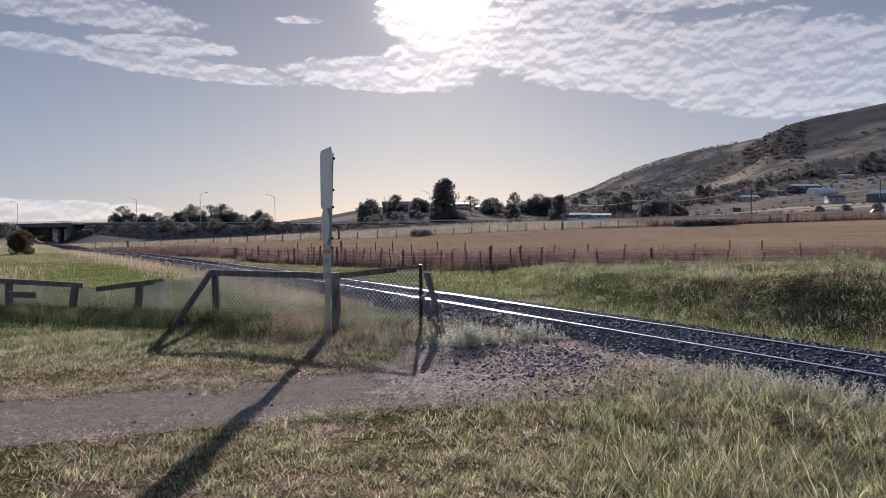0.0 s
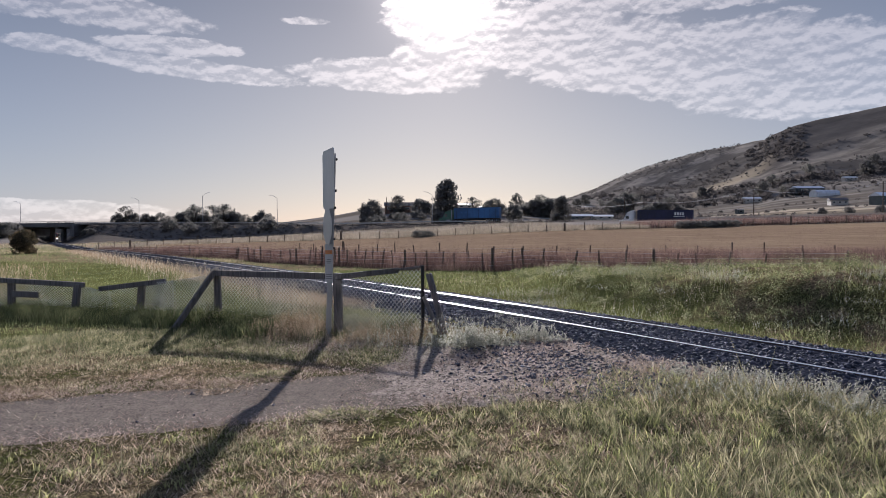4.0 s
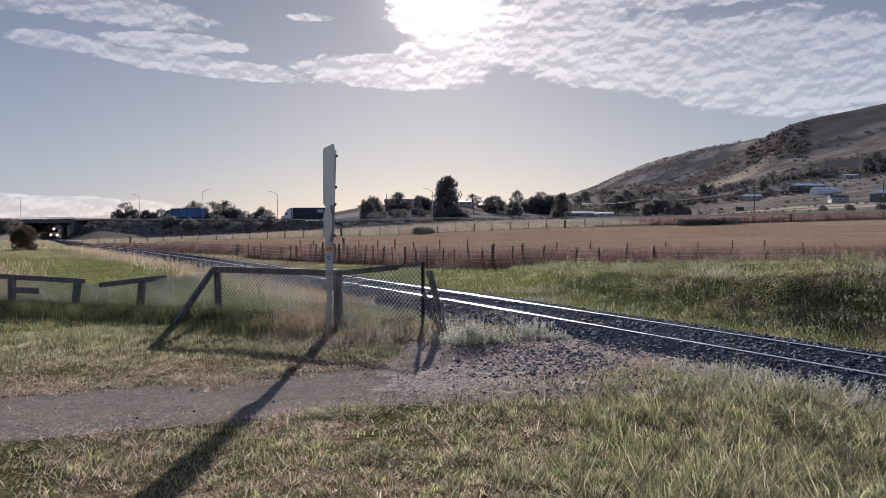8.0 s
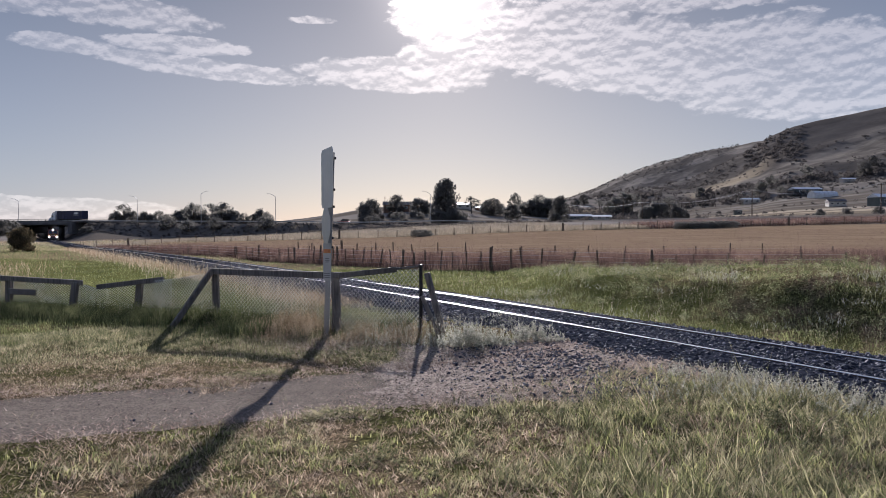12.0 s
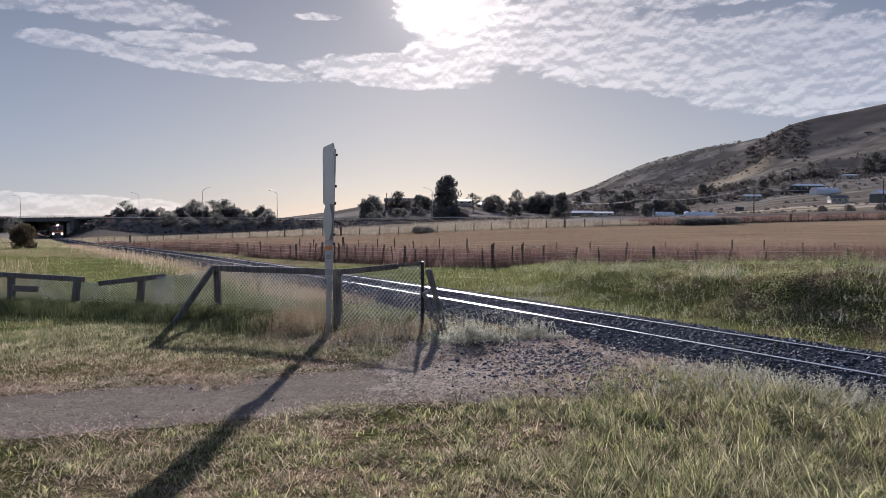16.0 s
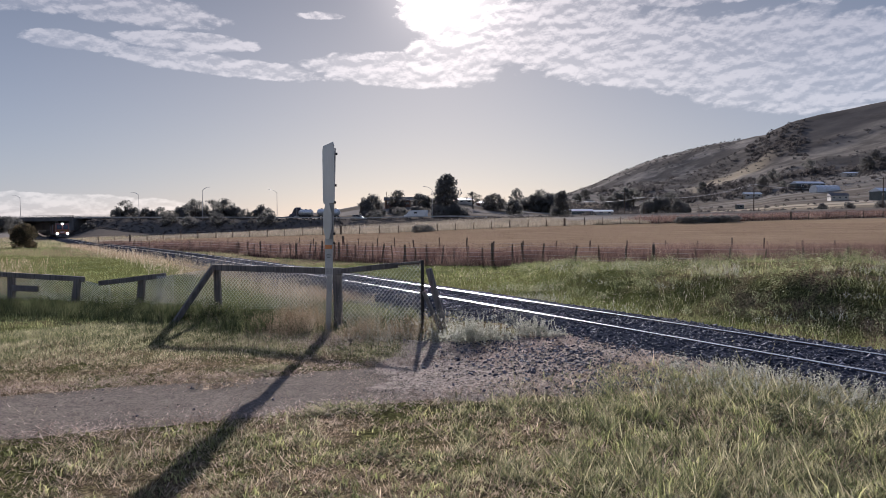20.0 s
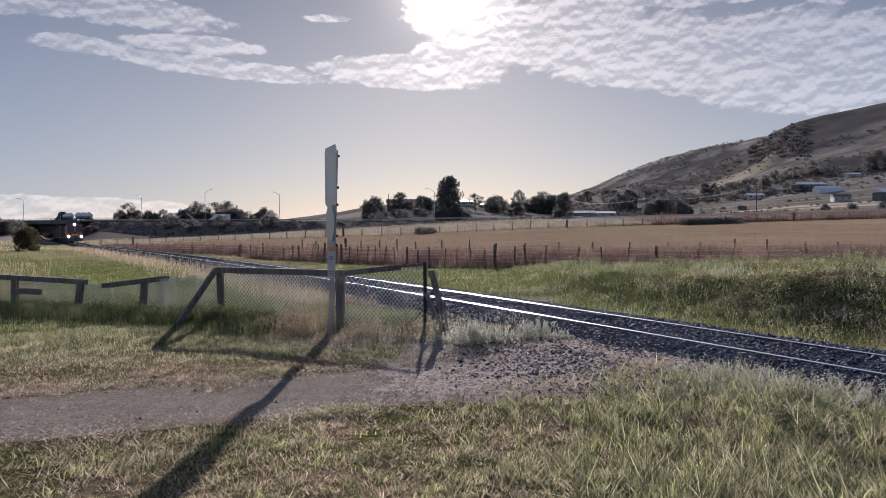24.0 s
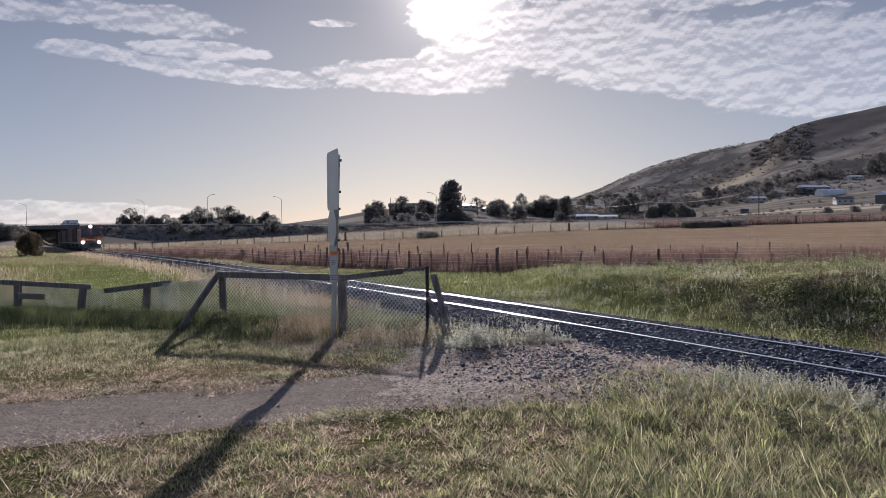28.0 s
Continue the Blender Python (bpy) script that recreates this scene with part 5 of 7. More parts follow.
def street_lamp(ratio, o, arm):
    s = on_high(ratio, o)
    p = high(s, o)
    p.z = ground_z(p.x, p.y)
    lamp = thing("street_lamp", "tall slender galvanised street lamp beside the highway", "street lamp", "highway lamps", at=Matrix.Translation(p))
    part("pole", sweep(bmesh.new(), [(0, 0, -0.3), (0, 0, 4), (0, 0, 9.6)], [0.11, 0.095, 0.07], 8), GALV, lamp)
    d = Vector((HIGH_D.x, HIGH_D.y, 0)) * 0.5 + Vector((HIGH_N.x, HIGH_N.y, 0)) * (-1 if o > 0 else 1)
    d = Vector((arm, 0, 0)) * 0.8 + d.normalized() * 0.3
    part("arm", sweep(bmesh.new(), [(0, 0, 9.6)] + [tuple(d * (2.2 * k) + Vector((0, 0, 9.6 + 1.05 * math.sin(k * math.pi / 2)))) for k in (0.15, 0.4, 0.7, 1.0)],
                          [0.07, 0.065, 0.06, 0.05, 0.05], 6), GALV, lamp)
    e = d * 2.45 + Vector((0, 0, 10.66))
    part("luminaire", box(bmesh.new(), e.x, e.y, e.z, 0.7, 0.3, 0.14, 0.05), GALV, lamp, "flat lamp head")
    part("base_plate", boxed(0, 0, 0.05, 0.4, 0.4, 0.06, 0.01), GALV, lamp)


for _ratio, _o, _arm in ((-0.608, 12.5, -1), (-0.4375, 12.5, -1), (-0.346, -12.5, 1), (-0.239, 12.5, -1), (-0.0163, 12.5, -1)):
    street_lamp(_ratio, _o, _arm)


# ---- trees ----
def leaf_cloud(bm_data, centre, radius, n, size, rr, squash=0.8):
    """Leaves as small bent pairs of triangles round a centre."""
    vs, fs = bm_data
    for _ in range(n):
        d = Vector((rr.gauss(0, 1), rr.gauss(0, 1), rr.gauss(0, 1) * squash)).normalized() * radius * rr.uniform(0.35, 1.0) ** 0.6
        c = centre + d
        a = Vector((rr.uniform(-1, 1), rr.uniform(-1, 1), rr.uniform(-1, 1))).normalized() * size * rr.uniform(0.5, 1.3)
        b = a.orthogonal().normalized() * size * rr.uniform(0.3, 0.8)
        i = len(vs)
        vs += [c - a, c + b, c + a, c - b + a * 0.2]
        fs += [(i, i + 1, i + 2), (i, i + 2, i + 3)]


def make_tree(name, label, kind, seed, leaf, h=8.0, w=6.0, bare=0.3, clumps=34, leaves=26, leaf_k=1.0):
    """A tree: tapered trunk, limbs, crown of many leaf clumps with gaps."""
    rr = random.Random(seed)
    tree = thing(name, label, "bush" if kind == "bush" else "tree")
    trunk_h = h * bare
    bm = bmesh.new()
    sweep(bm, [(0, 0, -0.4), (0.05, 0, trunk_h * 0.5), (0.1 * rr.uniform(-1, 1), 0.1, trunk_h), (0.2 * rr.uniform(-1, 1), 0.1, h * 0.75)],
          [h * 0.032, h * 0.026, h * 0.022, h * 0.007], 7)
    part("trunk", bm, BARK, tree)
    vs, fs = [], []
    limbs = bmesh.new()
    for i in range(clumps):
        k = (i + rr.random()) / clumps
        if kind == "poplar":
            z = trunk_h + (h - trunk_h) * k
            rad = w * 0.5 * (0.95 * math.sin(math.pi * (0.14 + 0.86 * k) ** 0.8) ** 0.6 + 0.05)
        elif kind == "gum":
            z = trunk_h + (h - trunk_h) * (0.15 + 0.85 * k)
            rad = w * 0.5 * math.sin(math.pi * (0.22 + 0.7 * k))
        else:
            z = trunk_h + (h - trunk_h) * k
            rad = w * 0.5 * math.sqrt(max(0.05, 1 - (2 * k - 0.85) ** 2 / 1.35))
        a, q = rr.uniform(0, 6.28), rr.uniform(0.25, 1.0) ** 0.6
        c = Vector((math.cos(a) * rad * q, math.sin(a) * rad * q, z * rr.uniform(0.95, 1.03)))
        s = (0.15 if kind == "gum" else 0.19) * w * rr.uniform(0.6, 1.1)
        leaf_cloud((vs, fs), c, s, leaves, w * leaf_k * (0.040 if kind == "gum" else 0.055), rr, 0.7)
        if i % 3 == 0:
            sweep(limbs, [(0, 0, max(0.1, trunk_h * 0.8 + (z - trunk_h) * 0.35)), tuple(c * 0.55 + Vector((0, 0, z * 0.35))), tuple(c)], [h * 0.012, h * 0.007, h * 0.003], 4)
    part("branchwork", limbs, BARK, tree)
    me = bpy.data.meshes.new("crown")
    me.from_pydata([tuple(v) for v in vs], [], fs)
    me.materials.append(leaf)
    ob = new("crown", me)
    ob.parent = tree
    return tree


def plant(model, ratio, depth, k=1.0, kz=None, turn=0.0, sink=0.0):
    """A copy of a tree at the bearing x / y = ratio and that depth."""
    x, y = ratio * depth, depth
    m = Matrix.Translation((x, y, ground_z(x, y) - sink)) @ Matrix.Rotation(turn, 4, "Z")
    ob = copy_thing(model, m)
    ob.scale = (k, k, kz or k)
    return ob


def trees():
    dense = [make_tree("tree", "dark dense evergreen tree beside the highway", "round", 3 + i, LEAF_HAZED, 7, 7, 0.08, 60, 34) for i in range(3)]
    gum = [make_tree("gum_tree", "airy grey-green gum tree with an open crown", "gum", 13 + i, LEAF_GUM, 9, 8, 0.30, 36, 30) for i in range(3)]
    tall = [make_tree("tall_tree", "tall dark leafy tree on the grassy knoll", "poplar", 23, LEAF_HAZED, 13, 8.6, 0.06, 110, 38)]
    low = [make_tree("shrub", "low dark spreading shrub on the slope", "bush", 33 + i, LEAF_HAZED, 2.4, 4, 0.05, 34, 30) for i in range(2)]
    used = set()

    def put(models, i, *a, **k):
        model = models[i % len(models)]
        if model not in used:
            used.add(model)
            x, y = a[0] * a[1], a[1]
            model.matrix_basis = Matrix.Translation((x, y, ground_z(x, y) - k.get("sink", 0.0))) @ Matrix.Rotation(k.get("turn", 0.0), 4, "Z")
            s = a[2] if len(a) > 2 else 1.0
            model.scale = (s, s, k.get("kz") or s)
            return model
        return plant(model, *a, **k)
    # row behind the highway, left
    row = [(208, 0.75, 0), (222, 1.05, 1), (238, 0.7, 2), (258, 0.75, 0), (270, 0.6, 1), (284, 0.72, 2), (297, 0.55, 1), (318, 0.8, 0), (332, 0.95, 1), (345, 1.1, 2), (362, 0.7, 0),
           (378, 1.1, 1), (394, 1.15, 2), (408, 0.95, 0), (420, 0.8, 1), (434, 0.7, 2), (447, 0.6, 0), (463, 0.95, 1), (476, 0.7, 2), (515, 0.35, 1)]
    for i, (px, k, v) in enumerate(row):
        s = on_high(at(px), 22)
        p = high(s, 22)
        put(gum if (v == 2 or i % 5 == 1) else dense, v + i, at(px), p.y + (i % 3) * 4.0, k * 1.0, kz=k * (0.85 if (v == 2 or i % 5 == 1) else 0.95), turn=i * 1.3)
        put(dense, i, at(px + 6), p.y + 3, k * 0.8, kz=k * 0.62, turn=i * 0.7)
    # knoll
    put(dense, 0, at(658), 268, 1.15, kz=1.0, turn=0.4)
    put(dense, 1, at(646), 262, 0.8, kz=0.85, turn=2.4)
    put(dense, 1, at(703), 290, 0.95, kz=1.0, turn=1.0)
    put(dense, 2, at(741), 283, 1.0, kz=0.85, turn=2.0)
    put(dense, 0, at(756), 285, 0.8, kz=0.7, turn=2.9)
    for i, (px, dp, k) in enumerate(((645, 250, 1.2), (656, 244, 1.3), (666, 252, 1.2), (676, 262, 0.9), (694, 270, 1.0), (702, 262, 1.2), (712, 266, 1.0), (735, 266, 1.2), (746, 260, 1.1), (716, 245, 1.3), (668, 232, 1.1))):
        put(low, i, at(px), dp, k * 0.75, kz=k * 0.85, turn=i * 0.8)
    put(tall, 0, at(790), 236, 1.06, kz=1.06)
    put(dense, 1, at(803), 233, 0.6, kz=0.55, turn=1.6)
    put(dense, 2, at(779), 232, 0.6, kz=0.6, turn=0.6)
    for i, (px, dp, k) in enumerate(((812, 228, 1.3), (822, 232, 1.0), (776, 228, 1.3), (787, 226, 1.2), (798, 227, 1.3))):
        put(low, i, at(px), dp, k, kz=k * 1.2, turn=i)
    put(gum, 0, at(836), 300, 0.9, kz=0.78, turn=0.3)
    put(dense, 0, at(873), 310, 1.25, kz=1.0, turn=0.8)
    put(dense, 2, at(862), 318, 0.9, kz=0.7, turn=1.8)
    put(dense, 1, at(886), 318, 0.8, kz=0.7, turn=0.8)
    put(gum, 1, at(912), 330, 1.0, kz=1.1, turn=1.9)
    put(dense, 1, at(908), 290, 1.05, kz=0.85, turn=2.6)
    for i, (px, k) in enumerate(((924, 0.7), (932, 0.9), (943, 1.1), (950, 1.2), (957, 1.2), (964, 1.2), (971, 1.25), (979, 1.3), (986, 1.0))):
        put(gum if i == 4 else dense, i, at(px), 345 + 9 * (i % 2), k * 1.2, kz=k * 0.98, turn=i)
    put(tall, 0, at(993), 262, 0.80, kz=0.72, turn=0.7)
    put(low, 0, at(984), 260, 1.3, kz=1.2)
    # foot of the hill
    for i, (px, dp, k) in enumerate(((1062, 520, 0.9), (1078, 470, 1.1), (1090, 480, 1.6), (1106, 500, 2.0), (1120, 490, 1.6), (1146, 330, 1.0), (1158, 335, 1.25), (1172, 330, 1.2), (1186, 335, 1.25),
                                     (1200, 330, 0.95), (1212, 333, 0.75), (1348, 560, 1.6), (1365, 590, 1.3), (1452, 285, 0.55), (1500, 275, 0.6), (1556, 280, 0.6), (1382, 520, 0.9),
                                     (1020, 540, 1.0), (1034, 580, 1.2), (1240, 640, 1.4), (1430, 620, 1.5), (1530, 600, 1.7), (1545, 640, 1.5))):
        put(dense if i % 4 else gum, i, at(px), dp, k, kz=k * 0.95, turn=i * 0.9)
    # small round shrubs in a row
    for i, px in enumerate((1323, 1347, 1372, 1378, 1402, 1415, 1432, 1478, 1510, 1540)):
        put(low, i, at(px), 262 + (i % 3) * 3, 0.5 + 0.1 * (i % 3), turn=i)
    # hedge on the far fence line
    for i, px in enumerate((1205, 1218, 1230, 1243, 1256, 1268, 1280, 1292)):
        put(low, i, at(px), 110.5 + (i % 2), 0.62 + 0.12 * ((i * 7) % 3), kz=0.42, turn=i * 1.1)
    put(low, 1, at(742), 111, 0.6, kz=0.42)
    put(low, 0, at(757), 112, 0.5, kz=0.38)
    # growth round the bridge
    for i, (px, dp, k) in enumerate(((-12, 214, 0.9), (2, 216, 0.8), (12, 222, 0.75), (24, 226, 0.7), (66, 318, 0.9), (80, 326, 1.0), (93, 322, 0.8), (150, 244, 0.35), (160, 240, 0.4))):
        put(dense, i, at(px), dp, k, kz=k * 0.75, turn=i * 1.7)
    # bushes on the highway bank
    for i, (px, dp) in enumerate(((335, 226), (385, 224), (300, 232), (470, 217))):
        put(low, i, at(px), dp, 1.3, turn=i)


trees()


def round_bush():
    b = make_tree("round_bush", "large round bush with gold-tipped leaves beside the line", "bush", 71, LEAF_BUSH, 3.1, 3.9, 0.04, 46, 190, 0.5)
    x, y = at(41) * 75, 75.0
    b.matrix_basis = Matrix.Translation((x, y, ground_z(x, y)))
    b.scale = (0.68, 0.68, 0.78)


round_bush()


# ---- buildings ----
def gable_house(name, label, px, depth, w, d, h, roof_h, wall, roof, turn=0.0, windows=3, group=""):
    x, y = at(px) * depth, depth
    z = ground_z(x, y)
    b = thing(name, label, "building", group, at=Matrix.Translation((x, y, z)) @ Matrix.Rotation(turn, 4, "Z"))
    part("wall", boxed(0, 0, h / 2 - 0.5, w, d, h + 1, 0.03), wall, b)
    bm = bmesh.new()
    e = 0.4
    slab(bm, [(-d / 2 - e, h - 0.08), (d / 2 + e, h - 0.08), (0, h + roof_h)], w + 2 * e, Matrix.Rotation(math.pi / 2, 4, "Z"))
    part("roof", bm, roof, b)
    for i in range(windows):
        wx = (i + 0.5) / windows * w - w / 2
        win = part("window", boxed(wx, -d / 2 - 0.03, h * 0.55, w / windows * 0.45, 0.08, h * 0.38, 0.01), WHITE_PAINT, b)
        part("pane", boxed(wx, -d / 2 - 0.08, h * 0.55, w / windows * 0.40, 0.04, h * 0.32, 0.0), GLASS, win)
    return b


def hoop_shed():
    x, y = at(1457) * 476, 476.0
    b = thing("hoop_shed", "long pale hoop-roofed shed on the hill foot", "shed", at=Matrix.Translation((x, y, ground_z(x, y))) @ Matrix.Rotation(0.15, 4, "Z"))
    bm = bmesh.new()
    arc = [(-4 * math.cos(a), 0.8 + 3.2 * math.sin(a)) for a in [math.pi * i / 12 for i in range(13)]]
    slab(bm, [(-4, -1)] + arc + [(4, -1)], 17.5, Matrix.Rotation(math.pi / 2, 4, "Z"))
    part("cover", bm, ROOF_IRON, b, smooth_faces=False)
    for i in range(6):
        bm = bmesh.new()
        sweep(bm, [(-8.4 + i * 3.36, -4.06 * math.cos(a), 0.8 + 3.26 * math.sin(a)) for a in [math.pi * k / 12 for k in range(13)]], 0.08, 4)
        part("hoop", bm, GALV, b)


gable_house("farm_shed", "dark green farm shed with a pale iron roof", 1426, 512, 21, 9, 3.6, 1.6, WALL_DARK, ROOF_IRON, 0.1, 2)
hoop_shed()
gable_house("farmhouse", "pale farmhouse with a dark roof below the hill", 1480, 400, 9, 7, 2.6, 1.6, WALL_CREAM, ROOF_DARK, -0.2, 3)
gable_house("farmhouse", "pale house with an iron roof at the paddock edge", 1560, 375, 10, 8, 4.4, 2.0, WALL_DARK, ROOF_IRON, 0.2, 4)
gable_house("white_cottage", "low pale cottage on the far slope", 1328, 515, 12, 7, 2.8, 1.2, WALL_CREAM, ROOF_IRON, 0.0, 3)
gable_house("box_shed", "small dark shed in the field", 1307, 400, 3.6, 3, 2.4, 0.4, WALL_DARK, ROOF_DARK, 0.1, 1)
gable_house("long_barn", "long low barn with a bright iron roof", 1023, 330, 12.5, 6, 1.6, 1.0, WALL_DARK, ROOF_IRON, 0.0, 4)
gable_house("farm_store", "low store with a pale iron roof", 1060, 345, 12, 6, 1.6, 0.8, WALL_CREAM, ROOF_IRON, 0.0, 3)
gable_house("farm_store", "small shed with a pale roof beside the trees", 860, 330, 9, 5, 1.8, 0.8, WALL_BRICK, ROOF_IRON, 0.1, 2)
gable_house("knoll_house", "long dark-roofed house on the knoll among trees", 712, 297, 15, 8, 2.6, 1.5, WALL_BRICK, ROOF_DARK, 0.05, 4)
gable_house("hill_house", "pale-roofed house on the knoll beside a gum tree", 822, 322, 7, 5, 1.8, 0.9, WALL_CREAM, ROOF_IRON, 0.0, 2)
gable_house("hill_house", "small house with an iron roof low on the hillside", 1500, 560, 10, 6, 2.2, 1.0, WALL_CREAM, ROOF_IRON, 0.0, 3)
gable_house("farm_store", "low dark store behind the far trees", 895, 345, 8, 5, 2.0, 0.8, WALL_CREAM, ROOF_DARK, 0.1, 2)


def power_pole(px, depth, h, arms=1):
    x, y = at(px) * depth, depth
    z = ground_z(x, y)
    p = thing("power_pole", "tall timber power pole with a crossarm", "power pole", "power poles", at=Matrix.Translation((x, y, z)))
    part("pole", sweep(bmesh.new(), [(0, 0, -0.5), (0, 0, h * 0.5), (0, 0, h)], [0.18, 0.15, 0.12], 8), POST_WOOD, p)
    for i in range(arms):
        arm = part("crossarm", boxed(0, 0, h - 0.5 - i * 1.2, 2.2, 0.12, 0.14, 0.01), POST_WOOD, p)
        for dx in (-0.95, -0.35, 0.35, 0.95):
            part("insulator", tube(bmesh.new(), (dx, 0, h - 0.43 - i * 1.2), (dx, 0, h - 0.2 - i * 1.2), 0.05, sides=6), WHITE_PAINT, arm)
    return Vector((x, y, z + h - 0.25))


_poles = [power_pole(1332, 215, 8.6), power_pole(1138, 250, 7.2), power_pole(1104, 212, 7.0), power_pole(1560, 190, 8.5), power_pole(1004, 330, 7.5), power_pole(683, 292, 7.0, 0)]


def power_line(a, b, sag):
    line = thing("power_line", "sagging bright power wires between poles", "power line", "power lines")
    for dx in (-0.9, 0.0, 0.9):
        bm = bmesh.new()
        sweep(bm, [a.lerp(b, k / 14) + Vector((dx, 0, -sag * 4 * (k / 14) * (1 - k / 14))) for k in range(15)], 0.02, 3)
        part("wire", bm, CABLE, line)


power_line(_poles[4], _poles[1], 1.6)
power_line(_poles[1], _poles[0], 1.8)
power_line(_poles[0], _poles[3], 2.0)
power_line(_poles[2], _poles[1], 0.8)


# ---- scrub on the hills ----
def hill_scrub():
    rr = random.Random(5)
    vs, fs = [], []

    def clump(x, y, s, leaves=11):
        z = ground_z(x, y)
        leaf_cloud((vs, fs), Vector((x, y, z + s * 0.4)), s * 0.8, leaves, s * 0.55, rr, 0.6)
    n = 0
    while n < 3600:
        az, r = rr.uniform(9, 36), 380 + 1700 * rr.random() ** 1.2
        x, y = r * math.sin(radians(az)), r * math.cos(radians(az))
        if noise.noise(Vector((x * 0.006, y * 0.006, 2))) + rr.uniform(-0.45, 0.45) < 0.05:
            continue
        if (300 < r < 560 and az > 19) or (az > 23 and r > 980):
            continue
        clump(x, y, rr.uniform(0.5, 1.5) * (1 + r / 1400))
        n += 1
    # woodland on the shoulder of the nearer hill, and trees along its foot
    for _ in range(330):
        az = rr.uniform(23.4, 27.5)
        k = rr.uniform(0.80, 1.0) ** 0.7
        r = 1150 * (k - 0.06 * max(0.0, az - 24.5) * rr.random())
        clump(r * math.sin(radians(az)), r * math.cos(radians(az)), rr.uniform(1.8, 3.6), 13)
    for _ in range(650):
        az, r = rr.uniform(12, 34), rr.uniform(560, 760)
        x, y = r * math.sin(radians(az)), r * math.cos(radians(az))
        if noise.noise(Vector((x * 0.012, y * 0.012, 9))) + rr.uniform(-0.3, 0.3) > 0.0:
            clump(x, y, rr.uniform(1.6, 4.2), 16)
    # hedge and fence lines across the flats below the hill
    for line in (240, 262, 300, 352, 410, 470, 530):
        for _ in range(90):
            az = rr.uniform(11, 34)
            if noise.noise(Vector((az * 0.5, line * 0.1, 3))) < -0.05:
                continue
            r = line * (1 + 0.004 * (az - 20)) + rr.gauss(0, 2.0)
            clump(r * math.sin(radians(az)), r * math.cos(radians(az)), rr.uniform(0.3, 1.0) * (1 + line / 900), 9)
    for _ in range(1500):
        q = high(rr.uniform(-45, 146), rr.uniform(-24, -12.5))
        s = rr.uniform(0.2, 0.6)
        clump(q.x, q.y, s, 9)
    soup("hill_scrub", [tuple(v) for v in vs], fs, LEAF_SCRUB, "dark scattered scrub and trees on the dry hills and bank", "scrub")


hill_scrub()


# ---- weeds ----
def weeds(name, label, centres, n, h, spread, material, leafy=10, size=0.012):
    """Branching stems with small leaves: upright weedy tufts, one mesh a tuft."""
    rr = random.Random(len(label))
    for cx, cy, k in centres:
        vs, fs = [], []
        z = ground_z(cx, cy)
        for _ in range(int(n * k)):
            x, y = cx + rr.gauss(0, spread), cy + rr.gauss(0, spread * 0.8)
            a = Vector((x, y, z - 0.02))
            b = a + Vector((rr.gauss(0, 0.09), rr.gauss(0, 0.09), h * k * rr.uniform(0.5, 1.1)))
            w = Vector((rr.uniform(-1, 1), rr.uniform(-1, 1), 0)).normalized() * (0.0018 if size > 0.012 else 0.001)
            i = len(vs)
            vs += [a - w, a + w, b]
            fs += [(i, i + 1, i + 2)]
            for j in range(leafy):
                u = 0.25 + 0.75 * (j + rr.random()) / leafy
                c = a.lerp(b, u)
                d = Vector((rr.uniform(-1, 1), rr.uniform(-1, 1), rr.uniform(-0.2, 1.0))).normalized() * size * rr.uniform(0.7, 2.2)
                e = d.orthogonal().normalized() * size * 0.45
                i = len(vs)
                vs += [c - e, c + e, c + d]
                fs += [(i, i + 1, i + 2)]
        me = bpy.data.meshes.new(name)
        me.from_pydata([tuple(v) for v in vs], [], fs)
        me.materials.append(material)
        tagged(new(name, me), label, "weed", "roadside weeds", "stuff")


weeds("silver_weed", "tuft of silvery grey flowering weeds by the ballast", [(0.38, 10.75, 1.0), (0.66, 10.85, 0.7), (1.45, 11.2, 0.75), (1.75, 11.0, 0.35), (-0.05, 10.95, 0.5), (1.0, 10.85, 0.35)], 105, 0.42, 0.14, G_GREY, 16, 0.022)
weeds("dry_weed", "tangled dry brown weed by the fence foot", [(-2.75, 12.9, 1.1), (-2.45, 12.95, 1.2), (-2.95, 13.1, 1.0), (-2.5, 12.2, 1.0), (-1.3, 11.9, 0.8), (-0.9, 11.7, 0.8), (-0.6, 11.4, 0.6), (-1.6, 11.5, 0.6), (-3.0, 12.4, 0.9), (-2.8, 11.9, 0.5), (-0.4, 11.9, 0.8)], 130, 0.42, 0.22, G_DRY, 10, 0.018)
weeds("grey_weed", "tall grey seeding weed beside the rails", [(2.85, 8.3, 0.9), (3.3, 8.0, 1.0), (3.55, 7.6, 1.0), (3.9, 7.3, 1.0), (4.15, 7.0, 0.9), (4.5, 6.8, 0.9), (3.0, 7.7, 0.7), (4.35, 6.4, 0.8), (2.5, 7.5, 0.6), (3.6, 8.0, 0.7), (4.7, 6.5, 0.9), (3.35, 7.3, 0.7), (4.0, 6.7, 0.7)], 62, 0.27, 0.17, G_GREY, 12, 0.015)
weeds("green_weed", "leafy green thistle in the turf", [(-0.55, 5.6, 0.6), (0.25, 6.1, 0.5), (3.1, 6.4, 1.0), (3.4, 6.1, 0.8), (-0.1, 5.2, 0.5)], 40, 0.20, 0.09, G_GREEN, 12, 0.02)
weeds("rank_weed", "rank dark green leafy weed at the foot of the old fence", [(-4.3, 13.55, 1.0), (-4.0, 13.4, 0.9), (-4.75, 13.75, 0.9), (-6.2, 14.7, 0.8), (-6.9, 15.0, 0.9), (-7.7, 15.4, 0.8), (-3.5, 13.2, 0.8), (-9.0, 15.7, 0.7)], 150, 0.46, 0.26, G_DEEP, 12, 0.024)
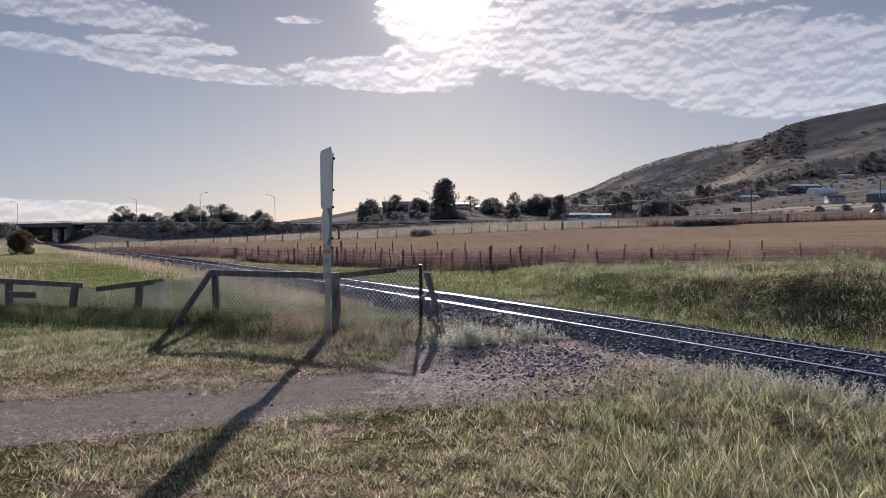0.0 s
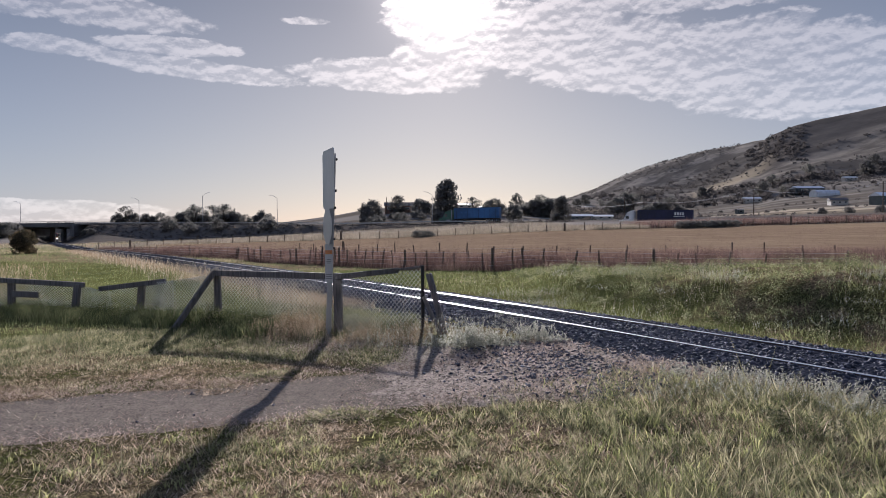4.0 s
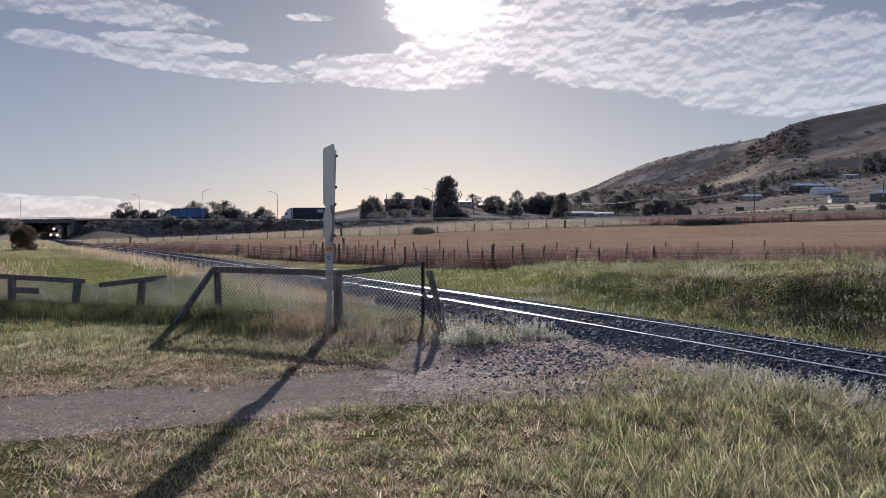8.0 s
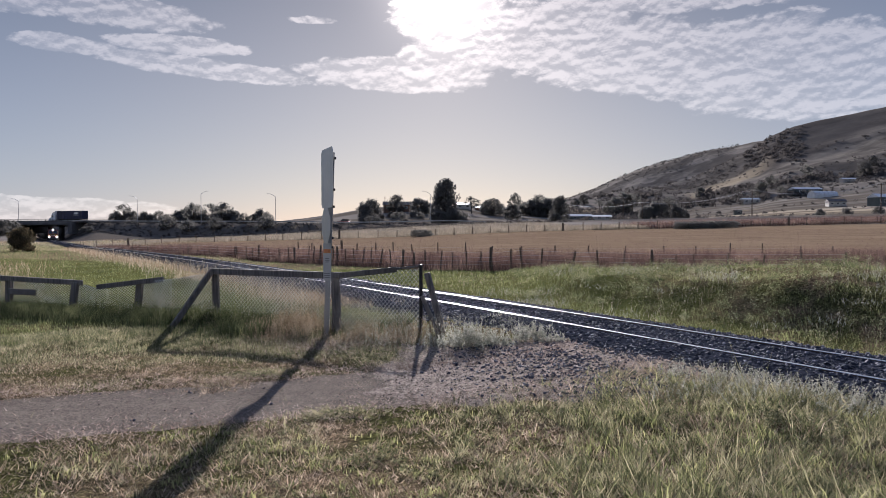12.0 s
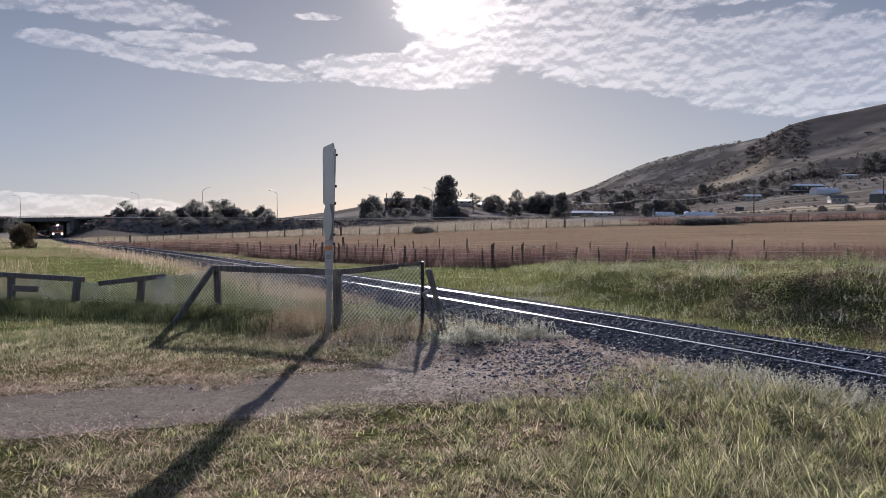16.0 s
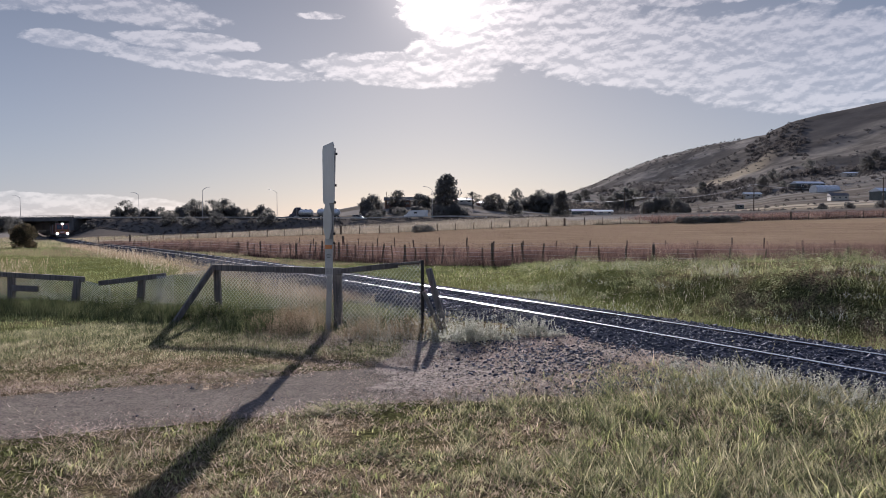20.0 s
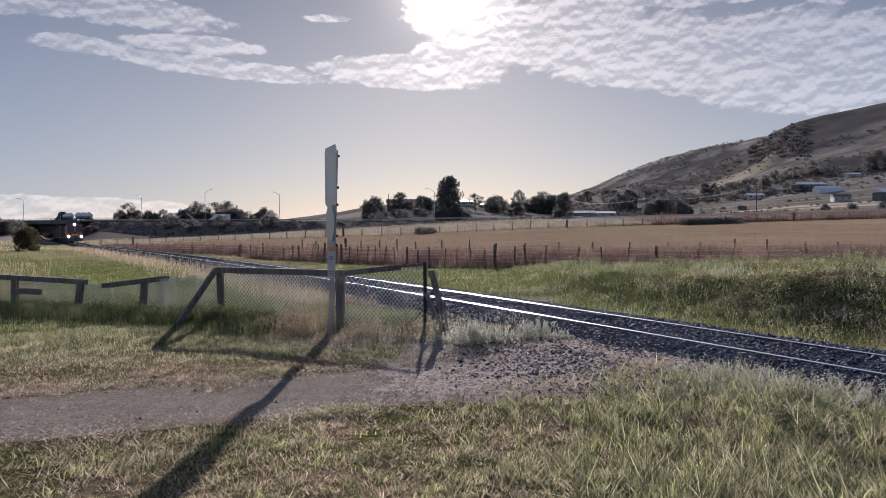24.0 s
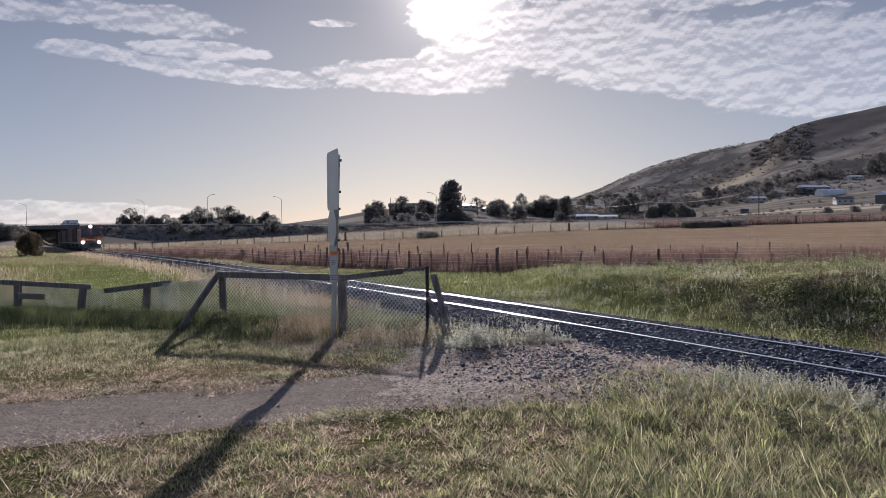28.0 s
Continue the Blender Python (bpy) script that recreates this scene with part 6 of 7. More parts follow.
weeds("path_tuft", "small tuft of dry grass growing in the gravel track", [(-3.33, 8.75, 0.7), (-2.76, 8.2, 0.9), (-2.45, 8.5, 0.8), (-4.6, 7.9, 0.6), (-3.9, 8.9, 0.8), (-1.95, 8.9, 0.7), (-5.2, 8.3, 0.8)], 110, 0.07, 0.10, G_FORE, 5, 0.016)
weeds("green_tuft", "low green tuft at the edge of the gravel track", [(-2.35, 9.05, 1.0), (-2.1, 9.15, 0.9), (-1.15, 7.1, 1.0), (-0.85, 7.15, 1.0), (-1.4, 7.05, 0.8), (-2.6, 9.0, 0.7)], 140, 0.10, 0.10, G_GREEN, 5, 0.016)
_rb = random.Random(9)
_spots = []
while len(_spots) < 30:
    _x, _y = _rb.uniform(1.5, 14), _rb.uniform(13, 24)
    _d = near_track(_x, _y)[0]
    if 2.6 < _d < 8.5 and _y > 8 + 0.2 * _x and (_x - 7.55) * 0.878 + (_y - 4.13) * 0.479 > 0:
        _spots.append((_x, _y, _rb.uniform(0.5, 1.1)))
weeds("bank_weed", "rank seeding weed on the bank beyond the railway", _spots, 60, 0.30, 0.34, G_GREY, 11, 0.0119)



# ---- seeding grasses ----
def seed_stems(name, xy, h, material, label, head=0.05, lean=0.28, w=0.0022, grains=7):
    """Thin stalks, each with a loose head of small grains."""
    n = len(xy)
    z = fast_z(xy)
    b, k = rng.uniform(0, 2 * np.pi, n), rng.uniform(0.1, 1.0, n) * lean
    way = np.stack([np.cos(b) * k, np.sin(b) * k, np.ones(n)], 1)
    way /= np.linalg.norm(way, axis=1)[:, None]
    root = np.column_stack([xy, z - 0.02])
    tip = root + way * h[:, None]
    side = np.stack([-np.sin(b), np.cos(b), np.zeros(n)], 1) * w
    stalk = np.stack([root - side, root + side, tip], 1).reshape(-1, 3)
    u = rng.uniform(-0.1, 1.0, (n, grains, 1)) ** 1.0
    c = tip[:, None] - way[:, None] * (u * head * 2.2) + rng.normal(0, 0.22, (n, grains, 3)) * head
    a = rng.normal(size=(n, grains, 3)) * head * 0.22 + way[:, None] * head * 0.22
    e = rng.normal(size=(n, grains, 3)) * head * 0.12
    grain = np.stack([c - a, c + a, c + e], 2).reshape(-1, 3)
    v = np.concatenate([stalk, grain])
    return soup(name, v, np.arange(len(v)).reshape(-1, 3), material, label, "grass")


def seeding_grass():
    # tall stalks in and behind the old fence
    c = np.stack([rng.uniform(-7.0, -0.5, 190), rng.normal(0.15, 0.5, 190)], 1)
    c[:, 1] += np.interp(c[:, 0], OLD_X, OLD_Y)
    xy = np.repeat(c, 5, 0) + rng.normal(size=(190 * 5, 2)) * 0.10
    d, s = track_distance(xy)
    xy = xy[(d > 2.2) & (s < 0)]
    seed_stems("fence_seed_grass", xy, rng.uniform(0.28, 0.72, len(xy)), G_SEED, "tall bleached seeding grass growing through the old fence", 0.03, 0.35, 0.0012)
    # weeds on the made ground between fence end and rails
    c = np.stack([rng.uniform(-1.7, 1.9, 70), rng.uniform(10.6, 12.4, 70)], 1)
    xy = np.repeat(c, 16, 0) + rng.normal(size=(70 * 16, 2)) * 0.10
    d, s = track_distance(xy)
    xy = xy[(d > 1.9) & (s < 0) & (xy[:, 1] > 10.5)]
    seed_stems("crossing_seed_grass", xy, rng.uniform(0.12, 0.46, len(xy)), G_GREY, "grey seeding weeds on the dirt beside the rails", 0.028, 0.35, 0.0012)
    # bleached plumes by the ballast
    xy = wedge(9000, 16.0, 75.0, -40, -10, 1.6)
    d, s = track_distance(xy)
    p = patchy(xy, 0.3, 31.0)
    xy = xy[(d > 1.9) & (d < 4.6 + 1.2 * p) & (s < 0)]
    r = np.hypot(xy[:, 0], xy[:, 1])
    seed_stems("plume_grass", xy, rng.uniform(0.35, 0.75, len(xy)), G_SEED, "tall bleached plumes of grass along the ballast", 0.06, 0.3, 0.004)
    # bank beyond the rails, thick on the cut and its foot
    c = wedge(1500, 11.0, 34.0, -14, 38, 1.3)
    d, s = track_distance(c)
    c = c[(d > 2.3) & (d < 8.5) & (s > 0)]
    c = c[patchy(c, 0.5, 23.0) + 0.35 * rng.normal(size=len(c)) + 0.05 * (c[:, 0] - 3) > 0.0]
    xy = np.repeat(c, 8, 0) + rng.normal(size=(len(c) * 8, 2)) * 0.20
    d, s = track_distance(xy)
    xy = xy[(d > 2.3) & (s > 0)]
    seed_stems("bank_seed_grass", xy, rng.uniform(0.12, 0.42, len(xy)), G_SEED, "pale seeding grass on the bank beyond the railway", 0.034, 0.5, 0.0013, 6)
    # heads over the brown grass of the paddock edge
    x = rng.uniform(-30, 34, 9000)
    xy = np.stack([x, post_line(x) + 0.3 + np.abs(rng.normal(0, 3.0, len(x)))], 1)
    seed_stems("paddock_seed_grass", xy, rng.uniform(0.7, 1.15, len(xy)), G_BROWN, "brown seeding grass over the paddock fence line", 0.07, 0.2, 0.006, 4)


seeding_grass()


# ---- leafy growth on the bank ----
def bank_herbage():
    rr = random.Random(14)
    vs, fs = [], []
    n = 0
    while n < 230:
        x, y = rr.uniform(0.5, 15.5), rr.uniform(11, 31)
        d = near_track(x, y)[0]
        if not 3.8 < d < 9.5 or (x - 7.55) * 0.878 + (y - 4.13) * 0.479 < 0:
            continue
        if noise.noise(Vector((x * 0.4, y * 0.4, 6.0))) + 0.06 * (x - 6) + rr.uniform(-0.3, 0.3) < 0:
            continue
        s = rr.uniform(0.10, 0.26) * (1 + 0.03 * max(0, x - 4))
        for k in range(3):
            c = Vector((x + rr.gauss(0, s), y + rr.gauss(0, s), ground_z(x, y) + s * rr.uniform(0.2, 0.7)))
            leaf_cloud((vs, fs), c, s * rr.uniform(0.6, 1.0), 80, 0.016, rr, 0.8)
        n += 1
    soup("bank_herbage", [tuple(v) for v in vs], fs, G_BANK, "low leafy green herbs covering the bank", "weeds")


bank_herbage()


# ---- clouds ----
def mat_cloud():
    """Thin bright cloud that lets the sky and the sun shine through; its shading and sunward brightening are put into
    emission.
    """
    m = Mat("cloud_layer")
    p = m.vmath("NORMALIZE", m.obj())
    sep = m.n("ShaderNodeSeparateXYZ")
    m.link(p, sep.inputs[0])
    az = m.math("MULTIPLY", m.math("ARCTAN2", sep.outputs[0], sep.outputs[1]), 57.2958)
    el = m.math("MULTIPLY", m.math("ARCSINE", sep.outputs[2]), 57.2958)

    def field(dx, dy):
        com = m.n("ShaderNodeCombineXYZ")
        m.put(com.inputs[0], m.math("ADD", az, dx))
        m.put(com.inputs[1], m.math("MULTIPLY", m.math("ADD", m.math("ADD", el, m.math("MULTIPLY", az, -0.05)), dy), 2.0))
        big = m.noise(com.outputs[0], 0.22, 3, 0.5, distort=0.6)
        small = m.noise(com.outputs[0], 0.55, 7, 0.60, distort=0.15)
        return m.math("ADD", m.math("MULTIPLY", big, 0.42), m.math("MULTIPLY", small, 0.58)), com.outputs[0]
    # banks of cloud: bearing, elevation, half width, half height, tilt, weight
    banks = [(15, 13.3, 12, 3.4, -0.11, 1.02), (26, 11.6, 12, 4.2, -0.07, 1.05), (9, 15.2, 8, 3.6, 0.0, 1.0), (34, 11.0, 10, 3.6, 0.0, 1.0), (22, 17.6, 14, 1.7, 0.0, 1.0),
             (-3.5, 12.2, 9.0, 1.5, -0.02, 1.05), (1.0, 13.8, 5, 2.0, 0.0, 1.0), (0.5, 17.0, 6, 2.6, 0.0, 1.0),
             (-18.5, 12.1, 9.0, 0.9, -0.06, 0.98), (-20.5, 13.7, 6.0, 0.8, 0.0, 0.95), (-24, 15.5, 7.5, 1.3, 0.0, 0.86), (-33, 15.2, 4.5, 1.0, 0.0, 0.85), (-28.5, 13.0, 4.0, 0.75, -0.02, 0.98),
             (-10.5, 16.2, 2.4, 0.4, 0.0, 0.75), (20, 26, 40, 6, 0, 0.8), (-30, 27, 30, 6, 0, 0.75),
             (-36, 1.4, 16.0, 0.95, 0.0, 1.3), (60, 14, 20, 5, 0, 0.9), (-70, 14, 20, 4, 0, 0.8)]
    mask = None
    for a, e, rx, ry, tilt, wt in banks:
        da = m.math("SUBTRACT", az, a)
        de = m.math("SUBTRACT", m.math("SUBTRACT", el, e), m.math("MULTIPLY", da, tilt))
        q = m.math("ADD", m.math("POWER", m.math("DIVIDE", da, rx), 2.0), m.math("POWER", m.math("DIVIDE", de, ry), 2.0))
        k = m.math("MULTIPLY", m.steps(q, 1.6, 0.0), wt)
        mask = k if mask is None else m.math("MAXIMUM", mask, k)
    n0, _ = field(0.0, 0.0)
    n1, _ = field(0.0, 0.32)
    cover = m.math("ADD", n0, m.math("MULTIPLY", m.math("SUBTRACT", mask, 0.5), 0.52))
    dens = m.steps(cover, 0.47, 0.61)
    # bright tops and grey undersides, put into the emission
    lit = m.steps(m.math("SUBTRACT", n0, n1), -0.08, 0.08, 0.34, 1.15)
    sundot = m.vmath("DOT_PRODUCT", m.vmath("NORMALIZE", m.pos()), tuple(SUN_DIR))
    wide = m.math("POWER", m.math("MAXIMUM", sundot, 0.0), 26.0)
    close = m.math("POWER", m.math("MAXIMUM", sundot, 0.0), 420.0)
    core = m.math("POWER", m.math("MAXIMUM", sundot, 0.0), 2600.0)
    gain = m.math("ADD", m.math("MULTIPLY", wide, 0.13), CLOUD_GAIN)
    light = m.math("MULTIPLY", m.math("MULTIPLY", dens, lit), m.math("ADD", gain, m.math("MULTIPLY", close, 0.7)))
    # glare of the sun itself, added to the shell's emission
    sun_glow = m.math("ADD", m.math("MULTIPLY", close, SUN_GLOW[0]), m.math("MULTIPLY", core, SUN_GLOW[1]))
    light = m.math("ADD", light, sun_glow)
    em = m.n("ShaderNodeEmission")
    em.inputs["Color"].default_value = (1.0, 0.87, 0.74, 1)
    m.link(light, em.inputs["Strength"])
    tr = m.n("ShaderNodeBsdfTransparent")
    add = m.n("ShaderNodeAddShader")
    m.link(em.outputs[0], add.inputs[0])
    m.link(tr.outputs[0], add.inputs[1])
    m.link(add.outputs[0], m.out.inputs["Surface"])
    return m.m


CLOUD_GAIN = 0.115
SUN_GLOW = (0.34, 1.0)


def build_clouds():
    bm = bmesh.new()
    R = 4250.0
    rings = []
    for e in [-0.5, 0.5, 1.5, 3, 5, 7, 10, 14, 18, 24, 32, 42, 55, 70, 85]:
        rings.append([bm.verts.new((R * math.cos(radians(e)) * math.sin(radians(a)), R * math.cos(radians(e)) * math.cos(radians(a)), R * math.sin(radians(e)))) for a in range(0, 360, 4)])
    for a, b in zip(rings, rings[1:]):
        for j in range(90):
            bm.faces.new((a[j], b[j], b[(j + 1) % 90], a[(j + 1) % 90]))
    return whole("clouds", bm, mat_cloud(), "broken white altocumulus cloud drifting below the sun, with added sun glow", "clouds", kind="structure", smooth_faces=True)


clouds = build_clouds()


# ---- vehicles; x is forward, the origin on the road under the front ----
def wheel(parent, x, y, r, w):
    ob = part("wheel", tube(bmesh.new(), (x, y - w / 2, r), (x, y + w / 2, r), r, sides=16), RUBBER, parent)
    part("rim", tube(bmesh.new(), (x, y - w / 2 - 0.02, r), (x, y + w / 2 + 0.02, r), r * 0.55, sides=12), GALV, ob)


def prime_mover(v, paint, bonnet=1.2, sleeper=2.6):
    """Cab, bonnet, stack, tanks and wheels of a truck, nose at x=0."""
    bm = bmesh.new()
    prof = [(0.0, 0.55), (0.0, 1.35), (-bonnet * 0.8, 1.65), (-bonnet, 1.75), (-bonnet - 0.5, 2.75), (-bonnet - 0.9, 3.35), (-bonnet - sleeper, 3.75), (-bonnet - sleeper, 0.75), (-0.4, 0.55)]
    slab(bm, prof, 2.35)
    part("cab", bm, paint, v)
    part("windscreen", slab(bmesh.new(), [(-bonnet + 0.02, 1.85), (-bonnet - 0.44, 2.68), (-bonnet - 0.50, 2.68), (-bonnet - 0.06, 1.85)], 2.1), GLASS, v)
    for y in (-1.19, 1.19):
        part("side_window", boxed(-bonnet - 1.0, y, 2.25, 0.85, 0.03, 0.75, 0.01), GLASS, v)
        part("headlight", boxed(0.0, y * 0.75, 1.0, 0.06, 0.35, 0.22, 0.02), LAMP_GLASS, v)
        part("exhaust", tube(bmesh.new(), (-bonnet - sleeper - 0.15, y * 0.9, 1.0), (-bonnet - sleeper - 0.15, y * 0.9, 3.9), 0.08, sides=8), GALV, v)
        part("fuel_tank", tube(bmesh.new(), (-bonnet - 1.0, y * 0.85, 0.75), (-bonnet - 2.4, y * 0.85, 0.75), 0.32, sides=10), GALV, v)
    part("bumper", boxed(0.03, 0, 0.6, 0.18, 2.4, 0.4, 0.04), GALV, v)
    part("chassis", boxed(-4.0, 0, 0.85, 6.4, 0.9, 0.25, 0.02), DARK_STEEL, v)
    for x in (-1.1, -5.4, -6.7):
        for y in (-1.05, 1.05):
            wheel(v, x, y, 0.5, 0.32)


LAMP_GLASS = mat_glass("lamp_lens", (0.5, 0.5, 0.5))


def semi_trailer(name, label, cab_paint, side_paint, bars=None, deflector=None):
    v = thing(name, label, "truck")
    prime_mover(v, cab_paint)
    if deflector:
        part("deflector", slab(bmesh.new(), [(-2.0, 3.5), (-3.7, 4.2), (-3.7, 3.6)], 2.2), deflector, v)
    part("trailer_body", boxed(-11.6, 0, 2.72, 13.7, 2.5, 3.0, 0.05), side_paint, v)
    part("trailer_frame", boxed(-11.6, 0, 1.1, 13.6, 2.3, 0.22, 0.02), DARK_STEEL, v)
    part("top_rail", boxed(-11.6, 0, 4.24, 13.72, 2.52, 0.08, 0.01), DARK_STEEL, v)
    for y in (-1.2, 1.2):
        part("side_skirt", boxed(-11.0, y, 0.85, 5.5, 0.05, 0.4, 0.01), DARK_STEEL, v)
        for k in range(8):
            part("curtain_strap", boxed(-5.6 - k * 1.7, y * 1.052, 2.6, 0.05, 0.02, 2.7), DARK_STEEL, v)
    if bars:
        mat, rows = bars
        for y in (-1.275, 1.275):
            for x, z, w, h in rows:
                part("lettering_bar", boxed(x, y, z, w, 0.012, h), mat, v)
    for x in (-15.2, -16.5, -17.8):
        for y in (-1.05, 1.05):
            wheel(v, x, y, 0.5, 0.32)
    return v


GREEN_CAB = mat_plain("dark_green_paint", (0.03, 0.12, 0.08), 0.35, 0.0, 6.0, 0.2, 0.03)
BLUE_BOX = mat_plain("blue_curtain", (0.05, 0.17, 0.38), 0.5, 0.0, 1.5, 0.45, 0.1)
NAVY_BOX = mat_plain("navy_curtain", (0.015, 0.017, 0.06), 0.5, 0.0, 2.0, 0.3, 0.1)
TANK_STEEL = mat_plain("tank_steel", (0.62, 0.64, 0.67), 0.35, 0.5, 4.0, 0.15, 0.05)
DARK_CAB = mat_plain("dark_blue_cab", (0.02, 0.03, 0.06), 0.4, 0.0, 6.0, 0.2, 0.03)
SILVER = mat_plain("silver_car_paint", (0.55, 0.56, 0.57), 0.3, 0.5, 9.0, 0.1, 0.02)
ORANGE = mat_plain("orange_loco_paint", (0.22, 0.066, 0.042), 0.5, 0.0, 3.0, 0.35, 0.08)
GREY_LOCO = mat_plain("grey_loco_paint", (0.08, 0.08, 0.085), 0.6, 0.0, 3.0, 0.3, 0.08)
YELLOW_TRIM = mat_plain("yellow_trim", (0.20, 0.13, 0.04), 0.5, 0.0, 6.0, 0.3)
RUST_BOX = mat_plain("rusty_wagon_side", (0.14, 0.075, 0.05), 0.75, 0.1, 1.5, 0.45, 0.2)
GREY_BOX = mat_plain("grey_container", (0.16, 0.16, 0.16), 0.65, 0.1, 1.5, 0.3, 0.2)
LIT_LAMP = mat_glow("lit_headlamp", (1.0, 0.93, 0.82), 22.0)

truck_blue = semi_trailer("semi_truck", "articulated truck with a green cab and blue curtain-sided trailer", GREEN_CAB, BLUE_BOX)
truck_navy = semi_trailer("semi_truck", "articulated truck with a white cab and navy trailer with pale lettering", WHITE_PAINT, NAVY_BOX,
                          (WHITE_PAINT, [(-14.2 - i * 0.62, 3.3, 0.42, 0.75) for i in range(4)] + [(-15.1, 2.6, 2.7, 0.12)]), WHITE_PAINT)


def tanker():
    v = thing("tanker_truck", "dark cab tanker truck with silver tank and tank trailer", "truck")
    prime_mover(v, DARK_CAB, 1.1, 1.7)

    def tank(x0, x1, r, z, parent):
        bm = bmesh.new()
        sweep(bm, [(x0, 0, z), (x0 - 0.06, 0, z), (x0 - 0.5, 0, z), (x1 + 0.5, 0, z), (x1 + 0.06, 0, z), (x1, 0, z)], [0.1, r * 0.75, r, r, r * 0.75, 0.1], 20)
        t = part("tank", bm, TANK_STEEL, parent, "polished silver tank", smooth_faces=True)
        for k in range(3):
            x = x0 + (x1 - x0) * (k + 0.5) / 3
            part("hatch", tube(bmesh.new(), (x, 0, z + r - 0.05), (x, 0, z + r + 0.16), 0.3, sides=10), DARK_STEEL, t)
        part("tank_frame", boxed((x0 + x1) / 2, 0, z - r - 0.05, abs(x1 - x0), 1.6, 0.25, 0.02), DARK_STEEL, t)
    tank(-3.3, -8.2, 0.98, 2.1, v)
    tank(-10.4, -18.2, 1.08, 2.2, v)
    part("drawbar", boxed(-9.4, 0, 0.9, 2.4, 0.2, 0.2), DARK_STEEL, v)
    for x in (-11.4, -16.0, -17.3):
        for y in (-1.05, 1.05):
            wheel(v, x, y, 0.5, 0.32)
    return v


truck_tank = tanker()


def car(label, paint, wagon=False, l=4.5, h=1.45):
    v = thing("car", label, "car")
    bm = bmesh.new()
    slab(bm, [(0, 0.35), (0.02, 0.68), (-1.1, 0.88), (-l + 0.5, 0.92), (-l, 0.85), (-l, 0.35)], 1.75)
    part("body", bm, paint, v)
    back = -l + 0.15 if wagon else -l + 0.9
    part("cabin", slab(bmesh.new(), [(-1.1, 0.86), (-1.85, h - 0.05), (-2.3, h), (back - 0.1, h - 0.06), (back, 0.9)], 1.5), GLASS, v)
    part("roof", boxed((-2.0 + back) / 2, 0, h, abs(back + 2.0), 1.35, 0.05, 0.02), paint, v)
    for y in (-0.8, 0.8):
        part("headlight", boxed(0.0, y * 0.8, 0.62, 0.06, 0.3, 0.14, 0.02), LAMP_GLASS, v)
        for x in (-0.85, -l + 0.85):
            wheel(v, x, y, 0.32, 0.22)
    return v


car_white = car("white station wagon on the highway", WHITE_PAINT, True)
car_small = car("small pale hatchback on the highway", SILVER, True, 4.0, 1.5)
RED_CAR = mat_plain("dark_red_car_paint", (0.28, 0.05, 0.035), 0.3, 0.2, 9.0, 0.1, 0.02)
car_red = car("dark red hatchback on the highway", RED_CAR, False, 4.2, 1.5)


def box_van():
    v = thing("motorhome", "small white motorhome with a box body on the highway", "van")
    part("cab", slab(bmesh.new(), [(0, 0.4), (0.0, 1.1), (-0.8, 1.3), (-1.5, 2.2), (-2.2, 2.3), (-2.2, 0.4)], 2.0), WHITE_PAINT, v)
    part("windscreen", slab(bmesh.new(), [(-0.86, 1.42), (-1.4, 2.1), (-1.46, 2.1), (-0.92, 1.42)], 2.04), GLASS, v)
    body = part("box_body", boxed(-4.6, 0, 1.45, 4.8, 2.25, 2.0, 0.08), WHITE_PAINT, v)
    for y in (-1.14, 1.14):
        part("window", boxed(-4.0, y, 1.8, 1.1, 0.03, 0.55, 0.02), GLASS, body)
        for x in (-0.95, -5.2):
            wheel(v, x, y * 0.85, 0.36, 0.25)
    return v


van_white = box_van()


# ---- train ----
def bogie(v, x, r=0.43):
    b = part("bogie", boxed(x, 0, 0.55, 2.9, 1.5, 0.35, 0.04), DARK_STEEL, v)
    for dx in (-0.95, 0.95):
        for y in (-0.53, 0.53):
            part("wheel", tube(bmesh.new(), (x + dx, y - 0.07, r), (x + dx, y + 0.07, r), r, sides=16), RAIL_SIDE, b)


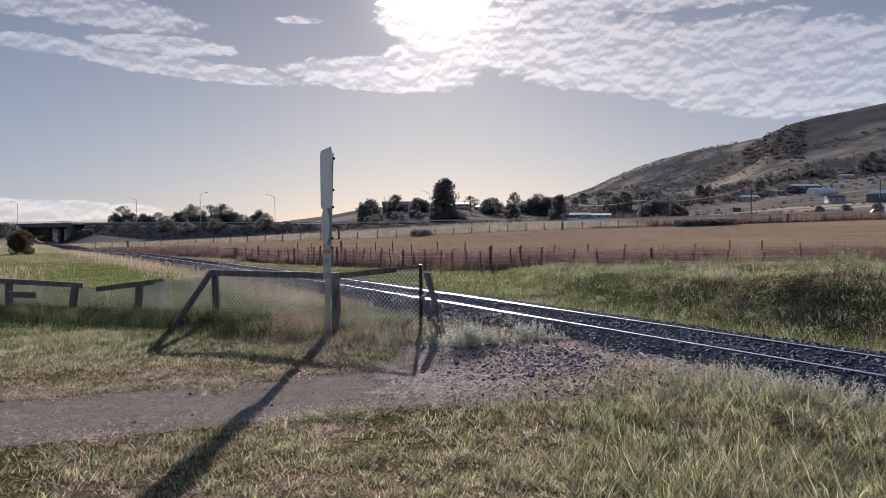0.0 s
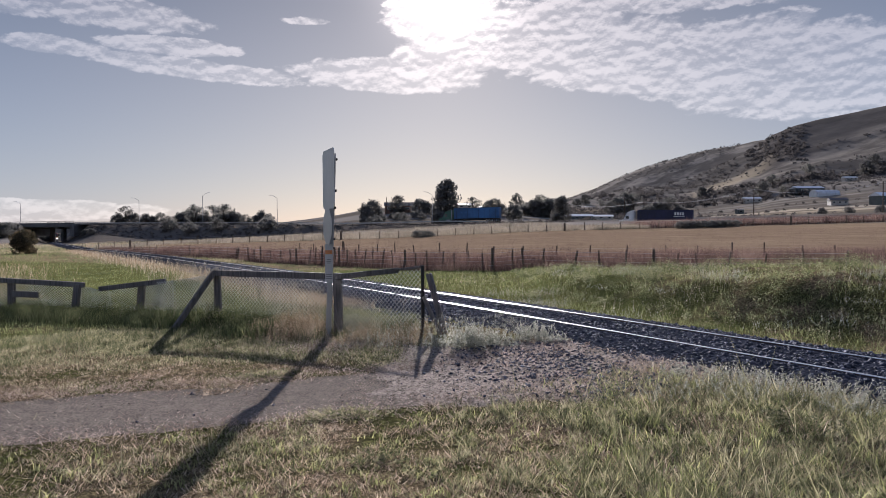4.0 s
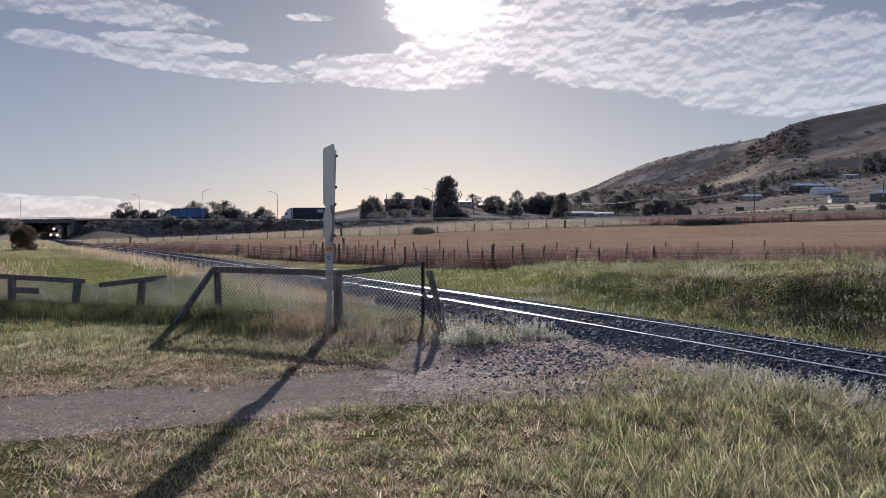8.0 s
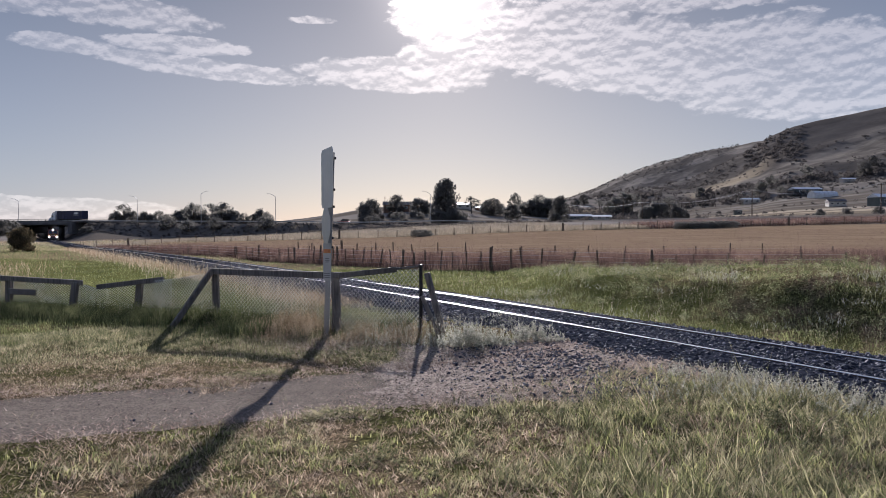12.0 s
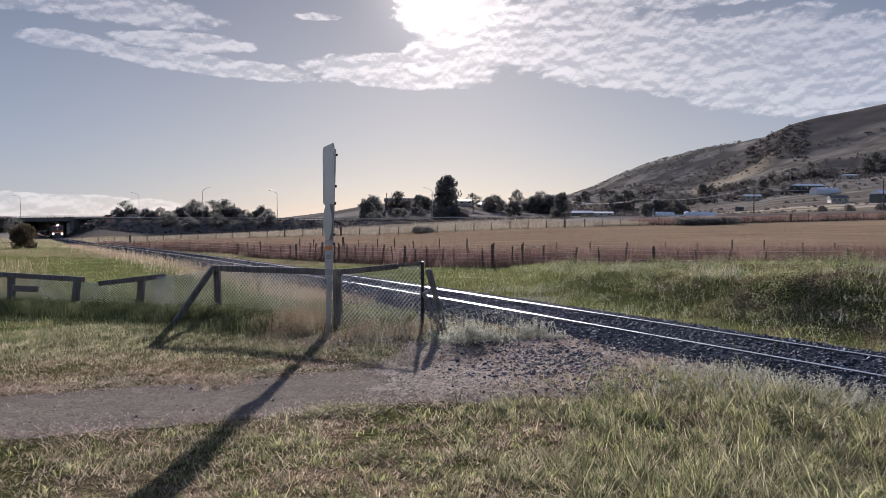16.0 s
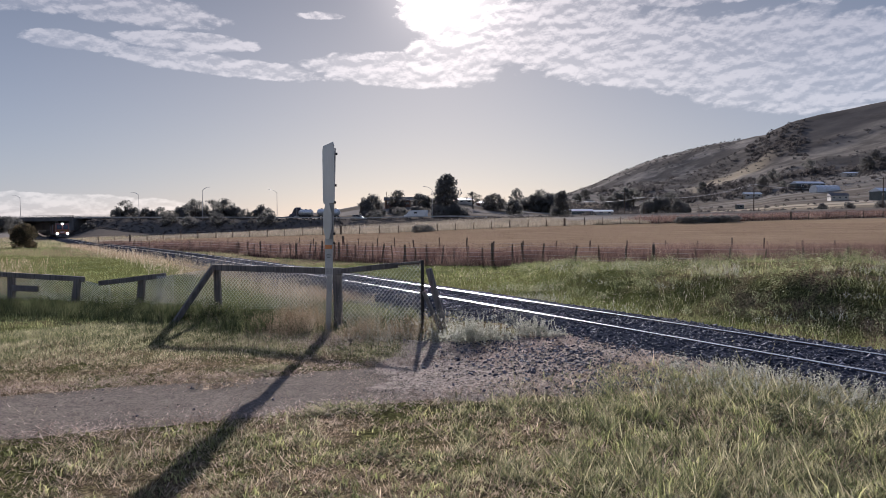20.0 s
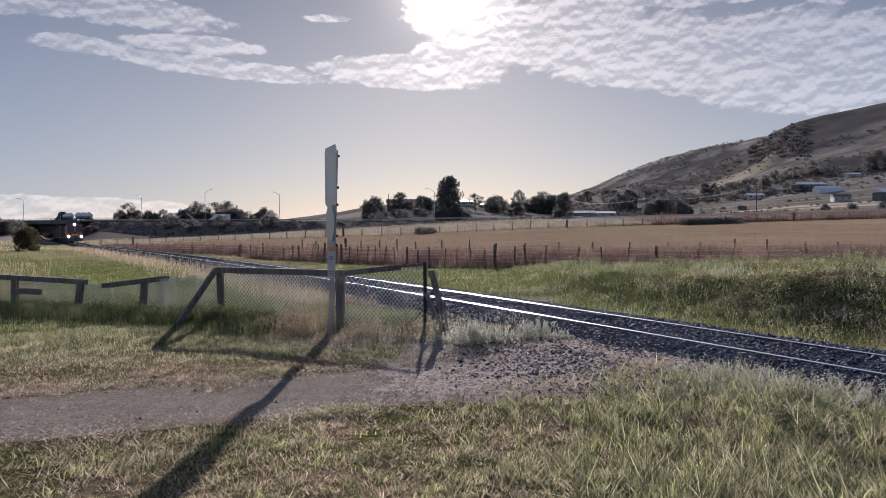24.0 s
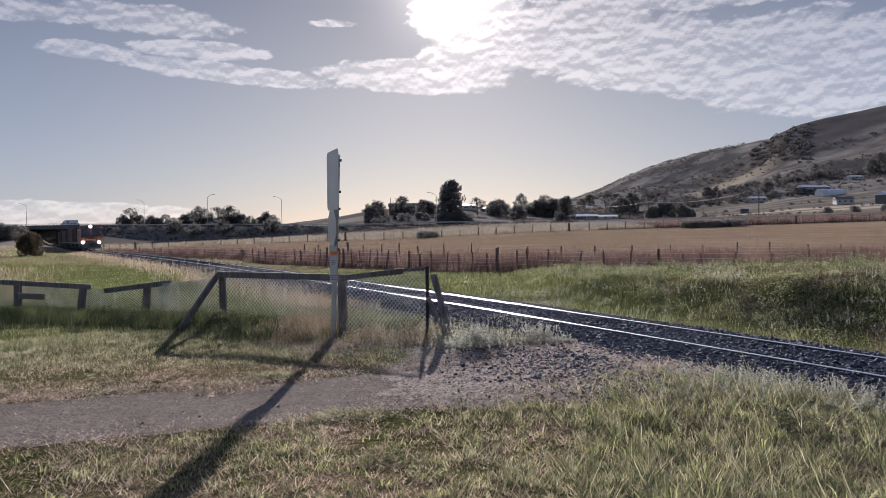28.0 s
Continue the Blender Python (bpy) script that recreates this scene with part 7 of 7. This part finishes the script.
def locomotive():
    v = thing("locomotive", "orange and grey diesel locomotive with lit headlamps on the line", "train")
    part("frame", boxed(-8.8, 0, 1.05, 17.4, 2.6, 0.35, 0.04), GREY_LOCO, v)
    cab = part("cab", slab(bmesh.new(), [(-0.35, 1.0), (-0.25, 2.2), (-0.75, 3.45), (-1.1, 3.72), (-3.6, 3.72), (-3.6, 1.0)], 2.75), ORANGE, v)
    for y in (-0.66, 0.66):
        part("windscreen", slab(bmesh.new(), [(-0.28, 2.32), (-0.68, 3.32), (-0.62, 3.32), (-0.22, 2.32)], 1.05, Matrix.Translation((0, y, 0))), GLASS, cab)
        part("marker_plate", boxed(-0.22, y, 1.95, 0.05, 1.0, 0.3, 0.01), YELLOW_TRIM, cab)
    for k in range(5):
        part("number_bar", boxed(-0.21, -0.5 + k * 0.25, 1.62, 0.03, 0.15, 0.22), WHITE_PAINT, cab)
    part("number_board", boxed(-0.70, 0, 3.68, 0.5, 1.1, 0.3, 0.03), GREY_LOCO, cab)
    part("top_headlamp", tube(bmesh.new(), (-0.45, 0, 3.68), (-0.40, 0, 3.68), 0.20, sides=14), LIT_LAMP, v, "bright lit headlamp")
    for y in (-1.12, 1.12):
        part("ditch_lamp", tube(bmesh.new(), (-0.12, y, 1.22), (-0.06, y, 1.22), 0.19, sides=14), LIT_LAMP, v, "bright lit lower lamp")
        part("handrail", sweep(bmesh.new(), [(-3.8, y * 1.15, 2.1), (-17.0, y * 1.15, 2.1)], 0.03, 5), YELLOW_TRIM, v)
        part("steps", boxed(-0.5, y * 1.1, 0.75, 0.5, 0.3, 0.7, 0.02), GREY_LOCO, v)
        part("fuel_tank", boxed(-8.6, y * 0.6, 0.72, 3.6, 0.9, 0.6, 0.08), DARK_STEEL, v)
    part("hood", boxed(-10.4, 0, 2.3, 13.4, 2.1, 2.4, 0.12), ORANGE, v)
    for x in (-6.0, -9.0, -12.0, -15.0):
        part("grille", boxed(x, 0, 2.6, 1.8, 2.14, 1.0, 0.02), GREY_LOCO, v)
    part("exhaust_stack", boxed(-9.5, 0, 3.6, 1.0, 0.5, 0.4, 0.04), DARK_STEEL, v)
    part("pilot", slab(bmesh.new(), [(-0.1, 0.95), (0.0, 0.35), (-0.6, 0.25), (-0.6, 0.95)], 2.5), GREY_LOCO, v)
    part("coupler", boxed(0.2, 0, 0.75, 0.6, 0.25, 0.28, 0.03), DARK_STEEL, v)
    for x in (-3.2, -14.2):
        bogie(v, x)
    return v


def wagon(paint, tall=2.6):
    v = thing("freight_wagon", "freight wagon with a weathered container behind the locomotive", "train", "wagons of the train")
    part("underframe", boxed(-7.0, 0, 1.0, 13.6, 2.4, 0.3, 0.03), DARK_STEEL, v)
    c = part("container", boxed(-7.0, 0, 1.15 + tall / 2, 12.6, 2.5, tall, 0.04), paint, v)
    for k in range(9):
        for y in (-1.27, 1.27):
            part("rib", boxed(-1.3 - k * 1.42, y, 1.15 + tall / 2, 0.12, 0.06, tall - 0.1, 0.01), paint, c)
    for x in (-2.4, -11.6):
        bogie(v, x)
    return v


loco = locomotive()
wagons = [wagon((RUST_BOX, GREY_BOX, RUST_BOX, GREY_BOX, RUST_BOX, RUST_BOX, GREY_BOX)[i], (2.5, 2.6, 2.7, 2.4, 2.6, 2.6, 2.6)[i]) for i in range(7)]


# ---- bird ----
def bird_model():
    feather = mat_plain("dark_feather", (0.03, 0.03, 0.032), 0.7, 0.0, 30.0, 0.3)
    b = thing("bird", "small dark bird flying across the sky", "bird")
    bm = bmesh.new()
    sweep(bm, [(0.19, 0, 0), (0.16, 0, 0), (0.1, 0, 0.01), (0.0, 0, 0), (-0.12, 0, 0), (-0.24, 0, 0)], [0.004, 0.018, 0.03, 0.04, 0.026, 0.012], 8)
    part("body", bm, feather, b)
    wings = []
    for s in (-1, 1):
        bm = bmesh.new()
        slab(bm, [(0.08, 0.0), (0.05, 0.2), (-0.08, 0.38), (-0.10, 0.2), (-0.06, 0.0)], 0.012, Matrix.Rotation(-math.pi / 2 * s, 4, "X"))
        wings.append((s, part("wing", bm, feather, b)))
    return b, wings


bird, bird_wings = bird_model()


# ---- motions ----
def on_track(i):
    i = min(max(i, 0.0), len(TRACK) - 1.001)
    j = int(i)
    return TRACK[j].lerp(TRACK[j + 1], i - j)


def drive(thing_ob, s0, t0, speed, lane, step=2.0):
    """A vehicle along the highway: front at s0 metres at t0 seconds; speed in m/s, below zero to the right."""
    rows = []
    t = 0.0
    while t <= 28.001:
        s = s0 + speed * (t - t0)
        p, q = high(s, lane, 0.125), high(s + (1 if speed > 0 else -1), lane, 0.125)
        d = (q - p).normalized()
        y = Vector((-d.y, d.x, 0)).normalized()
        m = Matrix((d, y, d.cross(y))).transposed().to_4x4()
        m.translation = p
        rows.append((t, m))
        t += step
    walk(thing_ob, rows)


def ride(thing_ob, behind, length):
    """A rail vehicle: its front trails the head of the train by that many metres."""
    head = min(range(len(TRACK)), key=lambda i: (TRACK[i].x + 54.9) ** 2 + (TRACK[i].y - 106.9) ** 2)
    rows = []
    for k in range(0, 29):
        i = head + 9.4 * (28 - k) + behind
        p, q = on_track(i), on_track(i + length)
        d = (p - q).normalized()
        y = Vector((-d.y, d.x, 0)).normalized()
        m = Matrix((d, y, d.cross(y))).transposed().to_4x4()
        m.translation = p
        rows.append((k, m))
    walk(thing_ob, rows)


def motions():
    walk(clouds, [(0.0, pose(0, 0, 0, 0, 0, 0.84)), (28.0, pose(0, 0, 0, 0, 0, -1.30))])
    drive(truck_blue, -29.3, 3.0, 27.0, -5.0)
    drive(truck_navy, 0.0, 6.0, 27.0, -5.0)
    drive(truck_tank, -4.5, 18.0, 27.6, -5.0)
    drive(van_white, -28.3, 18.0, 18.8, -5.0)
    drive(car_red, -19.1, 10.0, 25.7, -5.0)
    drive(car_white, 78.2, 18.0, -24.7, 5.0)
    drive(car_small, 122.0, 27.0, -29.0, 5.0)
    ride(loco, 0.0, 16.0)
    for i, w in enumerate(wagons):
        ride(w, 18.2 + i * 14.6, 13.0)
    # the bird crosses in from behind the viewpoint, high over it, and leaves to the left
    fly = [(0.0, (60, -60, 30)), (12.0, (46, -40, 28)), (13.2, (22, 12, 24)), (13.8, (6, 32, 12)), (14.2, (-9.6, 38.5, 5.6)), (14.5, (-21.4, 40, 4.95)), (14.7, (-24.5, 40, 5.5)),
           (15.0, (-33, 40, 7.0)), (16.0, (-58, 38, 9)), (28.0, (-220, 10, 20))]
    walk(bird, [(t, pose(*p, 0, 0, 175)) for t, p in fly])
    for s, wing in bird_wings:
        rows, t, k = [(0.0, pose(0, 0, 0)), (13.0, pose(0, 0, 0))], 13.1, 0
        while t < 16:
            rows.append((t, pose(0, 0, 0, s * (35 if k % 2 else -25))))
            t += 0.1
            k += 1
        walk(wing, rows + [(28.0, pose(0, 0, 0))])


motions()
